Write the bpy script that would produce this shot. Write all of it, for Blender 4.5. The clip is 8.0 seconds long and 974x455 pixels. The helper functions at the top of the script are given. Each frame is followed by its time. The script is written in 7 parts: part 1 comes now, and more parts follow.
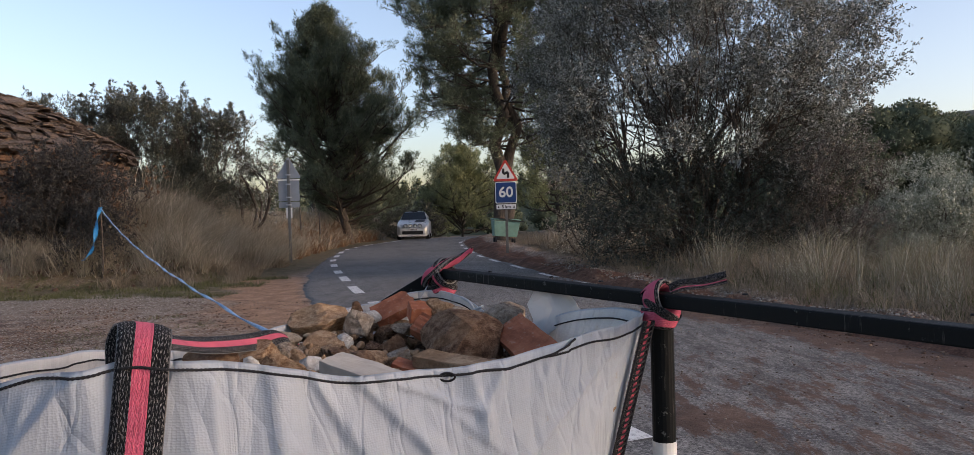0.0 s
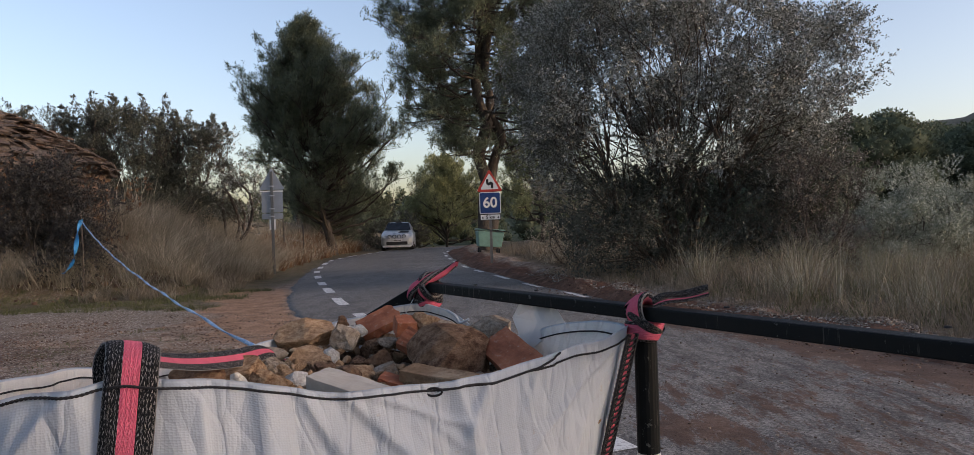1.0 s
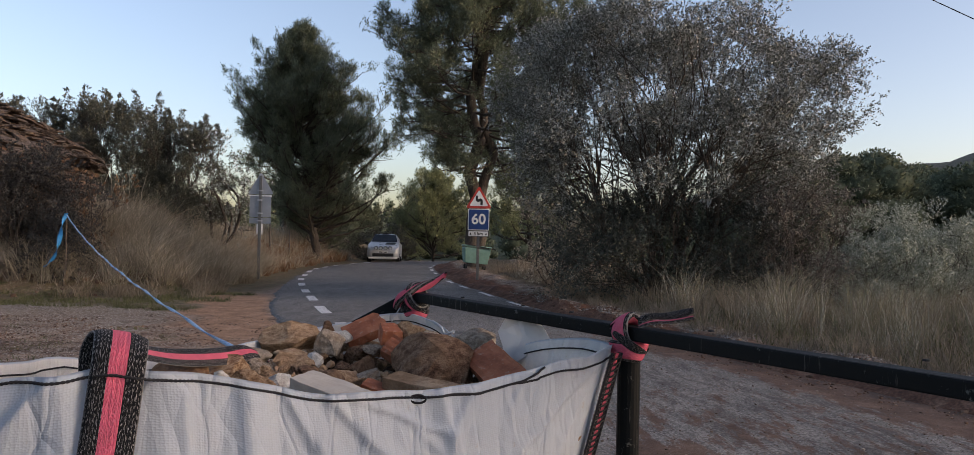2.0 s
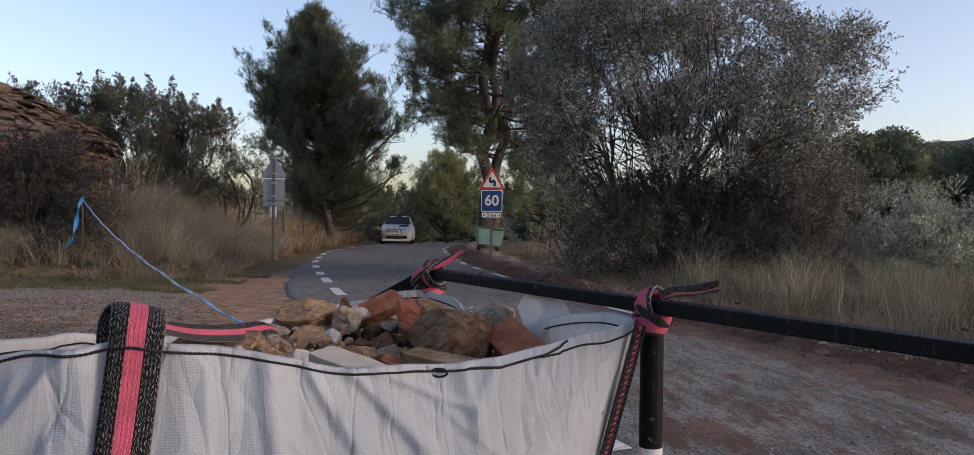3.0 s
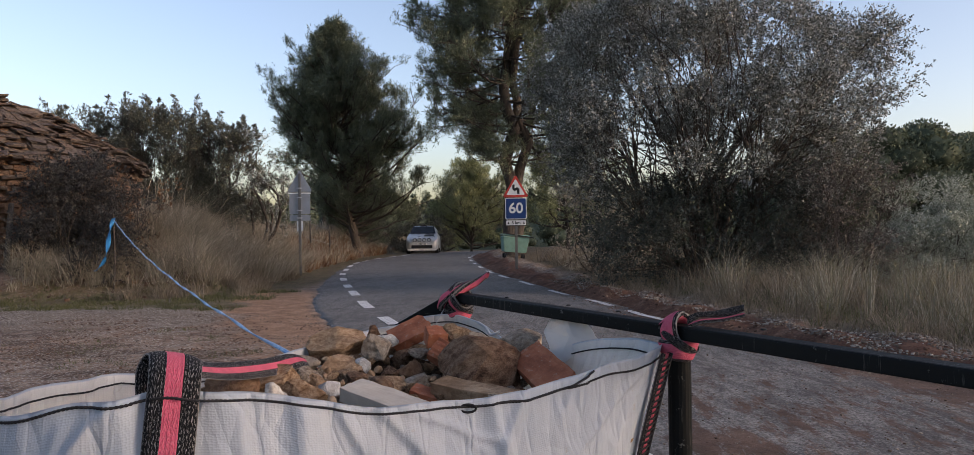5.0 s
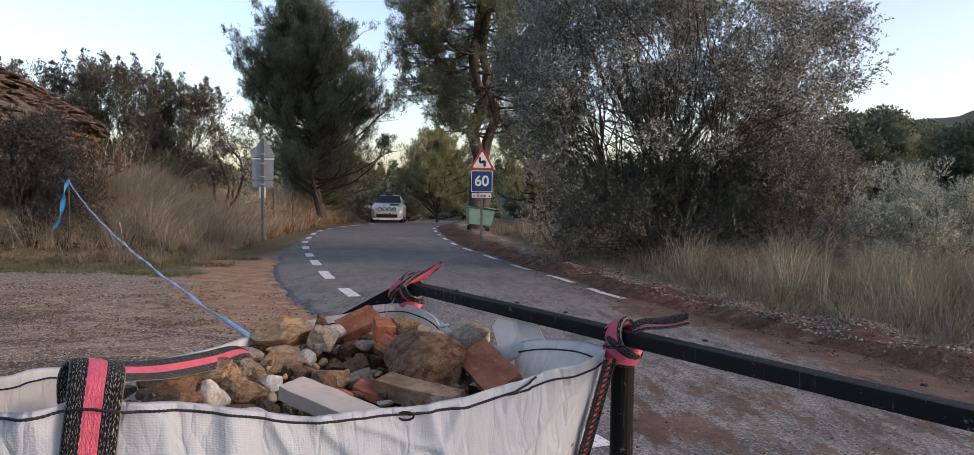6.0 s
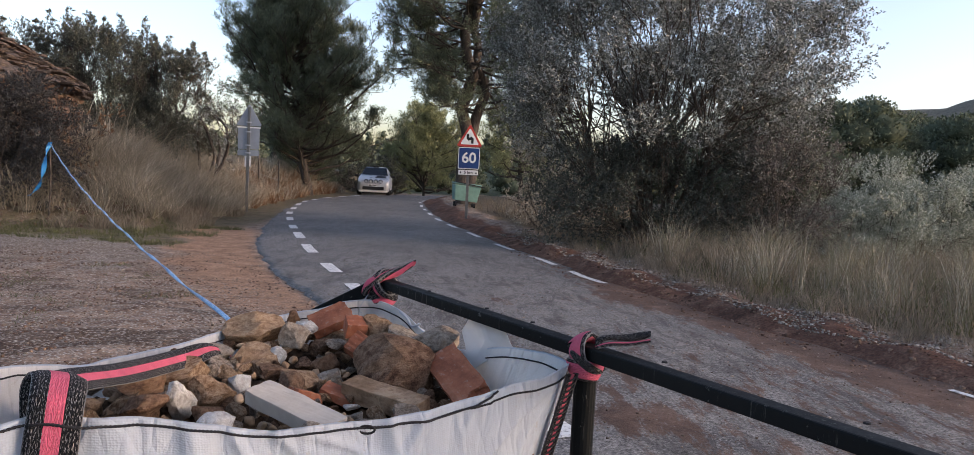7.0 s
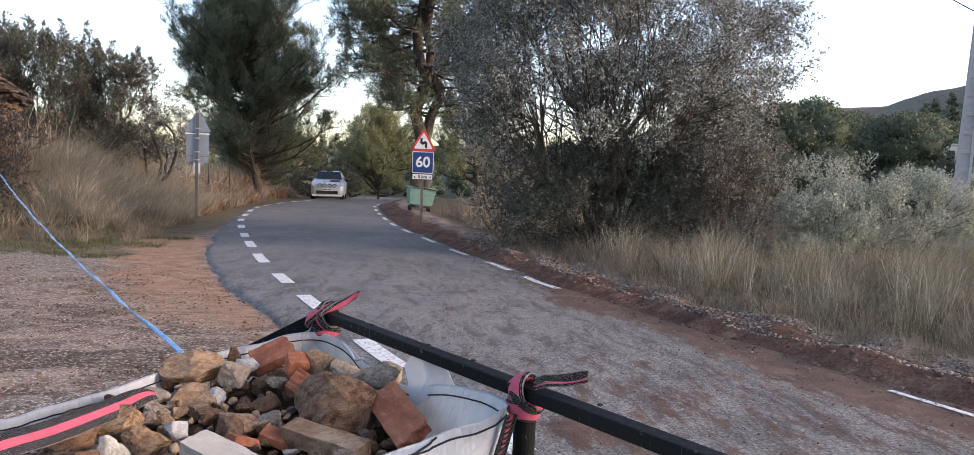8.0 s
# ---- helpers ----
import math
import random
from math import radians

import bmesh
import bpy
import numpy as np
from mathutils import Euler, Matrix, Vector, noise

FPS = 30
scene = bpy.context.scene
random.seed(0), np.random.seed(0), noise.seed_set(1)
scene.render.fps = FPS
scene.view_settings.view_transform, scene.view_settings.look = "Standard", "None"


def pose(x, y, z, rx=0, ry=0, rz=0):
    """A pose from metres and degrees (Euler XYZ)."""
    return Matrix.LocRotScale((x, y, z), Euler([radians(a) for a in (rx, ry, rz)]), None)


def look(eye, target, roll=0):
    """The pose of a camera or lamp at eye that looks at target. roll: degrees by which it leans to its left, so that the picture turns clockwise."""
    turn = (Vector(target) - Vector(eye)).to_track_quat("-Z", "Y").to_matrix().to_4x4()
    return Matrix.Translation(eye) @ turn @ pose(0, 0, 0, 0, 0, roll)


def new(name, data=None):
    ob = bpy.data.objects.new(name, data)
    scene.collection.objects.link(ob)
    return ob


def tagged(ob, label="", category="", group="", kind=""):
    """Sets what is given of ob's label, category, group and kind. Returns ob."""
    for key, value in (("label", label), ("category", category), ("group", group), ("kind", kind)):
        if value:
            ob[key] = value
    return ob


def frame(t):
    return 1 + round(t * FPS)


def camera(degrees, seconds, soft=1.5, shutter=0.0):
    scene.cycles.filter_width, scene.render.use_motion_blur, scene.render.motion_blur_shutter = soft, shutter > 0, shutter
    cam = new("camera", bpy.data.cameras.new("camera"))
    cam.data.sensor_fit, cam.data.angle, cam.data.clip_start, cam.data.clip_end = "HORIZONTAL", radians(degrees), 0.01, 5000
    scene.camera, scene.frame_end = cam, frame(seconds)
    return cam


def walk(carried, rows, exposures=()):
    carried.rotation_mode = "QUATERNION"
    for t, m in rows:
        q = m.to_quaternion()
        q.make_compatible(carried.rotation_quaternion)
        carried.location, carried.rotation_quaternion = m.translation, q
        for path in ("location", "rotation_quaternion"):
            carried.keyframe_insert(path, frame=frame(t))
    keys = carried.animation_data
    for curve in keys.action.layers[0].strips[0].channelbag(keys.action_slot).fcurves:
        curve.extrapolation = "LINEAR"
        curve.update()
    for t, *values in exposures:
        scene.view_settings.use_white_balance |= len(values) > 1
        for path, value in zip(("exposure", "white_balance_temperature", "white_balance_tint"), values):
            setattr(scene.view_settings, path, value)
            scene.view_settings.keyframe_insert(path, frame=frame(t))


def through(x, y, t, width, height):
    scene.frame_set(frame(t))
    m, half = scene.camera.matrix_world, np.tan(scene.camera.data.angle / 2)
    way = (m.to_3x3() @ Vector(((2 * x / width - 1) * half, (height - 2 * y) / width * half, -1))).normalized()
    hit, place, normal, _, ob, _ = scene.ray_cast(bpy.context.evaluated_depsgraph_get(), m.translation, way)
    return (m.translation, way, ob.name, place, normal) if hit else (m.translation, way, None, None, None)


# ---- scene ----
cam = camera(65.0, 8.0, soft=0.5)
PATH = [
    (0, (0.077, 0.129, 1.229), (0.046, 2.128, 1.196), -1.6),
    (0.5, (0.08, 0.126, 1.229), (0.062, 2.126, 1.205), -1.7),
    (1, (0.075, 0.111, 1.24), (0.086, 2.111, 1.232), -1.9),
    (1.5, (0.062, 0.06, 1.235), (-0.037, 2.058, 1.244), 1.4),
    (1.7, (0.065, 0.084, 1.232), (0.118, 2.083, 1.269), 1.5),
    (2.8, (0.056, 0.109, 1.224), (0.058, 2.109, 1.256), 0.5),
    (3, (0.051, 0.126, 1.21), (0.063, 2.126, 1.199), 0.9),
    (3.5, (0.048, 0.147, 1.199), (0.065, 2.145, 1.131), 1.0),
    (4, (0.054, 0.14, 1.208), (0.064, 2.14, 1.163), -0.3),
    (4.2, (0.06, 0.126, 1.227), (0.054, 2.126, 1.208), -0.4),
    (5.3, (0.052, 0.107, 1.264), (-0.01, 2.106, 1.27), -0.8),
    (5.5, (0.062, 0.121, 1.26), (0.018, 2.12, 1.191), -0.1),
    (6, (0.093, 0.135, 1.326), (0.128, 2.134, 1.254), 0.9),
    (6.5, (0.108, 0.117, 1.353), (0.144, 2.116, 1.293), 1.4),
    (7, (0.125, 0.121, 1.409), (0.198, 2.115, 1.272), 3.0),
    (7.5, (0.135, 0.11, 1.473), (0.226, 2.103, 1.33), 2.7),
    (8, (0.163, 0.12, 1.501), (0.349, 2.107, 1.371), 2.3),
]
# the camera's own exposure brightens towards the end
EXPOSURES = [(0, 1.63, 6750, 23), (1, 1.5, 6850, 23), (1.5, 1.5, 6900, 23), (3, 1.52, 6700, 24), (3.5, 1.8, 6800, 24), (4, 1.78, 6800, 24), (5.5, 1.55, 6800, 24), (6, 1.98, 6850, 24), (6.5, 2.0, 6750, 24), (7, 2.02, 6650, 24), (7.5, 2.45, 6700, 24), (8, 2.52, 6650, 24)]
walk(cam, [(t, look(eye, target, roll)) for t, eye, target, roll in PATH], EXPOSURES)

# ---------------------------------------------------------------- light
world = bpy.data.worlds.new("dusk_sky")
scene.world = world
world.use_nodes = True
wn = world.node_tree
sky = wn.nodes.new("ShaderNodeTexSky")
sky.sky_type = "NISHITA"
sky.sun_disc = False
sky.sun_elevation = radians(6)
sky.sun_rotation = radians(106)
sky.altitude = 300
sky.air_density = 0.75
sky.dust_density = 3.2
sky.ozone_density = 1.0
wn.nodes["Background"].inputs[1].default_value = 0.15
wn.links.new(sky.outputs[0], wn.nodes["Background"].inputs[0])

sun_data = bpy.data.lights.new("sun", "SUN")
sun_data.energy = 0.45
sun_data.angle = radians(20)
sun_data.color = (0.93, 0.95, 0.96)
sun = new("sun", sun_data)
sun.matrix_world = look((40, -11.5, 12), (0, 0, 0))

# ---------------------------------------------------------------- small tools


def smooth(a, b, v):
    k = np.clip((np.asarray(v, float) - a) / (b - a), 0, 1)
    return k * k * (3 - 2 * k)


def wave_noise(x, y, scale, seed=0):
    """Cheap smooth noise from turned sines, about -1 to 1."""
    r = np.random.default_rng(1000 + seed)
    out = np.zeros(np.broadcast(x, y).shape)
    for k in range(7):
        a, p, s = r.uniform(0, 6.283), r.uniform(0, 6.283), r.uniform(0.6, 1.9)
        out = out + np.sin((x * math.cos(a) + y * math.sin(a)) * s / scale * 6.283 / 2 + p)
    return out / 3.2


def fast_mesh(name, verts, faces, material=None, smooth_shade=False):
    """A mesh from numpy arrays; faces all have the same number of corners."""
    verts, faces = np.asarray(verts, np.float32), np.asarray(faces, np.int32)
    me = bpy.data.meshes.new(name)
    n, k = faces.shape
    me.vertices.add(len(verts))
    me.vertices.foreach_set("co", verts.ravel())
    me.loops.add(n * k)
    me.loops.foreach_set("vertex_index", faces.ravel())
    me.polygons.add(n)
    me.polygons.foreach_set("loop_start", np.arange(0, n * k, k, dtype=np.int32))
    if smooth_shade:
        me.polygons.foreach_set("use_smooth", np.ones(n, bool))
    me.update(calc_edges=True)
    if material:
        me.materials.append(material)
    return me


def attribute(me, name, values):
    me.attributes.new(name, "FLOAT", "POINT").data.foreach_set("value", np.asarray(values, np.float32))


def empty(name, m, label, category, group="", kind=""):
    ob = new(name)
    ob.matrix_world = m
    ob.empty_display_size = 0.1
    return tagged(ob, label, category, group, kind)


def mesh_part(name, me, parent, label=""):
    ob = new(name, me)
    ob.parent = parent
    return tagged(ob, label)


def bm_mesh(name, bm, material, smooth_shade=False):
    me = bpy.data.meshes.new(name)
    bmesh.ops.recalc_face_normals(bm, faces=bm.faces[:])
    for face in bm.faces:
        face.smooth = smooth_shade
    bm.to_mesh(me)
    bm.free()
    if material:
        me.materials.append(material)
    return me


def part(name, bm, material, parent, label="", smooth_shade=False):
    return mesh_part(name, bm_mesh(name, bm, material, smooth_shade), parent, label)


def box(bm, size, m=None, bevel=0.0):
    """A box with rounded edges, added to bm."""
    made = bmesh.ops.create_cube(bm, size=1.0)["verts"]
    bmesh.ops.scale(bm, vec=size, verts=made)
    if bevel:
        edges = list({e for v in made for e in v.link_edges})
        made = bmesh.ops.bevel(bm, geom=edges, offset=bevel, segments=2, affect="EDGES", profile=0.6)["verts"]
    if m is not None:
        bmesh.ops.transform(bm, matrix=m, verts=list({v for v in made}))
    return bm


def tube_arrays(path, radii, sides=7, closed_ends=True):
    """Vertices and quads of a tapered tube along a path."""
    path, radii = np.asarray(path, float), np.asarray(radii, float)
    n = len(path)
    tangent = np.gradient(path, axis=0)
    tangent /= np.linalg.norm(tangent, axis=1)[:, None] + 1e-9
    ref = np.array([0, 0, 1.0]) if abs(tangent[0, 2]) < 0.9 else np.array([1.0, 0, 0])
    u = np.cross(tangent, ref)
    u /= np.linalg.norm(u, axis=1)[:, None] + 1e-9
    w = np.cross(tangent, u)
    a = np.linspace(0, 2 * np.pi, sides, endpoint=False)
    ring = np.cos(a)[None, :, None] * u[:, None] + np.sin(a)[None, :, None] * w[:, None]
    verts = (path[:, None] + ring * radii[:, None, None]).reshape(-1, 3)
    i, j = np.meshgrid(np.arange(n - 1), np.arange(sides), indexing="ij")
    b = i * sides + j
    c = i * sides + (j + 1) % sides
    faces = np.stack([b, c, c + sides, b + sides], -1).reshape(-1, 4)
    return verts, faces


def joined(pieces):
    """One pair of arrays out of many (verts, faces) pairs."""
    verts, faces, at = [], [], 0
    for v, f in pieces:
        verts.append(v)
        faces.append(np.asarray(f) + at)
        at += len(v)
    return np.concatenate(verts), np.concatenate(faces)


def spline(points, n):
    """Catmull-Rom through the points, n samples."""
    p = np.asarray(points, float)
    p = np.vstack([2 * p[0] - p[1], p, 2 * p[-1] - p[-2]])
    t = np.linspace(0, len(p) - 3 - 1e-6, n)
    i = t.astype(int)
    f = (t - i)[:, None]
    a, b, c, d = p[i], p[i + 1], p[i + 2], p[i + 3]
    return 0.5 * (2 * b + (c - a) * f + (2 * a - 5 * b + 4 * c - d) * f**2 + (3 * b - a - 3 * c + d) * f**3)


def ribbon(name, path, across, width, thick, material, parent, label=""):
    """A woven strap along a path; across gives the way of its width at each point. UV: x over the width, y in metres."""
    path, across = np.asarray(path, float), np.asarray(across, float)
    across = across / (np.linalg.norm(across, axis=1)[:, None] + 1e-9)
    tangent = np.gradient(path, axis=0)
    normal = np.cross(tangent, across)
    normal /= np.linalg.norm(normal, axis=1)[:, None] + 1e-9
    n, cols = len(path), 7
    width = np.broadcast_to(width, n)[:, None, None]
    thick = np.broadcast_to(thick, n)
    us = np.linspace(-0.5, 0.5, cols)
    crown = (0.25 - us**2) * 4
    top = path[:, None] + across[:, None] * us[None, :, None] * width + normal[:, None] * (thick[:, None] * (0.12 + 0.88 * crown**0.5)[None])[..., None]
    low = path[:, None] + across[:, None] * us[None, :, None] * width - normal[:, None] * (thick[:, None] * (0.12 + 0.88 * crown**0.5)[None])[..., None]
    ring = np.concatenate([top, low[:, ::-1]], 1)
    m = 2 * cols
    i, j = np.meshgrid(np.arange(n - 1), np.arange(m), indexing="ij")
    b, c = i * m + j, i * m + (j + 1) % m
    me = fast_mesh(name, ring.reshape(-1, 3), np.stack([b, b + m, c + m, c], -1).reshape(-1, 4), material, True)
    length = np.r_[0, np.cumsum(np.linalg.norm(np.diff(path, axis=0), axis=1))]
    u_all = np.r_[us, us[::-1]] + 0.5
    uv = np.stack([np.tile(u_all, n), np.repeat(length, m)], -1)
    idx = np.zeros(len(me.loops), np.int32)
    me.loops.foreach_get("vertex_index", idx)
    me.uv_layers.new(name="weave").data.foreach_set("uv", uv[idx].astype(np.float32).ravel())
    return mesh_part(name, me, parent, label)


# ---------------------------------------------------------------- materials
class Nodes:
    """A short way to write node trees."""

    def __init__(self, name):
        self.mat = bpy.data.materials.new(name)
        self.mat.use_nodes = True
        self.tree = self.mat.node_tree
        self.bsdf = self.tree.nodes["Principled BSDF"]

    def add(self, kind, inputs=(), **props):
        node = self.tree.nodes.new(kind)
        if "operation" in props:
            node.operation = props["operation"]
        if "use_clamp" in props:
            node.use_clamp = props["use_clamp"]
        if "feature" in props:
            node.feature = props["feature"]
        if "data_type" in props:
            node.data_type = props["data_type"]
        if "blend_type" in props:
            node.blend_type = props["blend_type"]
        if "attribute_name" in props:
            node.attribute_name = props["attribute_name"]
        if "uv_map" in props:
            node.uv_map = props["uv_map"]
        for key, value in dict(inputs).items():
            self.put(node.inputs[key], value)
        return node

    def put(self, socket, value):
        if isinstance(value, bpy.types.NodeSocket):
            self.tree.links.new(value, socket)
        elif isinstance(value, tuple) and len(value) == 3 and socket.type == "RGBA":
            socket.default_value = (*value, 1)
        else:
            socket.default_value = value

    def place(self):
        return self.add("ShaderNodeNewGeometry").outputs["Position"]

    def local(self):
        return self.add("ShaderNodeTexCoord").outputs["Object"]

    def noise(self, vector, scale, detail=4.0, rough=0.55, distortion=0.0):
        return self.add("ShaderNodeTexNoise", {"Vector": vector, "Scale": scale, "Detail": detail, "Roughness": rough, "Distortion": distortion}).outputs[0]

    def voronoi(self, vector, scale, feature="F1", rand=1.0):
        node = self.add("ShaderNodeTexVoronoi", {"Vector": vector, "Scale": scale, "Randomness": rand}, feature=feature)
        return node

    def ramp(self, value, *stops):
        node = self.add("ShaderNodeValToRGB", {0: value})
        ramp = node.color_ramp
        while len(ramp.elements) < len(stops):
            ramp.elements.new(0.5)
        for element, (at, colour) in zip(ramp.elements, stops):
            element.position = at
            element.color = (*colour, 1) if isinstance(colour, tuple) else (colour, colour, colour, 1)
        return node.outputs[0]

    def mix(self, factor, a, b, blend="MIX"):
        node = self.add("ShaderNodeMix", data_type="RGBA", blend_type=blend)
        self.put(node.inputs[0], factor)
        self.put(node.inputs[6], a)
        self.put(node.inputs[7], b)
        return node.outputs[2]

    def math(self, op, a, b=0.0, clamp=False):
        return self.add("ShaderNodeMath", {0: a, 1: b}, operation=op, use_clamp=clamp).outputs[0]

    def attr(self, name):
        return self.add("ShaderNodeAttribute", attribute_name=name).outputs["Fac"]

    def island(self):
        return self.add("ShaderNodeNewGeometry").outputs["Random Per Island"]

    def each(self):
        return self.add("ShaderNodeObjectInfo").outputs["Random"]

    def bump(self, height, strength=0.4, distance=0.01):
        return self.add("ShaderNodeBump", {"Height": height, "Strength": strength, "Distance": distance}).outputs[0]

    def finish(self, colour, rough=0.8, normal=None, metal=0.0, specular=0.4):
        self.put(self.bsdf.inputs["Base Color"], colour)
        self.put(self.bsdf.inputs["Roughness"], rough)
        self.put(self.bsdf.inputs["Metallic"], metal)
        self.put(self.bsdf.inputs["Specular IOR Level"], specular)
        if normal is not None:
            self.put(self.bsdf.inputs["Normal"], normal)
        return self.mat


def ground_material():
    n = Nodes("earth_and_gravel")
    p = n.place()
    big, mid, fine = n.noise(p, 0.6, 5), n.noise(p, 4.0, 5, 0.65), n.noise(p, 38.0, 4, 0.7)
    pebbles = n.voronoi(p, 46.0)
    pebbles_big = n.voronoi(p, 13.0)
    stone_tone = n.add("ShaderNodeSeparateColor", {0: pebbles.outputs["Color"]}).outputs[0]
    earth = n.ramp(mid, (0.32, (0.10, 0.056, 0.037)), (0.5, (0.235, 0.162, 0.116)), (0.70, (0.35, 0.265, 0.20)))
    gravel = n.ramp(stone_tone, (0.0, (0.13, 0.095, 0.07)), (0.45, (0.37, 0.30, 0.235)), (0.9, (0.68, 0.61, 0.52)))
    gravel = n.mix(n.ramp(pebbles.outputs["Distance"], (0.0, 0.0), (0.6, 0.75)), gravel, (0.07, 0.05, 0.037))
    moss = n.ramp(n.noise(p, 9.0, 6, 0.7), (0.3, (0.04, 0.036, 0.02)), (0.55, (0.085, 0.08, 0.038)), (0.8, (0.19, 0.15, 0.085)))
    litter = n.ramp(n.noise(p, 22.0, 6, 0.75), (0.3, (0.045, 0.033, 0.022)), (0.6, (0.15, 0.112, 0.07)), (0.85, (0.30, 0.235, 0.155)))
    red = n.ramp(mid, (0.25, (0.05, 0.026, 0.018)), (0.5, (0.12, 0.06, 0.04)), (0.75, (0.23, 0.14, 0.095)))
    wobble = n.math("MULTIPLY", n.math("SUBTRACT", mid, 0.5), 0.9)
    g = n.math("ADD", n.attr("gravel"), n.math("ADD", n.math("MULTIPLY", n.math("SUBTRACT", n.noise(p, 1.3, 5, 0.7, 0.5), 0.5), 1.8), n.math("MULTIPLY", wobble, 0.5)), True)
    m = n.math("ADD", n.attr("moss"), wobble, True)
    l = n.math("ADD", n.attr("litter"), n.math("MULTIPLY", wobble, 0.5), True)
    r = n.math("ADD", n.attr("red"), wobble, True)
    earth = n.mix(n.math("MULTIPLY", n.math("GREATER_THAN", stone_tone, 0.62), 0.55), earth, gravel)
    earth = n.mix(n.ramp(n.noise(p, 2.2, 6, 0.75, 0.5), (0.52, 0.0), (0.62, 0.6)), earth, (0.075, 0.04, 0.027))
    colour = n.mix(n.ramp(g, (0.35, 0.0), (0.65, 1.0)), earth, gravel)
    colour = n.mix(n.ramp(r, (0.35, 0.0), (0.65, 1.0)), colour, red)
    colour = n.mix(n.ramp(m, (0.4, 0.0), (0.7, 0.9)), colour, moss)
    colour = n.mix(n.ramp(l, (0.3, 0.0), (0.7, 1.0)), colour, litter)
    colour = n.mix(n.ramp(n.math("ADD", n.attr("tan"), wobble, True), (0.4, 0.0), (0.75, 0.85)), colour, n.ramp(mid, (0.3, (0.19, 0.108, 0.066)), (0.55, (0.31, 0.185, 0.115)), (0.8, (0.40, 0.26, 0.175))))
    swept = n.add("ShaderNodeMapping", {"Vector": p, "Rotation": (0, 0, radians(12)), "Scale": (0.5, 1.0, 1)}).outputs[0]
    mud = n.ramp(n.noise(swept, 1.1, 7, 0.75, 0.8), (0.47, 0.0), (0.55, 0.85))
    colour = n.mix(n.math("MULTIPLY", mud, n.attr("yard")), colour, n.ramp(fine, (0.3, (0.026, 0.017, 0.012)), (0.7, (0.095, 0.064, 0.045))))
    forest = n.ramp(n.noise(p, 0.12, 6, 0.7), (0.35, (0.022, 0.032, 0.014)), (0.7, (0.06, 0.066, 0.032)))
    colour = n.mix(n.attr("wood"), colour, forest)
    colour = n.mix(n.math("MULTIPLY", n.math("GREATER_THAN", stone_tone, 0.70), n.math("MULTIPLY", n.attr("yard"), 0.7)), colour, gravel)
    colour = n.mix(0.5, colour, n.ramp(fine, (0.36, 0.12), (0.64, 0.9)), "OVERLAY")
    h = n.math("ADD", n.math("MULTIPLY", fine, 0.5), n.math("MULTIPLY", pebbles_big.outputs["Distance"], -0.6))
    h = n.math("SUBTRACT", h, n.math("MULTIPLY", pebbles.outputs["Distance"], 0.5))
    return n.finish(colour, n.ramp(fine, (0.3, 0.75), (0.7, 0.98)), n.bump(h, 0.8, 0.012), specular=0.1)


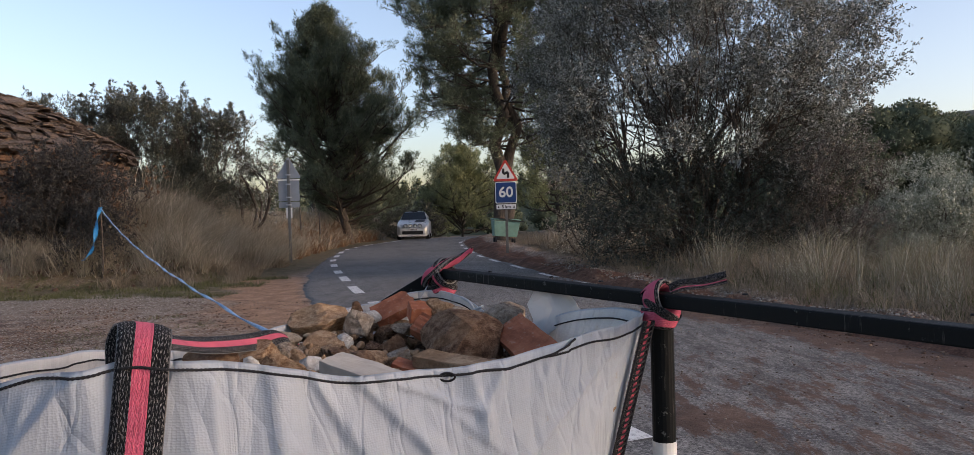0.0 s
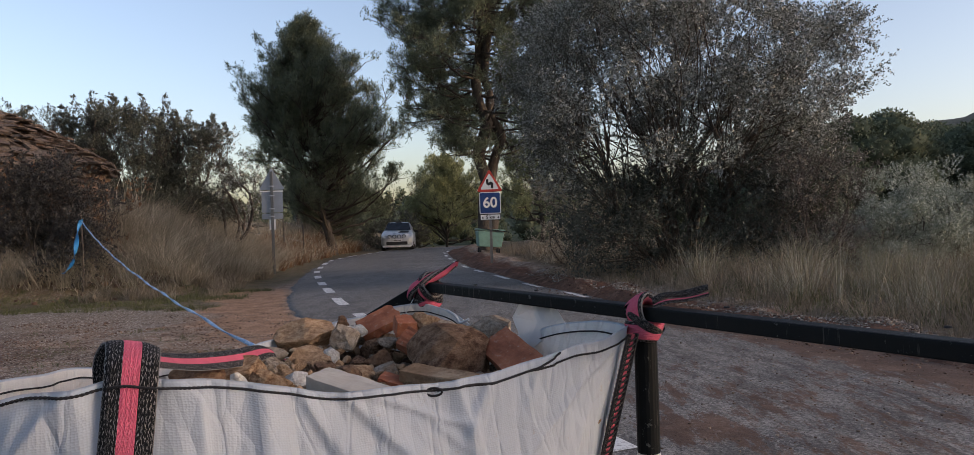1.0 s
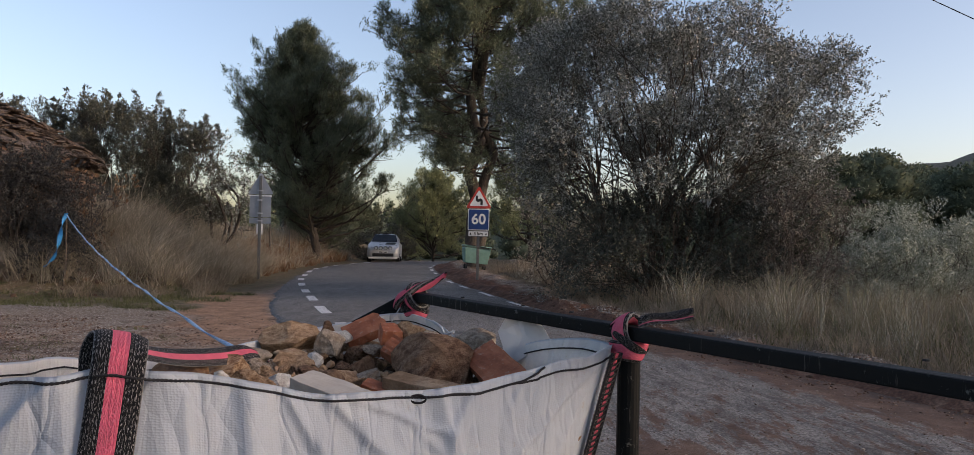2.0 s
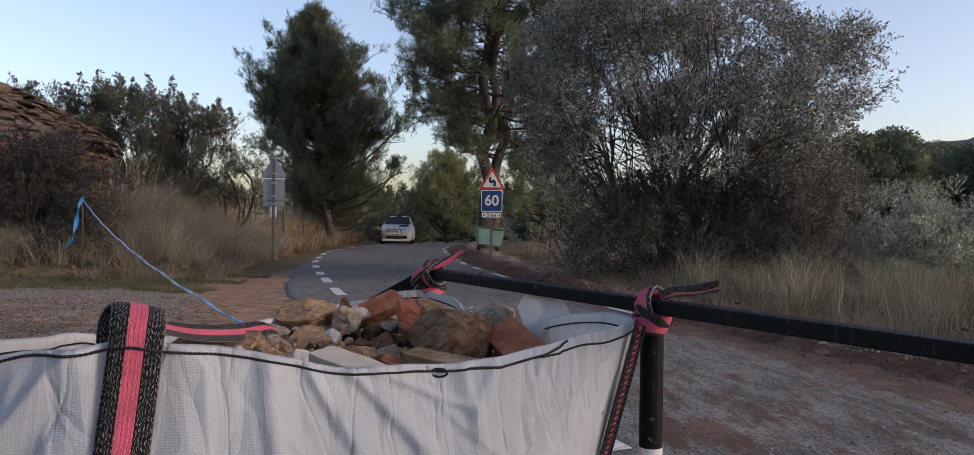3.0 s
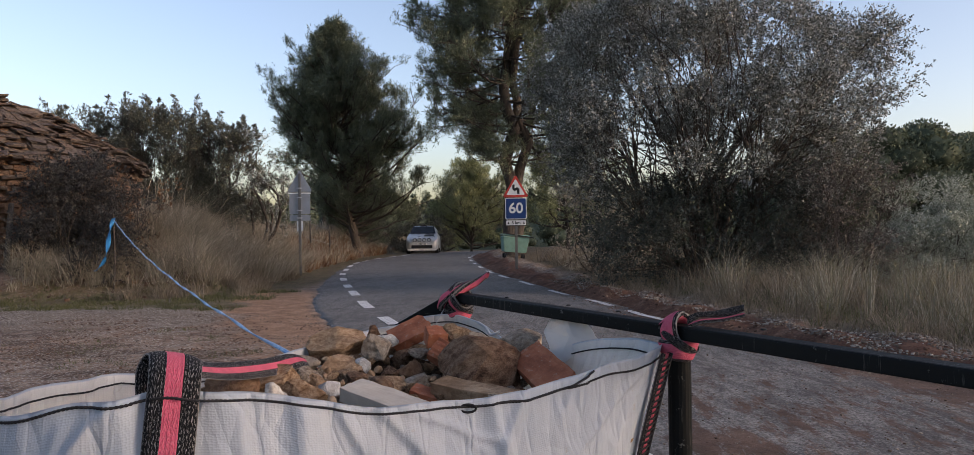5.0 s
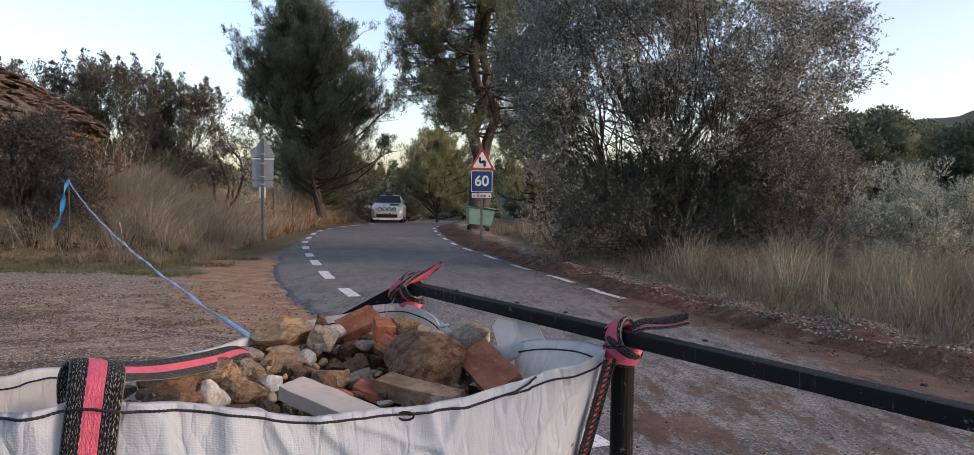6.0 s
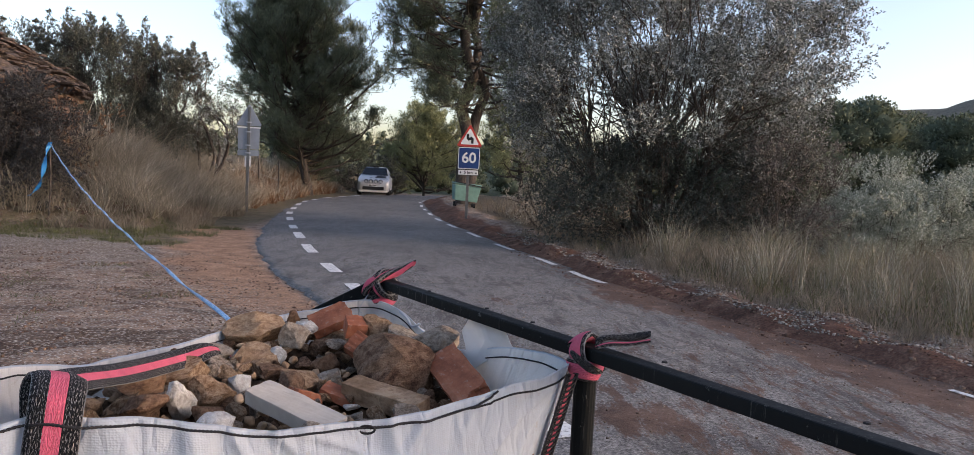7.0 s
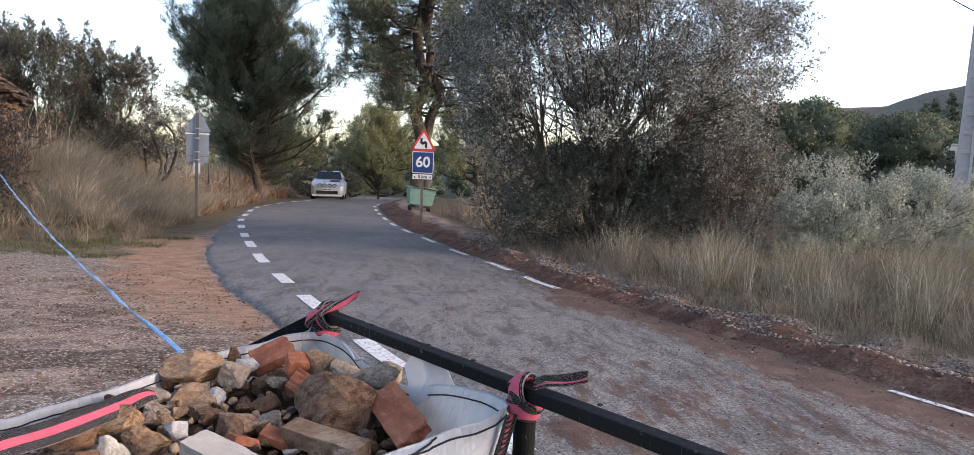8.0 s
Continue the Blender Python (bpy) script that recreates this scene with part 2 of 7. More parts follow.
def asphalt_material():
    n = Nodes("worn_asphalt")
    p = n.place()
    grit = n.voronoi(p, 95.0)
    fine, mid, big = n.noise(p, 48.0, 6, 0.8), n.noise(p, 3.2, 6, 0.68, 0.4), n.noise(p, 0.5, 4)
    stretched = n.add("ShaderNodeMapping", {"Vector": p, "Rotation": (0, 0, radians(-20)), "Scale": (1.9, 0.55, 1)}).outputs[0]
    tracks = n.noise(stretched, 1.3, 6, 0.7)
    tone = n.ramp(n.add("ShaderNodeSeparateColor", {0: grit.outputs["Color"]}).outputs[0], (0.0, (0.062, 0.060, 0.057)), (0.6, (0.15, 0.145, 0.138)), (1.0, (0.38, 0.36, 0.335)))
    tone = n.mix(n.ramp(big, (0.35, 0.0), (0.65, 0.45)), tone, (0.05, 0.049, 0.05))
    broken = n.ramp(n.noise(p, 11.0, 8, 0.8), (0.36, 0.35), (0.54, 1.0))
    dust = n.ramp(n.math("ADD", n.math("MULTIPLY", tracks, 0.4), n.math("MULTIPLY", mid, 0.6)), (0.44, 0.0), (0.55, 0.9))
    grey = n.ramp(fine, (0.40, (0.045, 0.040, 0.036)), (0.60, (0.36, 0.335, 0.305)))
    colour = n.mix(n.math("MULTIPLY", n.math("MULTIPLY", dust, broken), n.attr("dusty")), tone, grey)
    stain = n.ramp(n.noise(stretched, 2.1, 8, 0.78, 0.7), (0.49, 0.0), (0.60, 0.7))
    colour = n.mix(n.math("MULTIPLY", stain, n.attr("dusty")), colour, n.ramp(fine, (0.35, (0.026, 0.024, 0.023)), (0.65, (0.085, 0.075, 0.067))))
    soil = n.ramp(mid, (0.3, (0.055, 0.031, 0.022)), (0.55, (0.145, 0.085, 0.058)), (0.8, (0.25, 0.165, 0.12)))
    cover = n.math("ADD", n.attr("soil"), n.math("MULTIPLY", n.math("SUBTRACT", n.noise(stretched, 3.4, 8, 0.8), 0.5), 2.4), True)
    colour = n.mix(n.ramp(cover, (0.46, 0.0), (0.64, 0.9)), colour, n.mix(0.5, soil, n.ramp(fine, (0.35, 0.25), (0.65, 1.0)), "MULTIPLY"))
    h = n.math("ADD", n.math("MULTIPLY", grit.outputs["Distance"], -0.8), n.math("MULTIPLY", fine, 0.6))
    return n.finish(colour, n.ramp(mid, (0.3, 0.78), (0.7, 0.95)), n.bump(h, 0.8, 0.005), specular=0.18)


def paint_material():
    n = Nodes("worn_road_paint")
    p = n.place()
    wear = n.noise(p, 26.0, 6, 0.75)
    colour = n.mix(n.ramp(wear, (0.36, 1.0), (0.5, 0.0)), (0.66, 0.65, 0.62), (0.13, 0.12, 0.115))
    return n.finish(colour, 0.6, n.bump(wear, 0.3, 0.002))


def fabric_material(name="white_woven_plastic", clean=(0.48, 0.54, 0.61), dull=(0.40, 0.435, 0.475)):
    n = Nodes(name)
    p = n.local()
    uv = n.add("ShaderNodeUVMap", uv_map="cloth").outputs[0]
    dimple = n.voronoi(n.add("ShaderNodeMapping", {"Vector": uv, "Scale": (215, 290, 1)}).outputs[0], 1.0, rand=0.4).outputs["Distance"]
    grime = n.noise(p, 5.0, 6, 0.7)
    colour = n.mix(n.ramp(grime, (0.42, 0.0), (0.75, 0.4)), clean, dull)
    colour = n.mix(n.ramp(n.noise(p, 60.0, 3, 0.6), (0.66, 0.0), (0.76, 0.45)), colour, (0.42, 0.36, 0.29))
    colour = n.mix(n.ramp(dimple, (0.1, 0.0), (0.7, 0.17)), colour, (0.33, 0.32, 0.31))
    # fine pressed creases between the larger folds
    def facets(turn, sx, sy):
        m = n.add("ShaderNodeMapping", {"Vector": uv, "Rotation": (0, 0, radians(turn)), "Scale": (sx, sy, 1)}).outputs[0]
        m = n.add("ShaderNodeVectorMath", {0: m, 1: n.add("ShaderNodeVectorMath", {0: n.add("ShaderNodeTexNoise", {"Vector": p, "Scale": 5.0}).outputs[1], 1: (0.5, 0.5, 0.0)}, operation="MULTIPLY").outputs[0]}, operation="ADD").outputs[0]
        return n.voronoi(m, 1.0, "DISTANCE_TO_EDGE").outputs["Distance"]
    creases = n.math("ADD", n.math("MULTIPLY", facets(38, 13, 3.0), 0.55), n.math("MULTIPLY", facets(-22, 19, 7), 0.3))
    lines = n.math("ADD", n.ramp(facets(41, 8, 1.9), (0.0, 0.0), (0.05, 1.0)), n.ramp(facets(-30, 10, 3.2), (0.0, 0.0), (0.04, 1.0)))
    relief = n.bump(n.math("ADD", creases, n.math("MULTIPLY", lines, 0.05)), 0.9, 0.034)
    weave = n.add("ShaderNodeBump", {"Height": dimple, "Strength": 0.5, "Distance": 0.0016, "Normal": relief}).outputs[0]
    mat = n.finish(colour, 0.55, weave, specular=0.3)
    thin = n.add("ShaderNodeBsdfTranslucent", {"Color": colour, "Normal": relief})
    blend = n.add("ShaderNodeMixShader", {0: 0.42, 1: n.bsdf.outputs[0], 2: thin.outputs[0]})
    n.tree.links.new(blend.outputs[0], n.tree.nodes["Material Output"].inputs[0])
    return mat


def strap_material(name="black_and_pink_webbing", half=0.165, pink=(0.60, 0.10, 0.16)):
    n = Nodes(name)
    uv = n.add("ShaderNodeUVMap", uv_map="weave").outputs[0]
    xy = n.add("ShaderNodeSeparateXYZ", {0: uv})
    u, v = xy.outputs[0], xy.outputs[1]
    off = n.math("ABSOLUTE", n.math("SUBTRACT", u, 0.5))
    is_pink = n.math("LESS_THAN", off, half)
    # herringbone: columns of slanted threads that change their way
    zig = n.math("ABSOLUTE", n.math("SUBTRACT", n.math("FRACT", n.math("MULTIPLY", u, 6.0)), 0.5))
    slant = n.math("ADD", n.math("MULTIPLY", v, 95.0), n.math("MULTIPLY", zig, 3.4))
    slant = n.math("ADD", slant, n.math("MULTIPLY", n.noise(uv, 45.0, 3), 2.6))
    rows = n.math("FRACT", slant)
    cols = n.math("FRACT", n.math("MULTIPLY", u, 16.0))
    fleck = n.math("MULTIPLY", n.math("GREATER_THAN", rows, 0.58), n.math("GREATER_THAN", cols, 0.35))
    pick = n.ramp(n.noise(uv, 160.0, 2), (0.45, 0.0), (0.6, 1.0))
    fleck = n.math("MULTIPLY", n.math("MULTIPLY", fleck, pick), 0.6)
    black = n.mix(fleck, (0.006, 0.006, 0.007), (0.62, 0.58, 0.56))
    rose = n.mix(n.math("MULTIPLY", n.math("GREATER_THAN", rows, 0.7), 0.22), pink, (0.78, 0.36, 0.40))
    rose = n.mix(n.ramp(n.noise(n.local(), 30.0, 4), (0.4, 0.0), (0.8, 0.5)), rose, (0.28, 0.06, 0.08))
    colour = n.mix(is_pink, black, rose)
    edge = n.math("GREATER_THAN", off, 0.485)
    colour = n.mix(n.math("MULTIPLY", edge, 0.25), colour, (0.6, 0.57, 0.55))
    h = n.math("ADD", n.math("SINE", n.math("MULTIPLY", slant, 6.283)), n.math("MULTIPLY", n.math("SINE", n.math("MULTIPLY", u, 75.0)), 0.6))
    return n.finish(colour, 0.85, n.bump(h, 0.6, 0.0015), specular=0.2)


def plain(name, colour, rough=0.6, metal=0.0, vary=0.25, scale=20.0, bump=0.2, specular=0.4):
    """Paint, plastic, metal or wood with some wear: two scales of variation and fine relief."""
    n = Nodes(name)
    p = n.local()
    a, b = n.noise(p, scale, 5, 0.65), n.noise(p, scale * 0.17, 3)
    dark = tuple(c * (1 - vary) for c in colour)
    light = tuple(min(1, c * (1 + vary)) for c in colour)
    tone = n.mix(n.ramp(a, (0.3, 0.0), (0.7, 1.0)), dark, light)
    tone = n.mix(n.ramp(b, (0.35, 0.0), (0.7, 0.45)), tone, dark)
    return n.finish(tone, n.ramp(a, (0.3, rough * 0.85), (0.7, min(1, rough * 1.15))), n.bump(a, bump, 0.002), metal, specular)


def painted_steel():
    n = Nodes("chipped_black_paint")
    p = n.local()
    chips = n.noise(p, 48.0, 6, 0.75)
    streak = n.add("ShaderNodeMapping", {"Vector": p, "Scale": (22, 22, 1.6)}).outputs[0]
    worn = n.noise(streak, 4.5, 6, 0.75)
    colour = n.mix(n.ramp(chips, (0.62, 0.0), (0.66, 1.0)), (0.0045, 0.0055, 0.0058), (0.085, 0.09, 0.085))
    colour = n.mix(n.ramp(worn, (0.60, 0.0), (0.68, 0.55)), colour, (0.10, 0.095, 0.085))
    return n.finish(colour, n.ramp(chips, (0.3, 0.5), (0.7, 0.7)), n.bump(chips, 0.25, 0.001), specular=0.12)


def stone_material(name, dark, mid, light, scale=9.0):
    n = Nodes(name)
    p = n.local()
    shift = n.add("ShaderNodeVectorMath", {0: p, 1: n.add("ShaderNodeCombineXYZ", {0: n.math("MULTIPLY", n.each(), 37.0), 1: n.math("MULTIPLY", n.each(), 11.0)}).outputs[0]}, operation="ADD").outputs[0]
    a, b = n.noise(shift, scale, 7, 0.7), n.noise(shift, scale * 7, 5, 0.7)
    spots = n.voronoi(shift, scale * 5).outputs["Distance"]
    colour = n.ramp(a, (0.34, dark), (0.46, mid), (0.60, light))
    colour = n.mix(n.ramp(b, (0.36, 0.55), (0.50, 0.0)), colour, dark)
    colour = n.mix(n.ramp(n.noise(shift, scale * 0.35, 3), (0.50, 0.0), (0.64, 0.35)), colour, (0.24, 0.14, 0.075))
    colour = n.mix(n.math("MULTIPLY", n.each(), 0.35), colour, light)
    h = n.math("ADD", n.math("MULTIPLY", a, 1.0), n.math("ADD", n.math("MULTIPLY", b, 0.5), n.math("MULTIPLY", spots, 0.3)))
    return n.finish(colour, 0.97, n.bump(h, 1.0, 0.007 if scale > 8 else 0.03), specular=0.06)


def terracotta_material():
    n = Nodes("broken_terracotta")
    p = n.local()
    a, b = n.noise(p, 14.0, 6, 0.7), n.noise(p, 70.0, 4, 0.7)
    colour = n.ramp(a, (0.3, (0.17, 0.055, 0.03)), (0.55, (0.33, 0.115, 0.06)), (0.8, (0.42, 0.19, 0.11)))
    colour = n.mix(n.ramp(b, (0.58, 0.0), (0.74, 0.6)), colour, (0.38, 0.31, 0.25))
    return n.finish(colour, 0.9, n.bump(b, 0.5, 0.004), specular=0.2)


def leaf_material(name, dark, light, back=None, rough=0.55, through=0.25):
    n = Nodes(name)
    k = n.island()
    p = n.place()
    clump = n.noise(p, 1.1, 3)
    colour = n.mix(k, dark, light)
    colour = n.mix(n.ramp(clump, (0.35, 0.0), (0.7, 0.55)), colour, dark)
    if back:
        colour = n.mix(n.math("GREATER_THAN", n.math("FRACT", n.math("MULTIPLY", k, 7.31)), 0.62), colour, back)
    mat = n.finish(colour, rough, specular=0.35)
    if through:
        thin = n.add("ShaderNodeBsdfTranslucent", {"Color": colour})
        blend = n.add("ShaderNodeMixShader", {0: through, 1: n.bsdf.outputs[0], 2: thin.outputs[0]})
        n.tree.links.new(blend.outputs[0], n.tree.nodes["Material Output"].inputs[0])
    return mat


def bark_material(name, dark, light, scale=9.0):
    n = Nodes(name)
    p = n.local()
    s = n.add("ShaderNodeMapping", {"Vector": p, "Scale": (3, 3, 0.8)}).outputs[0]
    a = n.noise(s, scale, 6, 0.7)
    return n.finish(n.ramp(a, (0.3, dark), (0.7, light)), 0.95, n.bump(a, 0.8, 0.03), specular=0.15)


M_GROUND, M_ASPHALT, M_PAINT = ground_material(), asphalt_material(), paint_material()
# the bag's own cloth, coloured lighter and warmer to offset blue skylight inside
M_CLOTH_LIGHTENED = fabric_material("lightened_woven_plastic", (0.66, 0.655, 0.64), (0.52, 0.50, 0.475))
M_FABRIC, M_STRAP, M_STEEL = fabric_material(), strap_material(), painted_steel()
M_STRAP_PINK, M_STRAP_BLACK = strap_material("folded_webbing_pink_side", 0.36), strap_material("folded_webbing_black_side", 0.0)
M_STRAP_SEAM = strap_material("seam_webbing", 0.17, (0.45, 0.07, 0.11))
M_WHITE_PAINT = plain("dirty_white_paint", (0.62, 0.62, 0.60), 0.6, vary=0.2)
M_CORD = plain("black_stitching_cord", (0.012, 0.012, 0.014), 0.9, vary=0.4, scale=200)
M_STONE_TAN = stone_material("tan_limestone", (0.085, 0.044, 0.023), (0.26, 0.155, 0.09), (0.44, 0.31, 0.20))
M_STONE_GREY = stone_material("grey_limestone", (0.10, 0.078, 0.058), (0.25, 0.20, 0.155), (0.43, 0.365, 0.295))
M_STONE_BROWN = stone_material("brown_earthy_stone", (0.04, 0.021, 0.014), (0.13, 0.072, 0.045), (0.25, 0.16, 0.105))
M_STONE_PALE = stone_material("pale_stone", (0.40, 0.37, 0.33), (0.58, 0.55, 0.50), (0.74, 0.72, 0.68))
M_STONE_ROOF = stone_material("weathered_roof_slab", (0.035, 0.027, 0.023), (0.092, 0.072, 0.060), (0.19, 0.15, 0.122), 4.0)
M_STONE_RED = stone_material("red_wall_stone", (0.045, 0.026, 0.018), (0.14, 0.084, 0.056), (0.29, 0.195, 0.135), 4.0)
M_BRICK = terracotta_material()
M_PINE = leaf_material("pine_needles", (0.078, 0.092, 0.058), (0.225, 0.25, 0.155), rough=0.6, through=0.4)
M_PINE_WARM = leaf_material("sparse_pine_needles", (0.15, 0.165, 0.080), (0.34, 0.36, 0.18), rough=0.6, through=0.4)
M_OLIVE = leaf_material("olive_leaves", (0.066, 0.068, 0.055), (0.195, 0.198, 0.165), back=(0.36, 0.365, 0.325), through=0.1)
M_SHRUB = leaf_material("dark_shrub_leaves", (0.045, 0.047, 0.034), (0.15, 0.15, 0.105), through=0.2)
M_MASTIC = leaf_material("deep_green_shrub_leaves", (0.030, 0.036, 0.029), (0.115, 0.125, 0.095), through=0.15)
M_BRAMBLE = leaf_material("dark_bramble_leaves", (0.030, 0.029, 0.027), (0.088, 0.084, 0.076), through=0.1, rough=0.9)
M_SILVER = leaf_material("silvery_shrub_leaves", (0.16, 0.178, 0.13), (0.40, 0.43, 0.335), back=(0.52, 0.54, 0.46), through=0.2)
M_TWIG_SHRUB = leaf_material("brown_twigs", (0.077, 0.065, 0.055), (0.275, 0.237, 0.198), through=0.0, rough=0.9)
M_GRASS = leaf_material("dry_grass", (0.23, 0.195, 0.145), (0.66, 0.58, 0.46), back=(0.30, 0.265, 0.19), rough=0.8, through=0.3)
M_GRASS_GREY = leaf_material("weathered_grass", (0.12, 0.095, 0.068), (0.36, 0.30, 0.22), rough=0.85, through=0.25)
M_GRASS_VERGE = leaf_material("verge_grass", (0.13, 0.118, 0.085), (0.56, 0.52, 0.415), back=(0.17, 0.165, 0.10), rough=0.85, through=0.25)
M_GRASS_GREEN = leaf_material("green_grass", (0.06, 0.066, 0.026), (0.15, 0.145, 0.06), rough=0.7, through=0.3)
M_RUSTY = leaf_material("rusty_dry_leaves", (0.13, 0.07, 0.038), (0.31, 0.185, 0.10), rough=0.8, through=0.2)
M_BARK = bark_material("pine_bark", (0.032, 0.026, 0.021), (0.11, 0.09, 0.072), 5.0)
M_OLIVE_BARK = bark_material("olive_bark", (0.035, 0.028, 0.023), (0.13, 0.105, 0.085))
M_FAR_WOOD = leaf_material("distant_pine_crowns", (0.066, 0.08, 0.05), (0.19, 0.215, 0.13), rough=0.8, through=0.1)
# solid crown hearts; the shade inside the crown is put into this colour
M_FAR_HEART = plain("shade_toned_pine_needles", (0.078, 0.092, 0.058), 0.9, vary=0.6, scale=2.5, bump=0.9, specular=0.1)

# ---------------------------------------------------------------- the lie of the land
LINE_Y = [-40, -10, 4.4, 6.5, 8.8, 10.8, 13.0, 15.1, 17.25, 19.9, 22.5, 25.3, 27.6, 29.9, 32.2, 34.4, 38, 42, 50, 70]
LINE_X = [16.5, 6.2, 0.68, -0.16, -0.98, -1.64, -2.38, -2.99, -3.57, -4.23, -4.82, -5.3, -5.62, -5.84, -5.93, -5.85, -5.35, -4.6, -2.6, 4.0]
RIGHT_Y = [-40, -10, 5.2, 8.0, 11.0, 12.9, 15.2, 17.8, 20.3, 23.3, 26.2, 30.6, 35.3, 40, 50, 70]
RIGHT_X = [20.0, 9.3, 3.92, 2.95, 1.95, 1.58, 1.02, 0.45, -0.1, -0.56, -0.94, -1.4, -1.75, -1.4, 0.6, 7.0]
EDGE_Y = [-40, 0, 4, 7.4, 8.7, 10.3, 13.0, 15.1, 18.9, 21.7, 25.2, 30, 34, 38, 42, 50, 70]
EDGE_X = [15.5, 1.3, 0.1, -1.12, -1.68, -2.38, -3.33, -3.83, -4.56, -5.02, -5.55, -6.05, -6.1, -5.6, -4.85, -2.85, 3.75]


def left_line(y):
    return np.interp(y, LINE_Y, LINE_X)


def right_line(y):
    return np.interp(y, RIGHT_Y, RIGHT_X)


def left_edge(y):
    return np.interp(y, EDGE_Y, EDGE_X)


HUT = (-13.4, 19.6)


def bank_depth(x, y):
    """How far a place lies inside the grassy bank beside the road (metres, below zero outside)."""
    foot = np.interp(y, [13, 15, 20, 26, 36, 45], [-5.2, -5.5, -6.0, -6.6, -7.1, -6.4])
    return np.minimum(foot - x, (y - 15.2 - 0.12 * (x + 6)) * 0.9)


def height(x, y):
    x, y = np.asarray(x, float), np.asarray(y, float)
    h = 0.012 * wave_noise(x, y, 1.6, 1) + 0.02 * wave_noise(x, y, 5.0, 2)
    d = bank_depth(x, y)
    d = d * smooth(3.7, 4.8, np.hypot(x - HUT[0], y - HUT[1])) - 0.5 * (np.hypot(x - HUT[0], y - HUT[1]) < 3.7)
    h = h + 1.45 * smooth(-0.3, 3.4, d) * (1 + 0.10 * wave_noise(x, y, 3.0, 3)) + 0.10 * smooth(0.1, 0.7, d)
    # verge of earth and stones along the far side of the road
    o = x - right_line(y)
    verge = smooth(0.05, 0.5, o) * (1 - 0.45 * smooth(0.9, 2.2, o)) * smooth(-12, -2, y + 0 * x)
    h = h + verge * (0.11 + 0.06 * wave_noise(x, y, 0.7, 4))
    h = h + 0.15 * smooth(14, 26, y) * smooth(0.2, 1.5, o)
    # crest of the road, then gently down
    h = h - 0.022 * np.clip(y - 42, 0, 60) * (1 - smooth(90, 160, y))
    # wooded hills all round
    r = np.hypot(x, y)
    ang = np.arctan2(x, np.maximum(y, 1e-3))
    rise = np.interp(np.where(y > 0, ang, np.sign(x) * 1.6), [-1.6, -0.6, -0.3, 0.0, 0.15, 0.42, 0.54, 0.66, 0.8, 1.6], [20, 8, 8, 11, 12, 9, 13, 28, 36, 30])
    h = h + rise * smooth(120, 310, r) + 6.0 * smooth(45, 100, r) * smooth(0.28, 0.5, ang) * (y > 0)
    h = h + 2.0 * smooth(80, 200, r) * wave_noise(x, y, 60.0, 6)
    return h


def on_road(x, y):
    return (x > left_edge(y) + 0.05) & (x < right_line(y) + 0.25)


def axis_steps(*spans):
    return np.unique(np.round(np.concatenate([np.arange(a, b, s) for a, b, s in spans]), 3))


gx = axis_steps((-420, -60, 18), (-60, -16, 2.0), (-16, -8.5, 0.3), (-8.5, 6.5, 0.13), (6.5, 16, 0.3), (16, 60, 2.0), (60, 421, 18))
gy = axis_steps((-420, -40, 20), (-40, -2, 2.0), (-2, 3, 0.4), (3, 17, 0.13), (17, 27, 0.2), (27, 48, 0.5), (48, 110, 3), (110, 421, 14))
X, Y = np.meshgrid(gx, gy)
Z = height(X, Y)
inside = smooth(0.05, 0.3, X - left_edge(Y)) * (1 - smooth(0.0, 0.22, X - right_line(Y)))
Z = Z - 0.045 * inside
near = (np.abs(X) < 9) & (Y > 2) & (Y < 18)
Z = Z + near * 0.009 * wave_noise(X, Y, 0.35, 8) * (1 - inside)
rows, cols = X.shape
i, j = np.meshgrid(np.arange(rows - 1), np.arange(cols - 1), indexing="ij")
b = (i * cols + j).ravel()
ground_mesh = fast_mesh("ground", np.stack([X, Y, Z], -1).reshape(-1, 3), np.stack([b, b + 1, b + cols + 1, b + cols], -1), M_GROUND, True)
D = bank_depth(X, Y)
off_right = X - right_line(Y)
to_edge = left_edge(Y) - X
gravel = smooth(0.9, 2.6, to_edge + 0.5 * wave_noise(X, Y, 2.2, 11)) * (1 - smooth(12.6, 14.2, Y + 0.16 * (X + 5)))
band = np.exp(-(((Y + 0.25 * (X + 5) - 11.6) / 1.3) ** 2))
gravel = np.clip(gravel * (0.32 + 1.1 * band), 0, 1)
gravel = np.maximum(gravel, 0.42 * smooth(0.3, 0.7, off_right) * (1 - smooth(1.0, 1.8, off_right)))
gravel = np.maximum(gravel, 0.55 * smooth(6.5, 4.5, Y) * (to_edge > 0.0))
moss = smooth(11.8, 13.6, Y + 0.1 * (X + 6)) * smooth(-3.6, -5.0, X) * (1 - smooth(0.3, 1.5, D))
red = smooth(-0.15, 0.1, off_right) * (1 - smooth(0.6, 1.3, off_right)) + 0.45 * smooth(0.0, 0.4, D) * (1 - smooth(1.0, 1.8, D))
litter = np.maximum(smooth(1.0, 2.0, off_right), smooth(0.5, 1.6, D))
attribute(ground_mesh, "gravel", gravel.ravel())
yard = smooth(0.1, 0.8, to_edge) * (1 - smooth(9.2, 10.6, Y + 0.25 * (X + 5)))
attribute(ground_mesh, "yard", (yard * 0.9).ravel())
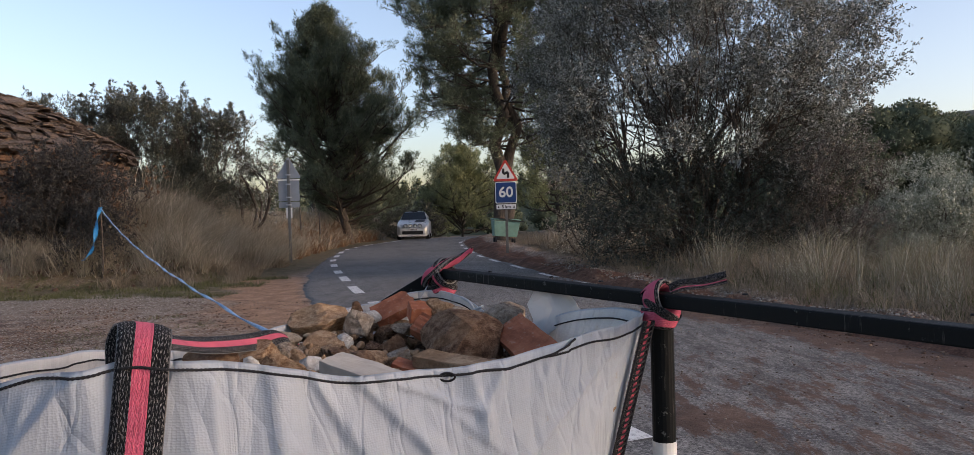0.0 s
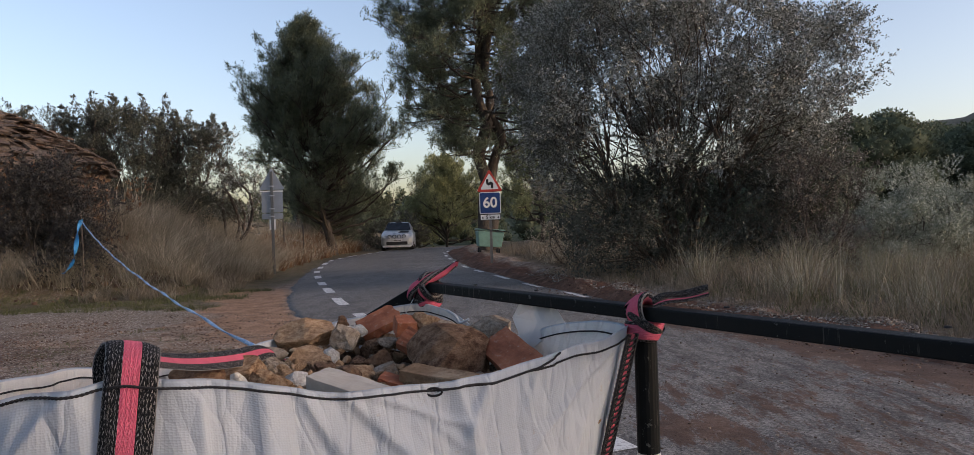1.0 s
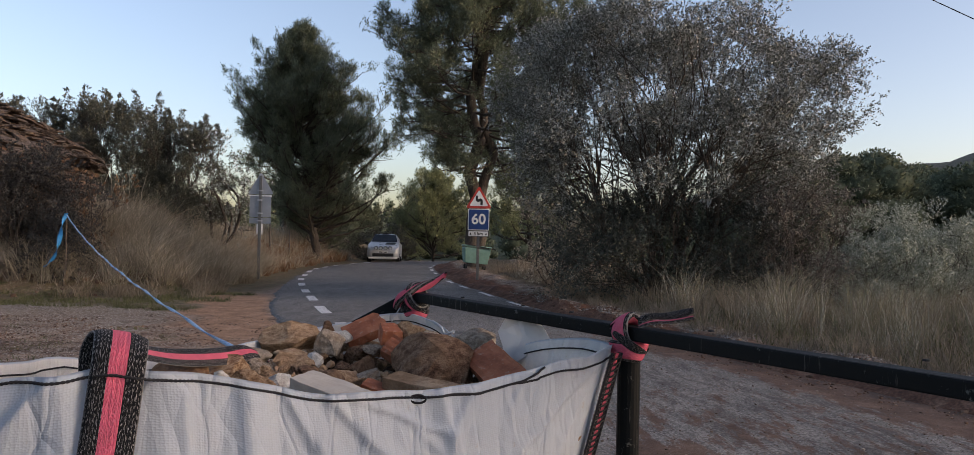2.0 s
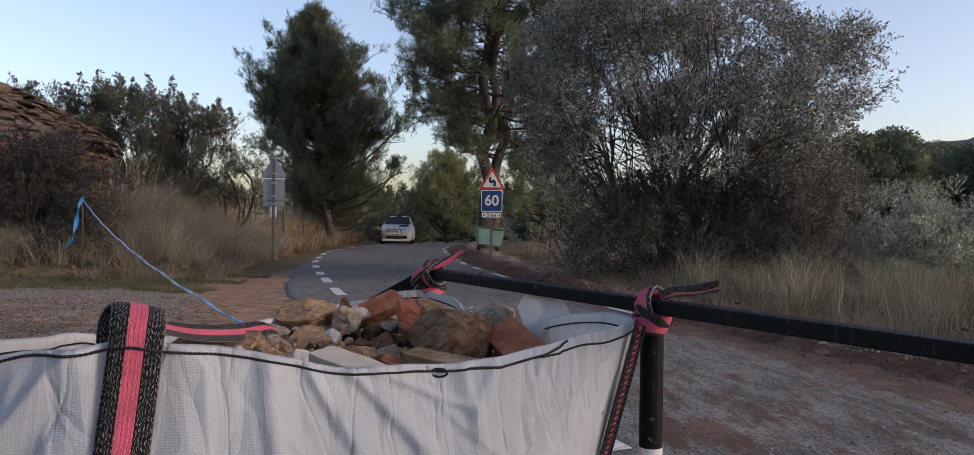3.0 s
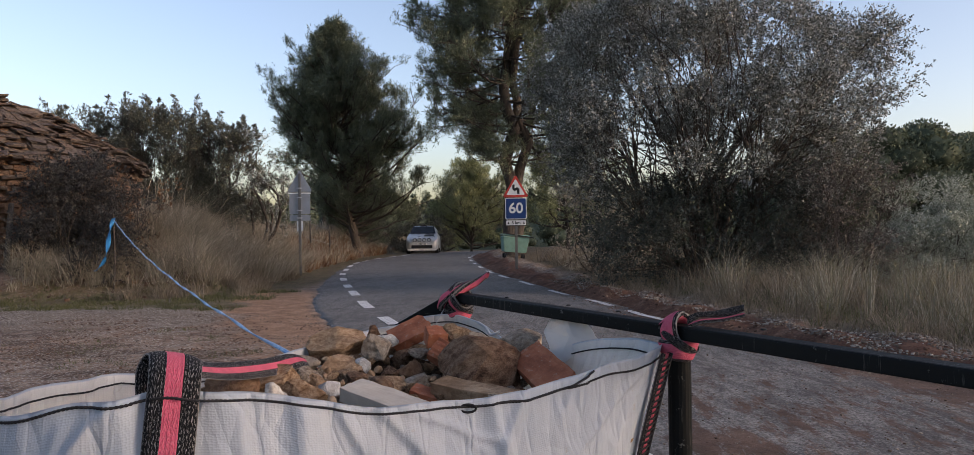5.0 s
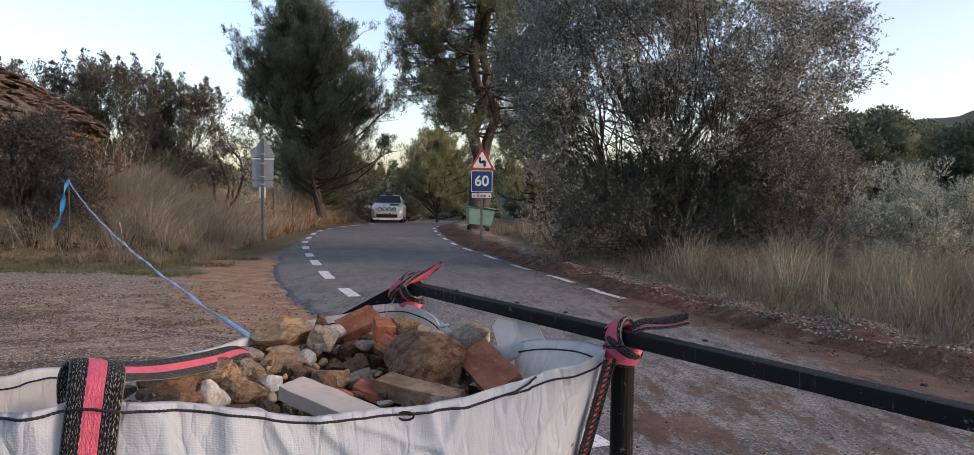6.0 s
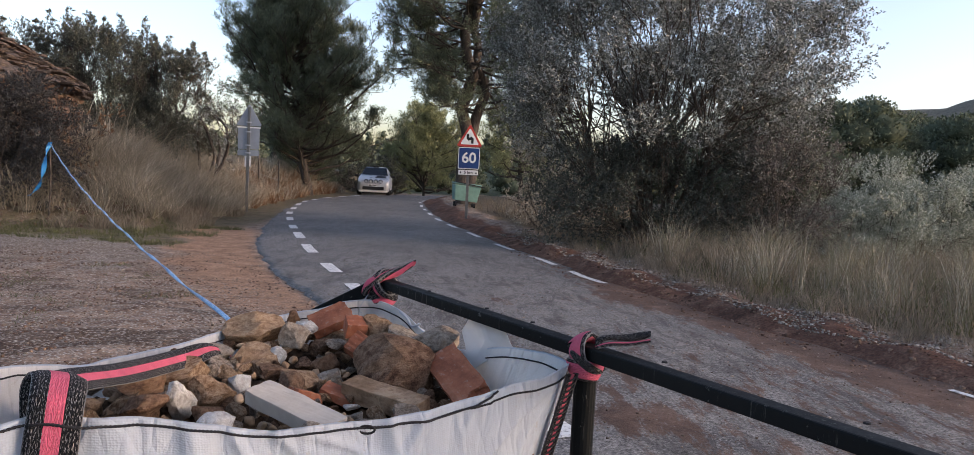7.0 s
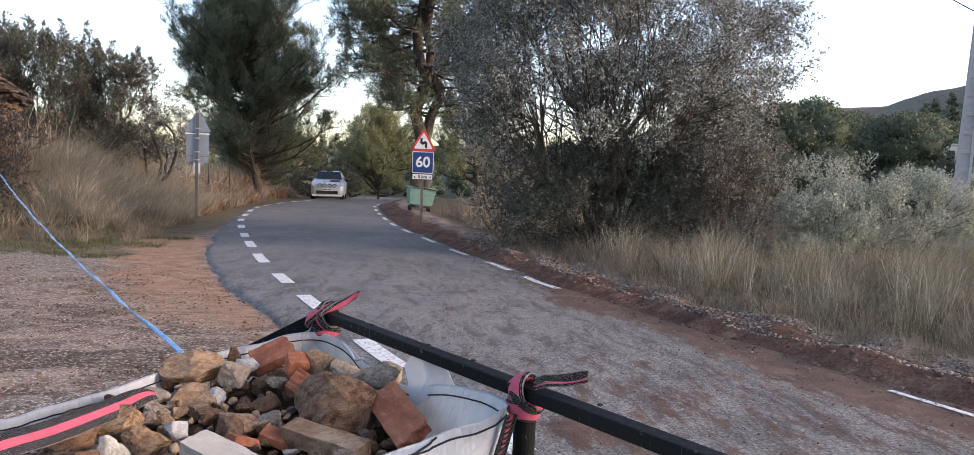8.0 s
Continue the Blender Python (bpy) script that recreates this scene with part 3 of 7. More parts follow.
tan_strip = smooth(-0.3, 0.2, to_edge) * (1 - smooth(0.9, 1.9, to_edge + 0.25 * wave_noise(X, Y, 1.1, 14))) * smooth(6.6, 8.0, Y) * (1 - smooth(15, 19, Y))
attribute(ground_mesh, "tan", (0.9 * tan_strip).ravel())
attribute(ground_mesh, "moss", (moss * 0.62).ravel())
attribute(ground_mesh, "red", red.ravel())
attribute(ground_mesh, "litter", litter.ravel())
attribute(ground_mesh, "wood", smooth(55, 80, np.hypot(X, Y)).ravel())
ground = tagged(new("ground", ground_mesh), "bare reddish earth with gravel, moss and dry litter", "ground", kind="structure")

# the carriageway, with a ragged edge on the side of the yard
ry = axis_steps((-40, 0, 1.0), (0, 3, 0.3), (3, 16, 0.06), (16, 46, 0.25), (46, 66, 1.0))
k = np.linspace(0, 1, 60)
ragged = 0.05 * wave_noise(ry, ry * 0 + 3, 0.5, 21) + 0.05 * wave_noise(ry, ry * 0, 1.7, 22)
x0, x1 = left_edge(ry) + ragged, right_line(ry) + 0.22 + 0.05 * wave_noise(ry, ry * 0 + 9, 0.8, 23)
RX = x0[:, None] + (x1 - x0)[:, None] * k[None]
RY = np.repeat(ry[:, None], len(k), 1)
RZ = height(RX, RY) * 0 - 0.022 * np.clip(RY - 42, 0, 60) + 0.02 * wave_noise(RX, RY, 5.0, 2) + 0.006 + 0.028 * np.sin(np.pi * np.clip(k, 0, 1))[None] ** 0.5
RZ[:, 0] -= 0.05
RZ[:, -1] -= 0.05
rows, cols = RX.shape
i, j = np.meshgrid(np.arange(rows - 1), np.arange(cols - 1), indexing="ij")
b = (i * cols + j).ravel()
road_mesh = fast_mesh("road", np.stack([RX, RY, RZ], -1).reshape(-1, 3), np.stack([b, b + 1, b + cols + 1, b + cols], -1), M_ASPHALT, True)
from_right = right_line(RY) - RX
soil = 0.95 * smooth(0.9, -0.1, from_right) * smooth(15, 9, RY) + 0.47 * smooth(9.5, 5.0, RY) * smooth(-0.3, 0.6, RX - left_line(RY))
soil = soil + 0.45 * np.exp(-(((RX - 0.55) / 0.5) ** 2 + ((RY - 8.6) / 0.5) ** 2)) + 0.45 * np.exp(-(((RX - 1.9) / 0.6) ** 2 + ((RY - 9.0) / 0.9) ** 2))
soil = soil + 0.34 * np.exp(-(((RX - 1.25) / 0.28) ** 2 + ((RY - 4.5) / 0.3) ** 2))
soil = np.maximum(soil, 0.5 * smooth(0.25, 0.0, RX - left_edge(RY)) * smooth(9, 7, RY))
attribute(road_mesh, "soil", soil.ravel())
attribute(road_mesh, "dusty", (0.42 + 0.58 * smooth(16, 8, RY)).ravel())
road = tagged(new("road", road_mesh), "narrow worn grey asphalt road dusted with red soil", "road", kind="structure")


def road_top(x, y):
    a, b_ = left_edge(y), right_line(y) + 0.22
    k_ = np.clip((x - a) / (b_ - a), 0.02, 0.98)
    return -0.022 * np.clip(y - 42, 0, 60) + 0.02 * wave_noise(x, y, 5.0, 2) + 0.006 + 0.028 * np.sin(np.pi * k_) ** 0.5


def dash(name, line, y_mid, length, width):
    """One stroke of an edge line, laid on the road."""
    n = 9
    yy = np.linspace(y_mid - length / 2, y_mid + length / 2, n)
    xx = line(yy)
    slope = np.gradient(xx, yy)
    side = np.stack([np.ones(n), -slope], -1) / np.hypot(1, slope)[:, None]
    cols_ = []
    for s in (-0.5, -0.17, 0.17, 0.5):
        px, py = xx + side[:, 0] * width * s, yy + side[:, 1] * width * s
        cols_.append(np.stack([px, py, road_top(px, py) + 0.006], -1))
    v = np.stack(cols_, 1).reshape(-1, 3)
    i_, j_ = np.meshgrid(np.arange(n - 1), np.arange(3), indexing="ij")
    b_ = (i_ * 4 + j_).ravel()
    me = fast_mesh(name, v, np.stack([b_, b_ + 1, b_ + 5, b_ + 4], -1), M_PAINT, True)
    mesh_part(name, me, road, "worn white road-edge stroke")


for y_mid in (4.6, 6.35, 8.8, 10.77, 13.0, 15.1, 17.2, 19.9, 22.5, 25.1, 27.4, 29.7, 32.1, 34.5, 36.8, 39.0):
    dash("edge_stroke", left_line, y_mid, 0.95 if y_mid < 12 else 1.1, 0.17)
for y_mid in (5.12, 11.0, 12.9, 15.2, 17.7, 20.2, 22.9, 25.6, 28.4, 31.2, 34.0, 36.8):
    dash("edge_stroke", right_line if y_mid > 6 else lambda y_: right_line(y_) - 0.05, y_mid, 1.15 if y_mid > 6 else 0.75, 0.12 if y_mid > 6 else 0.07)

# ---------------------------------------------------------------- the black steel barrier frame
POST_NEAR, POST_FAR = Vector((0.415, 1.745, 0)), Vector((-0.115, 2.56, 0))
RAIL_Z = 1.045


def between(a, b, size, bevel, bm, tall=None):
    """A square tube from a to b, upright on its edge to the world."""
    a, b = Vector(a), Vector(b)
    way = b - a
    turn = way.to_track_quat("X", "Z").to_matrix().to_4x4()
    return box(bm, (way.length, size, tall or size), Matrix.Translation((a + b) / 2) @ turn, bevel)


def round_post(bm, x, y, z0, z1, r, sides=20):
    made = bmesh.ops.create_cone(bm, cap_ends=True, segments=sides, radius1=r, radius2=r, depth=z1 - z0)["verts"]
    bmesh.ops.translate(bm, vec=(x, y, (z0 + z1) / 2), verts=made)
    return bm


barrier = empty("steel_barrier", pose(0, 0, 0), "black painted steel barrier frame with white-footed posts beside the road", "barrier")
rail_way = (POST_NEAR - POST_FAR).normalized()
rail_start = POST_FAR - rail_way * 0.03
rail_end = POST_NEAR + rail_way * 1.55
bm = bmesh.new()
between((rail_start.x, rail_start.y, RAIL_Z + 0.0045), (rail_end.x, rail_end.y, RAIL_Z - 0.0175), 0.042, 0.004, bm, 0.030)
top_rail = part("top_rail", bm, M_STEEL, barrier)
for k_ in (0.33, 0.62, 0.81, 1.22, 1.62, 2.05):
    at = rail_start + rail_way * k_
    bm = bmesh.new()
    made = bmesh.ops.create_cone(bm, cap_ends=True, segments=10, radius1=0.006, radius2=0.005, depth=0.003)["verts"]
    bmesh.ops.translate(bm, vec=(at.x, at.y, RAIL_Z + 0.0225), verts=made)
    part("rivet", bm, M_CORD, top_rail)
bm = bmesh.new()
between((POST_FAR.x - 0.02, POST_FAR.y + 0.01, RAIL_Z - 0.01), (-0.72, 2.74, 0.70), 0.042, 0.004, bm)
part("brace", bm, M_STEEL, barrier)
for foot in (POST_NEAR, POST_FAR):
    bm = bmesh.new()
    round_post(bm, foot.x, foot.y, 0.74, RAIL_Z - 0.022, 0.0245)
    post_ob = part("post", bm, M_STEEL, barrier, smooth_shade=False)
    bm = bmesh.new()
    round_post(bm, foot.x, foot.y, -0.06, 0.742, 0.0252)
    part("white_foot", bm, M_WHITE_PAINT, post_ob, "white painted foot of the post")

# ---------------------------------------------------------------- the big bag
# corners of the mouth: x, y, height of the rim
RIM = [(0.372, 1.715, 1.012), (0.20, 1.60, 0.985), (0.06, 1.50, 0.967), (-0.08, 1.415, 0.968), (-0.20, 1.335, 0.985), (-0.30, 1.27, 1.016), (-0.40, 1.215, 1.036),
       (-0.52, 1.175, 1.030), (-0.64, 1.17, 1.012), (-0.76, 1.24, 1.0), (-0.82, 1.42, 0.985), (-0.765, 1.64, 0.978), (-0.70, 1.84, 0.94), (-0.605, 2.04, 0.935), (-0.53, 2.18, 0.94), (-0.45, 2.33, 0.950), (-0.32, 2.45, 0.972), (-0.165, 2.52, 0.998),
       (-0.06, 2.47, 0.985), (0.02, 2.34, 0.962), (0.10, 2.20, 0.945), (0.17, 2.08, 0.955), (0.24, 1.97, 0.995), (0.31, 1.85, 1.012)]
N_RIM, N_DOWN = 680, 80


def rim_loop(n):
    p = np.array(RIM + RIM[:3])
    loop = spline(p, 4000)
    # one closed turn
    per = len(RIM)
    t = np.linspace(0, len(p) - 1, 4000)
    loop = loop[(t >= 1) & (t < per + 1)]
    length = np.r_[0, np.cumsum(np.linalg.norm(np.diff(loop, axis=0), axis=1))]
    total = length[-1]
    at = np.linspace(0, total, n, endpoint=False)
    out = np.stack([np.interp(at, length, loop[:, c]) for c in range(3)], -1)
    r_ = np.random.default_rng(17)
    knots = np.linspace(0, n, 61)
    for c_, amp in ((0, 0.003), (1, 0.003), (2, 0.003)):
        kink = r_.normal(0, amp, 61)
        kink[-1] = kink[0]
        line = np.interp(np.arange(n), knots, kink)
        out[:, c_] += np.mean([np.roll(line, q) for q in range(-3, 4)], 0)
    return out, total


mouth, mouth_length = rim_loop(N_RIM)
centre = mouth[:, :2].mean(0)
tang = np.roll(mouth, -1, 0)[:, :2] - np.roll(mouth, 1, 0)[:, :2]
tang /= np.linalg.norm(tang, axis=1)[:, None]
outward = np.stack([tang[:, 1], -tang[:, 0]], -1)
if ((mouth[:, :2] - centre) * outward).sum() < 0:
    outward = -outward
s_along = np.arange(N_RIM) / N_RIM * mouth_length
corner_near = int(np.argmin(np.hypot(mouth[:, 0] - 0.372, mouth[:, 1] - 1.715)))


def arc_from(i0):
    """Signed way along the rim from a corner, in metres."""
    d = s_along - s_along[i0]
    return (d + mouth_length / 2) % mouth_length - mouth_length / 2


def crease(x, w, amp):
    """A pulled fold: it rises slowly on one side and drops off sharply on the other."""
    return amp * np.where(x < 0, np.clip(1 + x / w, 0, 1), np.clip(1 - x / (0.36 * w), 0, 1))


# pulled folds of the front: from (way along the rim, depth) to (way, depth), width, size; the steep side faces away from the tied corner where the size is positive
FOLDS = [(0.72, 0.005, 0.44, 0.44, 0.050, 0.013), (0.645, 0.0, 0.30, 0.40, 0.045, 0.013), (0.605, 0.01, 0.415, 0.085, 0.035, 0.009), (0.43, 0.0, 0.395, 0.14, 0.028, -0.009),
         (0.355, 0.0, 0.415, 0.09, 0.035, 0.011), (0.02, 0.02, 0.62, 0.33, 0.040, -0.009), (0.015, 0.02, 0.36, 0.42, 0.035, -0.008), (0.01, 0.04, 0.17, 0.42, 0.030, -0.007),
         (0.24, 0.0, 0.275, 0.06, 0.020, 0.006), (0.785, 0.01, 0.765, 0.42, 0.045, 0.017), (0.875, 0.01, 0.89, 0.40, 0.040, -0.012), (0.845, 0.0, 0.845, 0.40, 0.012, 0.003),
         (1.05, 0.0, 1.16, 0.13, 0.050, 0.014), (0.765, 0.11, 0.63, 0.30, 0.040, 0.013), (1.07, 0.10, 1.065, 0.40, 0.030, 0.009), (0.55, 0.10, 0.43, 0.40, 0.040, 0.009),
         (0.50, 0.05, 0.35, 0.20, 0.030, 0.007), (1.12, 0.02, 1.20, 0.40, 0.045, 0.012), (0.98, 0.02, 1.01, 0.30, 0.030, -0.008)]
FOLD_RNG = np.random.default_rng(5)
# the sides that face away: loose hanging folds
FOLDS += [(q * 0.11 + 1.3, 0.0, q * 0.11 + 1.3 + FOLD_RNG.uniform(-0.15, 0.15), 0.42, 0.05, FOLD_RNG.uniform(0.006, 0.012)) for q in range(11)]
SOFT = [(FOLD_RNG.uniform(0, 4), FOLD_RNG.uniform(-0.5, 0.5), FOLD_RNG.uniform(0.03, 0.09), FOLD_RNG.uniform(-0.006, 0.006)) for _ in range(22)]


def folds(depth):
    """How far the cloth stands out at a depth below the rim."""
    side = (s_along - s_along[corner_near]) % mouth_length
    out = np.zeros(N_RIM)
    for a0, d0, a1, d1, w, amp in FOLDS:
        k = min(max((depth - d0) / (d1 - d0), 0.0), 1.0)
        fade = min(1.0, max(0.0, depth - d0 + 0.012) / 0.03) * min(1.0, max(0.0, d1 + 0.05 - depth) / 0.06)
        x = side - (a0 + (a1 - a0) * k)
        tent = crease(x if amp > 0 else -x, w, 0.85 * abs(amp))
        out += tent * fade
    for s0, slope, w, amp in SOFT:
        x = (s_along - s0 - slope * depth + mouth_length / 2) % mouth_length - mouth_length / 2
        out += amp * np.exp(-((x / w) ** 2)) * np.clip(depth * 5, 0, 1)
    out += 0.0018 * np.sin(s_along / mouth_length * 6.283 * 23 + 3 * np.sin(depth * 9)) * np.clip(1 - depth * 5, 0, 1)
    return out * (1 - 0.8 * np.exp(-((arc_from(corner_near) / 0.03) ** 2)))


def outer_xy(d):
    """The outside of the bag at a depth below the rim."""
    bulge = 0.075 * math.sin(min(d, 0.8) / 0.8 * math.pi) ** 1.35 if d > 0 else 0.0
    arc = arc_from(corner_near)
    pinch = 1 - np.exp(-((arc / np.where(arc > 0, 0.16, 0.8)) ** 2)) * np.where(arc > 0, 0.9, 1.0)
    xy = mouth[:, :2] + outward * ((bulge * pinch) + folds(d))[:, None]
    return xy + lean_in(d)


def lean_in(d):
    """How far the tied corner is drawn inwards at a depth."""
    arc = arc_from(corner_near)
    lean = np.exp(-((arc / np.where(arc > 0, 0.14, 0.45)) ** 2)) * 0.36 * min(d, 0.5)
    return (centre - mouth[:, :2]) * lean[:, None] / 0.9


depths = np.r_[np.linspace(0, 0.40, N_DOWN - 10), np.linspace(0.43, 0.99, 10)]
rings = []
for d in depths:
    z = np.maximum(mouth[:, 2] * (1 - d / 0.99) + 0.008 * (d / 0.99), 0.008)
    rings.append(np.concatenate([outer_xy(d), z[:, None]], 1))
inner = []
for d in (0.004, 0.02, 0.05, 0.09, 0.14, 0.20, 0.28):
    xy = mouth[:, :2] - outward * (0.0018 + 0.02 * d - 0.8 * folds(d) * (d < 0.06) + 0.35 * folds(d) * (d >= 0.06))[:, None] + 1.25 * lean_in(d)
    inner.append(np.concatenate([xy, (mouth[:, 2] - d)[:, None]], 1))
rings = inner[::-1] + rings
n_ring = len(rings)
V = np.concatenate(rings)
i, j = np.meshgrid(np.arange(n_ring - 1), np.arange(N_RIM), indexing="ij")
b0, b1 = i * N_RIM + j, i * N_RIM + (j + 1) % N_RIM
bag_faces = np.stack([b0, b1, b1 + N_RIM, b0 + N_RIM], -1).reshape(-1, 4)
bag_mesh = fast_mesh("bag_body", V, bag_faces, M_FABRIC, True)
bag_mesh.materials.append(M_CLOTH_LIGHTENED)
bag_mesh.polygons.foreach_set("material_index", (np.arange(len(bag_faces)) < (len(inner) - 1) * N_RIM).astype(np.int32))
uv_s = np.tile(s_along, n_ring)
uv_v = np.repeat(np.r_[-np.array([0.28, 0.20, 0.14, 0.09, 0.05, 0.02, 0.004]), depths], N_RIM)
idx = np.zeros(len(bag_mesh.loops), np.int32)
bag_mesh.loops.foreach_get("vertex_index", idx)
wrap = uv_s[idx].reshape(-1, 4)
wrap = np.where((wrap.max(1, keepdims=True) - wrap > mouth_length / 2), wrap + mouth_length, wrap).ravel()
bag_mesh.uv_layers.new(name="cloth").data.foreach_set("uv", np.stack([wrap, uv_v[idx]], -1).astype(np.float32).ravel())
bag = empty("bulk_bag", pose(0, 0, 0), "open white woven bulk bag filled with rubble, tied to the barrier", "bag")
mesh_part("bag_body", bag_mesh, bag, "creased white woven plastic cloth")


def cord(name, path, radius, parent, material=M_CORD, label=""):
    v, f_ = tube_arrays(path, np.full(len(path), radius), 6)
    return mesh_part(name, fast_mesh(name, v, f_, material, True), parent, label)


def braid(name, path, radius, parent, label=""):
    """A two-strand twisted cord along a closed loop."""
    ring_ = np.vstack([path, path[:1]])
    length = np.r_[0, np.cumsum(np.linalg.norm(np.diff(ring_, axis=0), axis=1))]
    n = int(length[-1] / 0.0022)
    at_ = np.linspace(0, length[-1], n)
    line = np.stack([np.interp(at_, length, ring_[:, c]) for c in range(3)], -1)
    flat = np.gradient(line, axis=0)
    flat /= np.linalg.norm(flat, axis=1)[:, None] + 1e-9
    side = np.cross(flat, [0, 0, 1.0])
    up_ = np.cross(side, flat)
    strands = []
    for phase in (0.0, np.pi):
        turn = at_ / 0.013 * 2 * np.pi + phase
        strands.append(tube_arrays(line + 0.6 * radius * (np.cos(turn)[:, None] * side + np.sin(turn)[:, None] * up_), np.full(n, radius), 5))
    return mesh_part(name, fast_mesh(name, *joined(strands), M_CORD, True), parent, label)


front = int(np.argmin(np.hypot(mouth[:, 0] + 0.425, mouth[:, 1] - 1.19)))
over_strap = 0.019 * np.exp(-((arc_from(front) / 0.044) ** 4))


def hem(depth, out, jitter=0.0015):
    r = np.random.default_rng(9)
    w = np.interp(np.arange(N_RIM), np.arange(0, N_RIM, 12), r.normal(0, jitter, len(np.arange(0, N_RIM, 12))))
    low_ = (0.85 * np.exp(-((arc_from(corner_near) / 0.42) ** 2)))[:, None]
    if out > 0:
        xy = outer_xy(depth) * (1 - low_) + outer_xy(depth + 0.017) * low_ + outward * (out + over_strap)[:, None]
        return np.concatenate([xy, (mouth[:, 2] - depth - 0.017 * low_[:, 0] + w)[:, None]], 1)
    xy = mouth[:, :2] - outward * (0.0045 - 0.8 * folds(depth))[:, None] + 1.25 * lean_in(depth)
    return np.concatenate([xy, (mouth[:, 2] - depth + w)[:, None]], 1)


outer_hem, inner_hem = hem(0.010, 0.0018), hem(0.024, -1.0)
braid("hem_stitching", outer_hem, 0.0016, bag, "black braided stitching along the rim")
cord("hem_stitching", np.vstack([inner_hem, inner_hem[:1]]), 0.0019, bag)
# loose second thread that runs beside the hem near the tied corner, with a small knot
a = arc_from(corner_near)
sel = [q for q in range(N_RIM) if mouth[q, 1] < 1.64 and -0.02 < mouth[q, 0] < 0.22]
sel = sorted(sel, key=lambda q: mouth[q, 0])
k_ = np.linspace(0, 1, len(sel))
loose = outer_hem[sel] + np.stack([0 * k_, 0 * k_ - 0.003, 0.006 * np.sin(k_ * 7) * k_ + 0.014 * k_**3], -1)
cord("loose_thread", loose, 0.0022, bag)
knot = outer_hem[int(np.argmin(np.abs(mouth[:, 0] + 0.02) + 10 * (mouth[:, 1] > 1.6)))]
ang_ = np.linspace(0, 6.283, 14)
cord("thread_knot", knot + np.stack([0.014 * np.cos(ang_), -0.004 + 0 * ang_, 0.007 * np.sin(ang_) - 0.002], -1), 0.0022, bag)

# strap sewn on the front, its loop thrown over the rim to the other side
fx, fy, fz = mouth[front]
ox, oy = outward[front]
tx, ty = tang[front]
down = [(fx + ox * (0.016 + 0.075 * math.sin(min(d, 0.8) / 0.8 * math.pi) ** 1.35) - 0.055 * d, fy + oy * (0.018 + 0.075 * math.sin(min(d, 0.8) / 0.8 * math.pi) ** 1.35), fz - d) for d in (0.70, 0.5, 0.35, 0.22, 0.14, 0.07, 0.02)]
loop_path = down + [(fx + ox * 0.008, fy + oy * 0.008, fz + 0.020), (fx - ox * 0.002 - 0.006, fy + 0.012, fz + 0.034), (fx - 0.02, fy + 0.04, fz + 0.040), (fx - 0.045, fy + 0.075, fz + 0.032), (fx - 0.07, fy + 0.10, fz + 0.0), (fx - 0.075, fy + 0.11, fz - 0.06)]
loop_path = spline(loop_path, 90)
ribbon("front_strap", loop_path, np.array([tx, ty, 0]) + np.interp(np.arange(90), [0, 50, 66, 78, 89], [0, 0, 0.22, 0.30, 0.2])[:, None] * np.array([0.0, 0.9, -0.8]) * (1 if tx > 0 else -1), 0.074, np.interp(np.arange(90), [0, 48, 62, 74, 84, 89], [0.003, 0.003, 0.006, 0.008, 0.005, 0.004]), M_STRAP, bag, "black webbing with a pink centre stripe")
back_path = spline([(-0.478, 1.25, 1.060), (-0.498, 1.40, 1.033), (-0.505, 1.58, 0.995), (-0.503, 1.75, 0.968), (-0.492, 1.90, 0.950), (-0.470, 2.02, 0.942), (-0.445, 2.10, 0.90)], 60)
back_across = np.stack([np.linspace(0.80, 0.62, 60), np.full(60, 0.12), np.linspace(-0.58, -0.72, 60)], -1)
ribbon("loop_strap", back_path, back_across, np.interp(np.arange(60), [0, 42, 59], [0.058, 0.054, 0.022]), 0.0024, M_STRAP, bag, "black and pink lifting loop")
# seam strap on the tied corner
cx, cy, cz = mouth[corner_near]
seam, lip = [], np.array([0.80, 0.45, 0.0])
for d in np.linspace(0.012, 0.95, 80):
    x_, y_ = outer_xy(d)[corner_near]
    seam.append((x_ + 0.010, y_ - 0.022, cz * (1 - d / 0.99)))
seam = np.array(seam)
ribbon("corner_strap", seam, np.tile(lip, (80, 1)), 0.025, 0.003, M_STRAP_SEAM, bag, "pink and black strap along the corner seam")
for q in range(34):
    at = seam[1 + q]
    w = 0.0145
    cord("seam_stitch", np.array([at - lip * w + (0, -0.006, -0.004), at + (0.002, -0.008, 0), at + lip * w + (0, -0.006, 0.004)]), 0.0019, bag)
for s in (-1, 1):
    cord("seam_edge", seam + lip * 0.0145 * s + np.array([0, -0.005, 0]), 0.0026, bag)
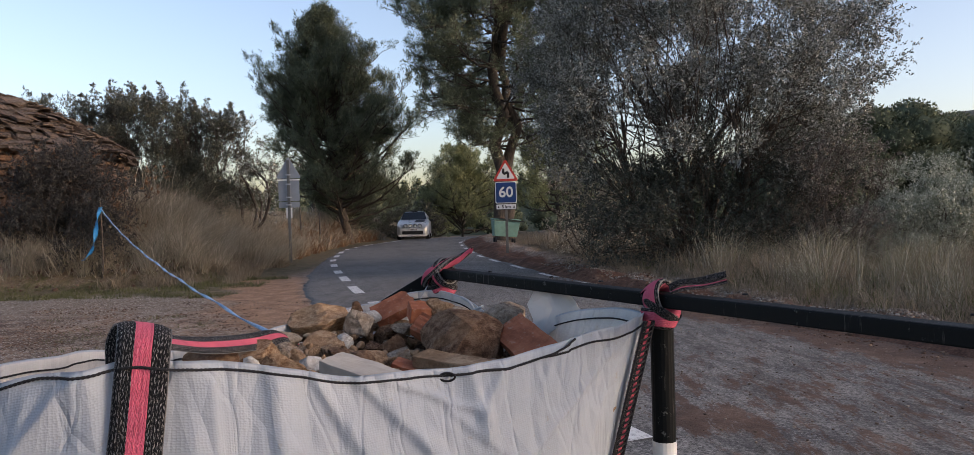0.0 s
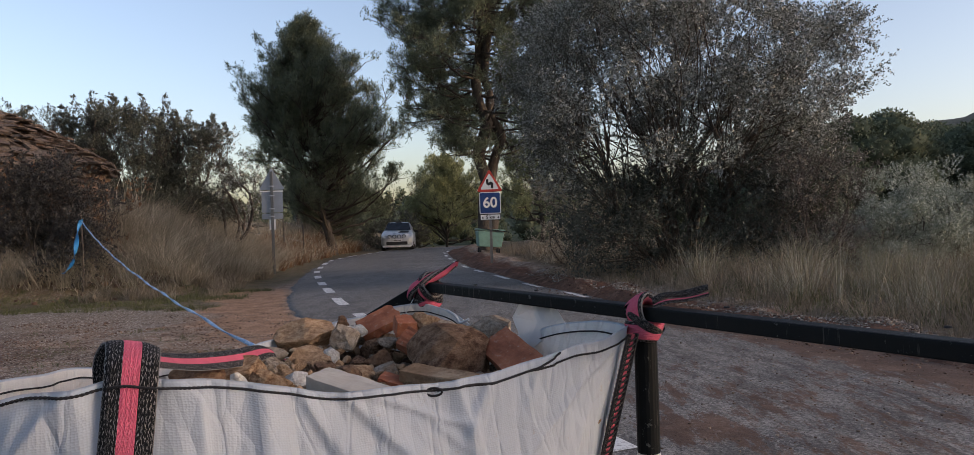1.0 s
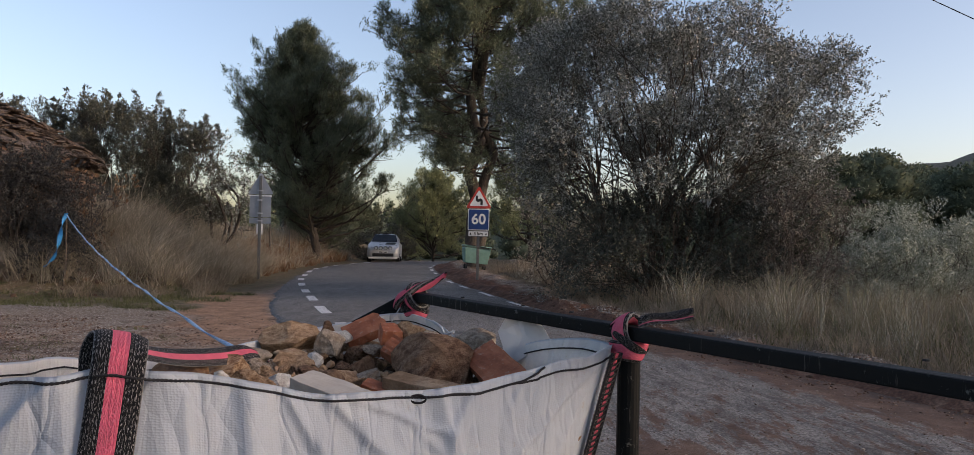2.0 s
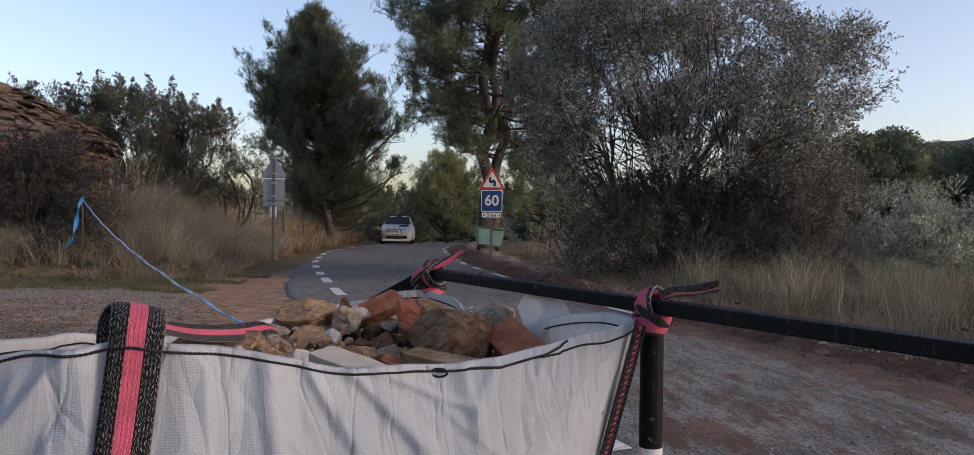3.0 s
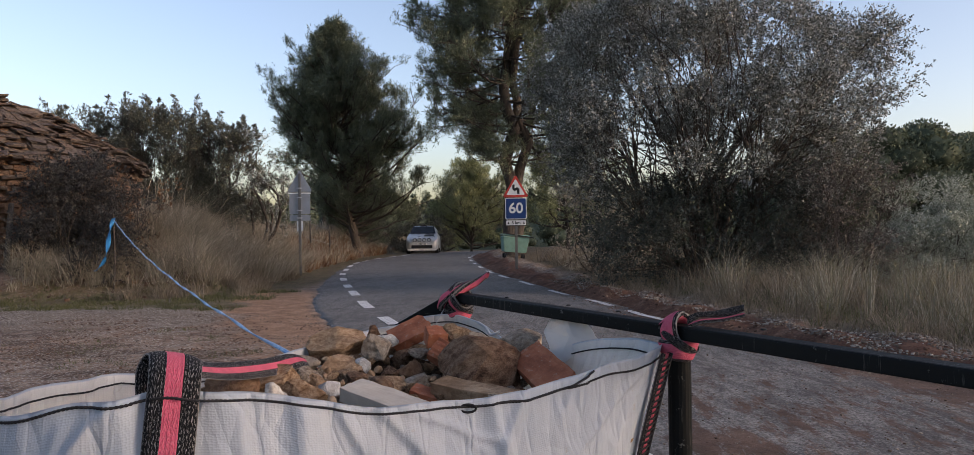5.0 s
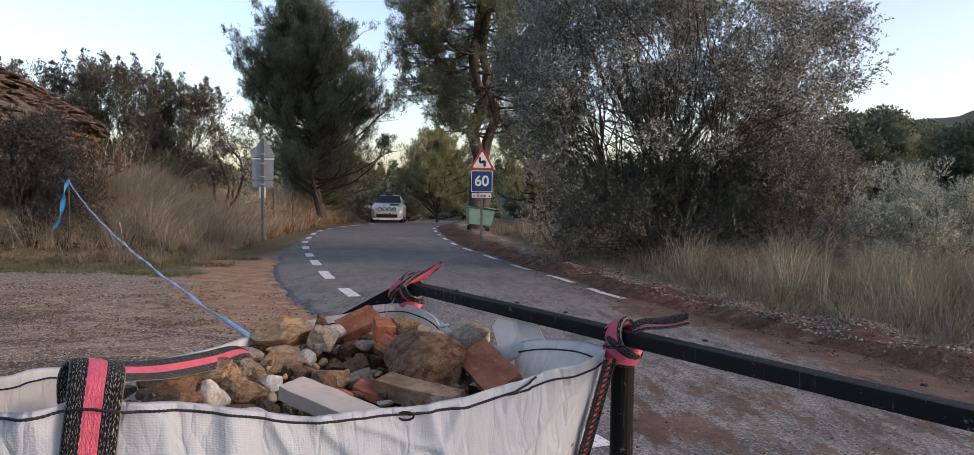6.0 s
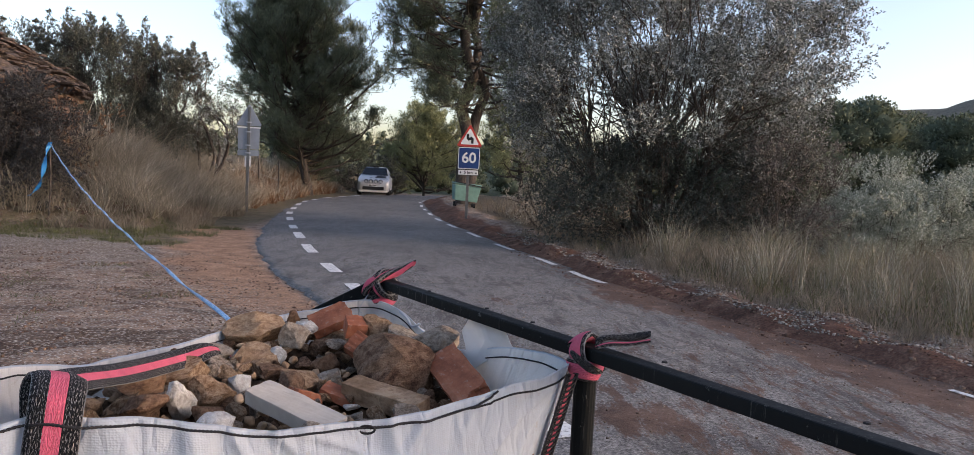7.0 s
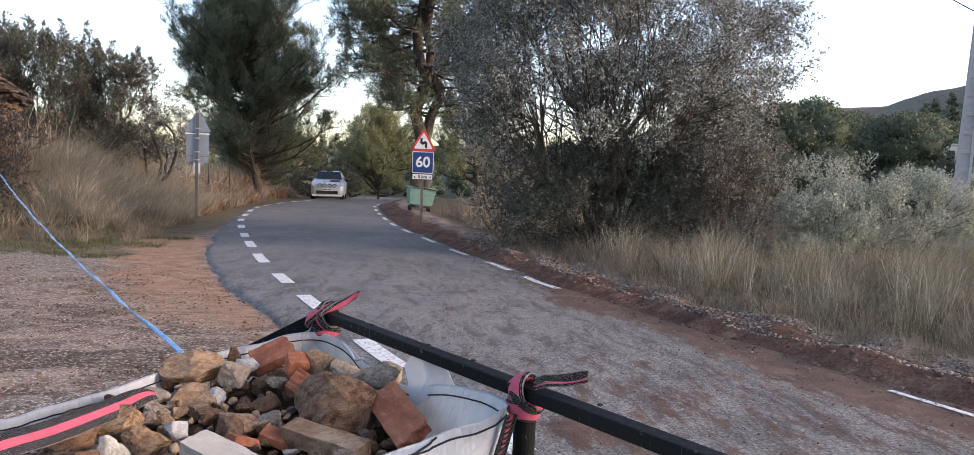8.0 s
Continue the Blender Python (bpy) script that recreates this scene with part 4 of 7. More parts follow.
# flap of cloth standing up on the far side
FLAP = [(0.150, 2.15, 0.990), (0.181, 2.11, 1.058), (0.234, 2.06, 1.044), (0.206, 2.035, 0.990), (0.170, 2.015, 0.912), (0.274, 1.97, 0.990), (0.226, 1.995, 0.960)]
bm = bmesh.new()
vs = [bm.verts.new(v) for v in FLAP]
for corner in ((0, 1, 3), (1, 2, 3), (0, 3, 4), (2, 5, 3), (3, 5, 6), (3, 6, 4)):
    bm.faces.new([vs[q] for q in corner])
bmesh.ops.subdivide_edges(bm, edges=bm.edges[:], cuts=4, use_grid_fill=True)
for v in bm.verts:
    v.co += Vector((noise.noise(v.co * 30), noise.noise(v.co * 30 + Vector((5, 1, 2))), noise.noise(v.co * 55))) * 0.004
bmesh.ops.solidify(bm, geom=bm.faces[:], thickness=0.002)
part("cloth_flap", bm, M_CLOTH_LIGHTENED, bag, "loose flap of white cloth")
fringe = spline([(-0.04, 2.41, 0.985), (-0.015, 2.36, 0.975), (0.0, 2.35, 0.955), (0.025, 2.32, 0.967)], 20)
cord("frayed_edge", fringe, 0.004, bag, M_FABRIC)

# ---------------------------------------------------------------- straps tied round the rail
def wrap_path(centre_, axis, radius, turns, advance, squash=1.0, phase=0.0, n=70):
    axis = np.array(axis, float) / np.linalg.norm(axis)
    ref = np.array([0, 0, 1.0]) if abs(axis[2]) < 0.8 else np.array([1.0, 0, 0])
    u_ = np.cross(axis, ref)
    u_ /= np.linalg.norm(u_)
    w_ = np.cross(u_, axis)
    t_ = np.linspace(0, 1, n)
    a_ = phase + t_ * turns * 6.283
    p_ = np.array(centre_) + axis * ((t_ - 0.5) * advance)[:, None] + radius * (np.cos(a_)[:, None] * u_ + squash * np.sin(a_)[:, None] * w_)
    return p_, np.tile(axis, (n, 1)) + 0.35 * np.sin(a_)[:, None] * w_


tie_near = empty("tied_strap", pose(0, 0, 0), "black and pink bag strap knotted round the rail and post", "strap", group="knotted straps")
axis = np.array((rail_way.x, rail_way.y, 0.0))
p_, w_ = wrap_path((POST_NEAR.x - 0.002, POST_NEAR.y, 1.005), (0.06, 0.03, 1), 0.0315, 1.15, 0.010, 1.0, 2.2)
ribbon("post_wrap", p_, w_, 0.042, 0.0085, M_STRAP_PINK, tie_near)
p_, w_ = wrap_path(np.array((POST_NEAR.x, POST_NEAR.y, RAIL_Z - 0.003)) + axis * -0.002, axis + np.array((0, 0, 0.25)), 0.0315, 1.15, 0.012, 0.9, 0.6)
ribbon("rail_wrap", p_, w_, 0.050, 0.009, M_STRAP_PINK, tie_near)
p_, w_ = wrap_path((POST_NEAR.x - 0.001, POST_NEAR.y - 0.002, 1.022), (0.55, -0.12, 0.85), 0.0385, 1.12, 0.008, 1.0, 1.2)
ribbon("cross_wrap", p_, w_, 0.019, 0.006, M_STRAP_BLACK, tie_near)
tail = np.array((POST_NEAR.x, POST_NEAR.y, RAIL_Z))
tail_path = spline([tail + (0.012, -0.03, 0.022), tail + (0.035, -0.035, 0.034), tail + (0.065, -0.040, 0.036), tail + (0.095, -0.046, 0.041), tail + (0.122, -0.054, 0.050)], 40)
ribbon("loop_end", tail_path, np.tile([0.1, 0.55, 0.8], (40, 1)), np.interp(np.linspace(0, 1, 40), [0, 0.3, 0.8, 1], [0.020, 0.013, 0.020, 0.014]), 0.0035, M_STRAP_BLACK, tie_near)
tail_low = spline([tail + (0.012, -0.034, 0.012), tail + (0.04, -0.042, 0.022), tail + (0.08, -0.05, 0.026), tail + (0.122, -0.058, 0.036)], 40)
ribbon("loop_end", tail_low, np.tile([0.1, 0.75, 0.25], (40, 1)), np.interp(np.arange(40), [0, 25, 39], [0.018, 0.016, 0.014]), 0.0035, M_STRAP, tie_near)
cord("frayed_thread", spline([tail + (0.02, -0.04, -0.02), tail + (0.05, -0.055, -0.022), tail + (0.07, -0.06, -0.014)], 12), 0.0016, tie_near, M_FABRIC)

tie_far = empty("tied_strap", pose(0, 0, 0), "twisted black and pink strap knotted at the corner of the rail", "strap", group="knotted straps")
c_far = np.array((POST_FAR.x, POST_FAR.y, RAIL_Z))
p_, w_ = wrap_path(c_far + (0.004, -0.004, -0.022), (0.25, 0.1, 1), 0.035, 1.3, 0.03, 1.0, 0.4)
ribbon("post_wrap", p_, w_, 0.046, 0.012, M_STRAP_BLACK, tie_far)
p_, w_ = wrap_path(c_far + (0.0, -0.004, -0.045), (-0.35, 0.1, 1), 0.034, 1.2, 0.02, 1.0, 1.4)
ribbon("post_wrap", p_, w_, 0.034, 0.011, M_STRAP, tie_far)
p_, w_ = wrap_path(c_far + axis * 0.03, axis + np.array((0, 0, 0.6)), 0.036, 1.2, 0.03, 1.0, 0.6)
ribbon("rail_wrap", p_, w_, 0.040, 0.012, M_STRAP, tie_far)
twist = spline([c_far + (-0.045, -0.02, -0.02), c_far + (-0.035, -0.04, 0.0), c_far + (-0.008, -0.046, 0.018), c_far + (0.03, -0.040, 0.036), c_far + (0.068, -0.036, 0.052), c_far + (0.105, -0.04, 0.075)], 70)
turn_ = np.linspace(0, 3.4, 70)
ribbon("twisted_end", twist, np.stack([0.3 * np.cos(turn_), np.sin(turn_) * 0.6, np.cos(turn_)], -1), np.interp(np.linspace(0, 1, 70), [0, 0.5, 0.85, 1], [0.040, 0.038, 0.034, 0.024]), 0.013, M_STRAP_PINK, tie_far)
p_, w_ = wrap_path(c_far + (0.0, 0.0, -0.055), (0.3, -0.2, 1), 0.036, 1.2, 0.05, 1.0, 2.0)
ribbon("post_wrap", p_, w_, 0.052, 0.012, M_STRAP, tie_far)
cord("loose_thread", spline([c_far + (-0.035, -0.04, -0.03), c_far + (-0.06, -0.05, -0.075), c_far + (-0.05, -0.05, -0.09)], 10), 0.0014, tie_far, M_FABRIC)

# ---------------------------------------------------------------- rubble
def rock_mesh(name, seed, material, blocky=0.5, rough=0.16, detail=3):
    """A stone about one metre across: a ball cut by flat breaks, then worn and pitted."""
    r = np.random.default_rng(seed)
    bm_ = bmesh.new()
    bmesh.ops.create_icosphere(bm_, subdivisions=detail, radius=0.53)
    cuts = [(Vector(r.normal(0, 1, 3)).normalized(), r.uniform(0.20, 0.38) + 0.04 * (1 - blocky)) for _ in range(8 + int(5 * (1 - blocky)))]
    shift = Vector(r.uniform(-50, 50, 3))
    for v in bm_.verts:
        for way, off_ in cuts:
            d_ = v.co.dot(way) - off_
            if d_ > 0:
                v.co -= way * d_ * 0.98
        k_ = noise.noise(v.co * 2.6 + shift) * 0.5 + noise.noise(v.co * 6.0 + shift) * 0.36 + noise.noise(v.co * 14.0 + shift) * 0.22 - 0.35 * max(0.0, noise.noise(v.co * 9.0 - shift) - 0.25)
        v.co += v.co.normalized() * k_ * rough * 0.44
    return bm_mesh(name, bm_, material, False)


def brick_mesh(name, size, grooves, seed, material=M_BRICK, broken=True):
    """A piece of brick or tile, ribbed along one side, with a broken end."""
    r = np.random.default_rng(seed)
    bm_ = bmesh.new()
    box(bm_, size, None, min(size) * 0.05)
    sx, sy, sz = size
    bmesh.ops.subdivide_edges(bm_, edges=[e for e in bm_.edges if e.calc_length() > 0.03], cuts=7, use_grid_fill=True)
    shift = Vector(r.uniform(-50, 50, 3))
    for v in bm_.verts:
        if grooves and abs(v.co.z) > sz * 0.4:
            v.co.z *= 1 - 0.32 * max(0.0, math.sin(v.co.y / sy * 6.283 * grooves))
        if broken and v.co.x > sx * 0.28:
            v.co.x -= abs(noise.noise(v.co * 40 + shift)) * min(sx * 0.3, 0.028) + (v.co.y / sy + 0.5) * sx * 0.10
        v.co += Vector((noise.noise(v.co * 60 + shift), noise.noise(v.co * 60 - shift), noise.noise(v.co * 50 + shift * 2))) * 0.0025
    return bm_mesh(name, bm_, material, False)


TAN, GREY, BROWN, PALE = M_STONE_TAN, M_STONE_GREY, M_STONE_BROWN, M_STONE_PALE
KIND = {"t": TAN, "g": GREY, "b": BROWN, "p": PALE}
TEXT = {"t": "rough tan limestone chunk in the rubble", "g": "grey limestone chunk in the rubble", "b": "brown earth-stained stone in the rubble", "p": "pale whitish stone in the rubble"}
rock_pool = {c: [rock_mesh("stone", 40 + 13 * n_ + ord(c), KIND[c], 0.1 + 0.2 * n_, 0.24 + 0.05 * (n_ % 3)) for n_ in range(5)] for c in "tgbp"}


FEATURED = []
crumb_pool = [rock_mesh("crumb", 300 + n_, BROWN, 0.5, 0.2, 2) for n_ in range(5)]


def stone(c, n_, x, y, z, sx, sy, sz, rx=0, ry=0, rz=0):
    FEATURED.append((x, y, max(sx, sy)))
    ob = new("stone", rock_pool[c][n_ % 5])
    ob.matrix_world = pose(x, y, z, rx, ry, rz) @ Matrix.Diagonal((sx, sy, sz, 1))
    return tagged(ob, TEXT[c], "stone", "rubble in the bag")


# the chunks that stand out, then the mass of smaller ones round them
stone("b", 4, -0.012, 2.035, 0.900, 0.27, 0.22, 0.19, 8, -6, 20)
stone("t", 4, -0.425, 2.25, 0.935, 0.17, 0.14, 0.13, 6, 8, 12)
stone("t", 4, -0.40, 2.12, 0.875, 0.15, 0.14, 0.13, 0, -8, 70)
stone("b", 1, -0.345, 2.355, 0.955, 0.062, 0.05, 0.075, 20, 10, 0)
stone("p", 1, -0.300, 2.305, 0.950, 0.075, 0.06, 0.045, 5, 15, 30)
stone("g", 2, -0.308, 2.215, 0.935, 0.095, 0.085, 0.09, 12, 0, 50)
stone("b", 0, -0.24, 2.22, 0.915, 0.08, 0.08, 0.06, 0, 20, 80)
stone("g", 1, -0.195, 2.19, 0.925, 0.065, 0.055, 0.045, 0, 0, 20)
stone("g", 0, -0.178, 2.01, 0.875, 0.125, 0.105, 0.085, 10, 6, 100)
stone("b", 3, -0.205, 2.11, 0.895, 0.11, 0.08, 0.075, 0, 12, 40)
stone("t", 1, -0.095, 2.285, 0.955, 0.11, 0.09, 0.09, 0, 0, 30)
stone("g", 4, -0.03, 2.245, 0.945, 0.13, 0.11, 0.085, 4, 0, 75)
stone("g", 3, 0.065, 2.155, 0.955, 0.15, 0.12, 0.10, 12, -10, 10)
stone("t", 0, 0.015, 2.17, 0.92, 0.12, 0.1, 0.08, 0, 10, 60)
stone("t", 2, -0.262, 1.975, 0.885, 0.12, 0.10, 0.075, 15, 12, 0)
stone("b", 2, -0.32, 2.02, 0.89, 0.09, 0.075, 0.06, 0, 0, 30)
stone("g", 1, -0.465, 2.06, 0.925, 0.075, 0.07, 0.05, 0, 15, 10)
stone("g", 4, -0.452, 1.99, 0.905, 0.085, 0.08, 0.07, 10, 0, 80)
stone("p", 3, -0.372, 1.93, 0.885, 0.085, 0.075, 0.06, 20, 0, 15)
stone("t", 3, -0.485, 1.87, 0.925, 0.14, 0.11, 0.085, 0, -14, 25)
stone("b", 4, -0.555, 1.78, 0.915, 0.15, 0.11, 0.085, 8, 0, 60)
stone("t", 1, -0.405, 1.80, 0.895, 0.12, 0.10, 0.08, 0, 14, 40)
stone("p", 4, -0.445, 1.72, 0.90, 0.075, 0.05, 0.13, 20, 22, 10)
stone("p", 2, -0.33, 1.60, 0.885, 0.12, 0.08, 0.05, 10, -12, 70)
stone("b", 0, -0.5, 1.66, 0.905, 0.11, 0.10, 0.075, 0, 0, 20)
stone("g", 2, -0.13, 1.60, 0.885, 0.08, 0.065, 0.05, 0, 8, 50)
stone("g", 0, 0.03, 1.73, 0.895, 0.09, 0.075, 0.05, 0, 0, 10)
stone("b", 1, -0.62, 1.58, 0.91, 0.12, 0.10, 0.08, 0, 10, 0)

r = np.random.default_rng(23)
poly = mouth[:, :2] + (centre - mouth[:, :2]) * 0.08


def in_bag(x, y):
    px, py = poly[:, 0], poly[:, 1]
    qx, qy = np.roll(px, -1), np.roll(py, -1)
    hit_ = ((py > y) != (qy > y)) & (x < (qx - px) * (y - py) / (qy - py + 1e-12) + px)
    return hit_.sum() % 2 == 1


def heap_top(x, y):
    return 0.868 + 0.045 * smooth(1.5, 2.35, y) + 0.02 * smooth(-0.2, -0.5, x) - 0.03 * smooth(0.05, 0.3, x)


placed = [(a_, b_, 0.62 * c_) for a_, b_, c_ in FEATURED]
base_count = len(placed)
tries = 0
small = []
while len(placed) < 400 + base_count and tries < 16000:
    tries += 1
    x, y = r.uniform(-0.72, 0.34), r.uniform(1.2, 2.46)
    if not in_bag(x, y):
        continue
    size = float(np.clip(r.lognormal(-3.2, 0.38), 0.022, 0.09))
    if any((x - a_) ** 2 + (y - b_) ** 2 < (0.36 * (size + s_)) ** 2 for a_, b_, s_ in placed):
        continue
    placed.append((x, y, size))
    c = "tbgtgtbt"[int(r.integers(0, 8))] if r.random() > 0.07 else "p"
    spec = (x, y, float(heap_top(x, y)) - size * 0.12 - (0.03 if size < 0.055 else 0.0) * r.random(), size * r.uniform(0.9, 1.3), size * r.uniform(0.75, 1.1), size * r.uniform(0.55, 0.9), *r.uniform(-35, 35, 2), r.uniform(0, 180))
    if size > 0.030 and len(FEATURED) < 290:
        stone(c, int(r.integers(0, 5)), *spec)
    else:
        small.append((crumb_pool[int(r.integers(0, 5))], spec))

# the smallest bits lie between them as one mass
bits = []
for me_, (x, y, z, sx, sy, sz, rx, ry_, rz) in small:
    co = np.zeros(len(me_.vertices) * 3, np.float32)
    me_.vertices.foreach_get("co", co)
    tri_ = np.array([p_.vertices[:] for p_ in me_.polygons if len(p_.vertices) == 3], np.int32)
    m = np.array(pose(x, y, z, rx, ry_, rz) @ Matrix.Diagonal((sx, sy, sz, 1)))
    bits.append((co.reshape(-1, 3) @ m[:3, :3].T + m[:3, 3], tri_))
if bits:
    tagged(new("rubble_bits", fast_mesh("rubble_bits", *joined(bits), M_STONE_TAN)), "small broken stone bits between the larger chunks", "rubble", kind="stuff")

# earth and fines between the stones
hx, hy = np.meshgrid(np.linspace(-0.76, 0.38, 90), np.linspace(1.16, 2.5, 110))
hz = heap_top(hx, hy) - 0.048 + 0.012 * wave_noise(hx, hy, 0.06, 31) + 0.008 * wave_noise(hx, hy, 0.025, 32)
keep = np.array([[in_bag(a_, b_) for a_, b_ in zip(ra, rb)] for ra, rb in zip(hx, hy)])
faces = []
cols = hx.shape[1]
for i_ in range(hx.shape[0] - 1):
    for j_ in range(cols - 1):
        if keep[i_, j_] and keep[i_, j_ + 1] and keep[i_ + 1, j_] and keep[i_ + 1, j_ + 1]:
            q = i_ * cols + j_
            faces.append((q, q + 1, q + cols + 1, q + cols))
# earth tones taken near black, so the colour carries the shade of the gaps
M_FINES = stone_material("gap_shade_rubble_earth", (0.018, 0.011, 0.007), (0.045, 0.027, 0.017), (0.12, 0.078, 0.05), 30.0)
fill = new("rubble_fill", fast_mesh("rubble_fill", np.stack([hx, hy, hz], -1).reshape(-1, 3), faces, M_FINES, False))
tagged(fill, "earth and fine rubble filling the bag, coloured dark for the shaded gaps", "rubble", kind="stuff")


def brick(name, me, label, x, y, z, rx, ry, rz):
    ob = new(name, me)
    ob.matrix_world = pose(x, y, z, rx, ry, rz)
    return tagged(ob, label, "brick", "broken bricks in the bag")


brick("broken_brick", brick_mesh("broken_brick", (0.13, 0.085, 0.03), 0, 1), "broken orange-red flat brick on the rubble", -0.235, 2.37, 0.962, 28, -24, 15)
brick("broken_brick", brick_mesh("broken_brick", (0.06, 0.055, 0.045), 0, 2), "small broken red brick piece on the rubble", -0.152, 2.262, 0.962, 20, 5, 20)
brick("ribbed_brick", brick_mesh("ribbed_brick", (0.075, 0.06, 0.04), 4, 3), "ribbed orange hollow-brick fragment on the rubble", -0.118, 2.145, 0.93, 42, 22, -28)
brick("ribbed_brick", brick_mesh("ribbed_brick", (0.225, 0.088, 0.036), 4, 4), "long broken red ribbed brick leaning on the rubble", 0.140, 1.925, 0.920, 32, 14, -66)
brick("broken_brick", brick_mesh("broken_brick", (0.10, 0.05, 0.02), 0, 5), "thin shard of red tile among the stones", -0.13, 1.90, 0.873, 10, 16, -10)
brick("broken_brick", brick_mesh("broken_brick", (0.07, 0.05, 0.02), 0, 6), "thin shard of red tile among the stones", -0.21, 1.87, 0.88, -8, 20, 35)
M_SLAB = plain("whitewashed_slab", (0.43, 0.385, 0.325), 0.9, vary=0.12, scale=30.0, bump=0.4, specular=0.1)
brick("white_slab", brick_mesh("white_slab", (0.225, 0.068, 0.032), 0, 7, M_SLAB, False), "long pale plastered slab lying on the rubble", -0.192, 1.672, 0.908, 8, 9, -33)
brick("stone_bar", brick_mesh("stone_bar", (0.215, 0.06, 0.045), 0, 8, M_STONE_TAN, False), "brown stone bar lying on the rubble", -0.025, 1.855, 0.884, 8, 3, -34)
brick("broken_brick", brick_mesh("broken_brick", (0.09, 0.07, 0.05), 0, 9), "broken red brick among the stones", 0.0, 1.62, 0.865, 10, 0, 30)

# ---------------------------------------------------------------- plants
def unit(v):
    return v / (np.linalg.norm(v, axis=-1, keepdims=True) + 1e-9)


def leaf_arrays(base, way, length, width, rng):
    """Pointed leaves: four corners each, slightly folded."""
    n = len(base)
    way = unit(way)
    side = unit(np.cross(way, rng.normal(0, 1, (n, 3))))
    up = np.cross(side, way)
    length, width = np.broadcast_to(length, n)[:, None], np.broadcast_to(width, n)[:, None]
    mid = base + way * length * 0.45 + up * length * 0.06
    v = np.stack([base, mid + side * width / 2, base + way * length, mid - side * width / 2], 1).reshape(-1, 3)
    f_ = np.arange(n * 4, dtype=np.int32).reshape(-1, 4)
    return v, f_


def thin_leaf_arrays(base, way, length, width, rng):
    """Narrow leaves: one triangle each."""
    n = len(base)
    way = unit(way)
    side = unit(np.cross(way, rng.normal(0, 1, (n, 3)))) * (np.broadcast_to(width, n) * 0.62)[:, None]
    v = np.stack([base - side, base + side, base + way * np.broadcast_to(length, n)[:, None]], 1).reshape(-1, 3)
    return v, np.arange(n * 3, dtype=np.int32).reshape(-1, 3)


def blade_arrays(base, lean, tall, width, rng):
    """Grass blades: a bent strip that tapers to a point."""
    n = len(base)
    a = rng.uniform(0, 6.283, n)
    side = np.stack([np.cos(a), np.sin(a), 0 * a], -1) * (np.broadcast_to(width, n) / 2)[:, None]
    tall = np.broadcast_to(tall, n)[:, None]
    m1 = base + np.array([0, 0, 0.45]) * tall + lean * tall * 0.14
    m2 = base + np.array([0, 0, 0.80]) * tall + lean * tall * 0.48
    tip = base + np.array([0, 0, 0.98]) * tall + lean * tall * 0.95
    mid = (m1 + m2) / 2
    v = np.stack([base - side, base + side, mid - side * 0.7, mid + side * 0.7, tip], 1).reshape(-1, 3)
    q = np.arange(n, dtype=np.int32)[:, None, None] * 5 + np.array([[0, 1, 3], [0, 3, 2], [2, 3, 4]])
    return v, q.reshape(-1, 3)


def limb(a, b, r0, r1, rng, wiggle=0.12, n=9, sag=0.0, sides=6):
    a, b = np.asarray(a, float), np.asarray(b, float)
    t_ = np.linspace(0, 1, n)[:, None]
    length = np.linalg.norm(b - a)
    bend = rng.normal(0, wiggle * length, 3) * np.array([1, 1, 0.5])
    p_ = a + (b - a) * t_ + bend * (t_ * (1 - t_)) * 2 + np.array([0, 0, -sag * length]) * (t_ * (1 - t_)) * 2
    p_ = p_ + rng.normal(0, 0.012 * length, p_.shape) * np.sin(np.pi * t_)
    return p_, tube_arrays(p_, r1 + (r0 - r1) * np.linspace(1, 0, n) ** 0.7, sides)


def tree_object(name, label, category, x, y, z, wood, wood_mat, crowns):
    """An Empty at the foot with trunk and crown meshes under it; arrays are in world metres."""
    ob = empty(name, pose(x, y, z), label, category)
    inv = np.array([x, y, z])
    v, f_ = wood
    mesh_part("trunk", fast_mesh("trunk", v - inv, f_, wood_mat, True), ob)
    for part_name, (v, f_), mat in crowns:
        mesh_part(part_name, fast_mesh(part_name, v - inv, f_, mat), ob)
    return ob


def needle_tufts(centres, ways, per, length, width, rng, spread=0.9):
    n = len(centres)
    base = np.repeat(centres, per, 0)
    way = np.repeat(unit(ways), per, 0) + rng.normal(0, spread, (n * per, 3))
    base = base + rng.normal(0, 0.05, base.shape)
    ln = rng.uniform(0.7, 1.2, n * per) * length
    side = unit(np.cross(way, rng.normal(0, 1, way.shape))) * width / 2
    v = np.stack([base - side, base + side, base + unit(way) * ln[:, None]], 1).reshape(-1, 3)
    return v, np.arange(len(v), dtype=np.int32).reshape(-1, 3)


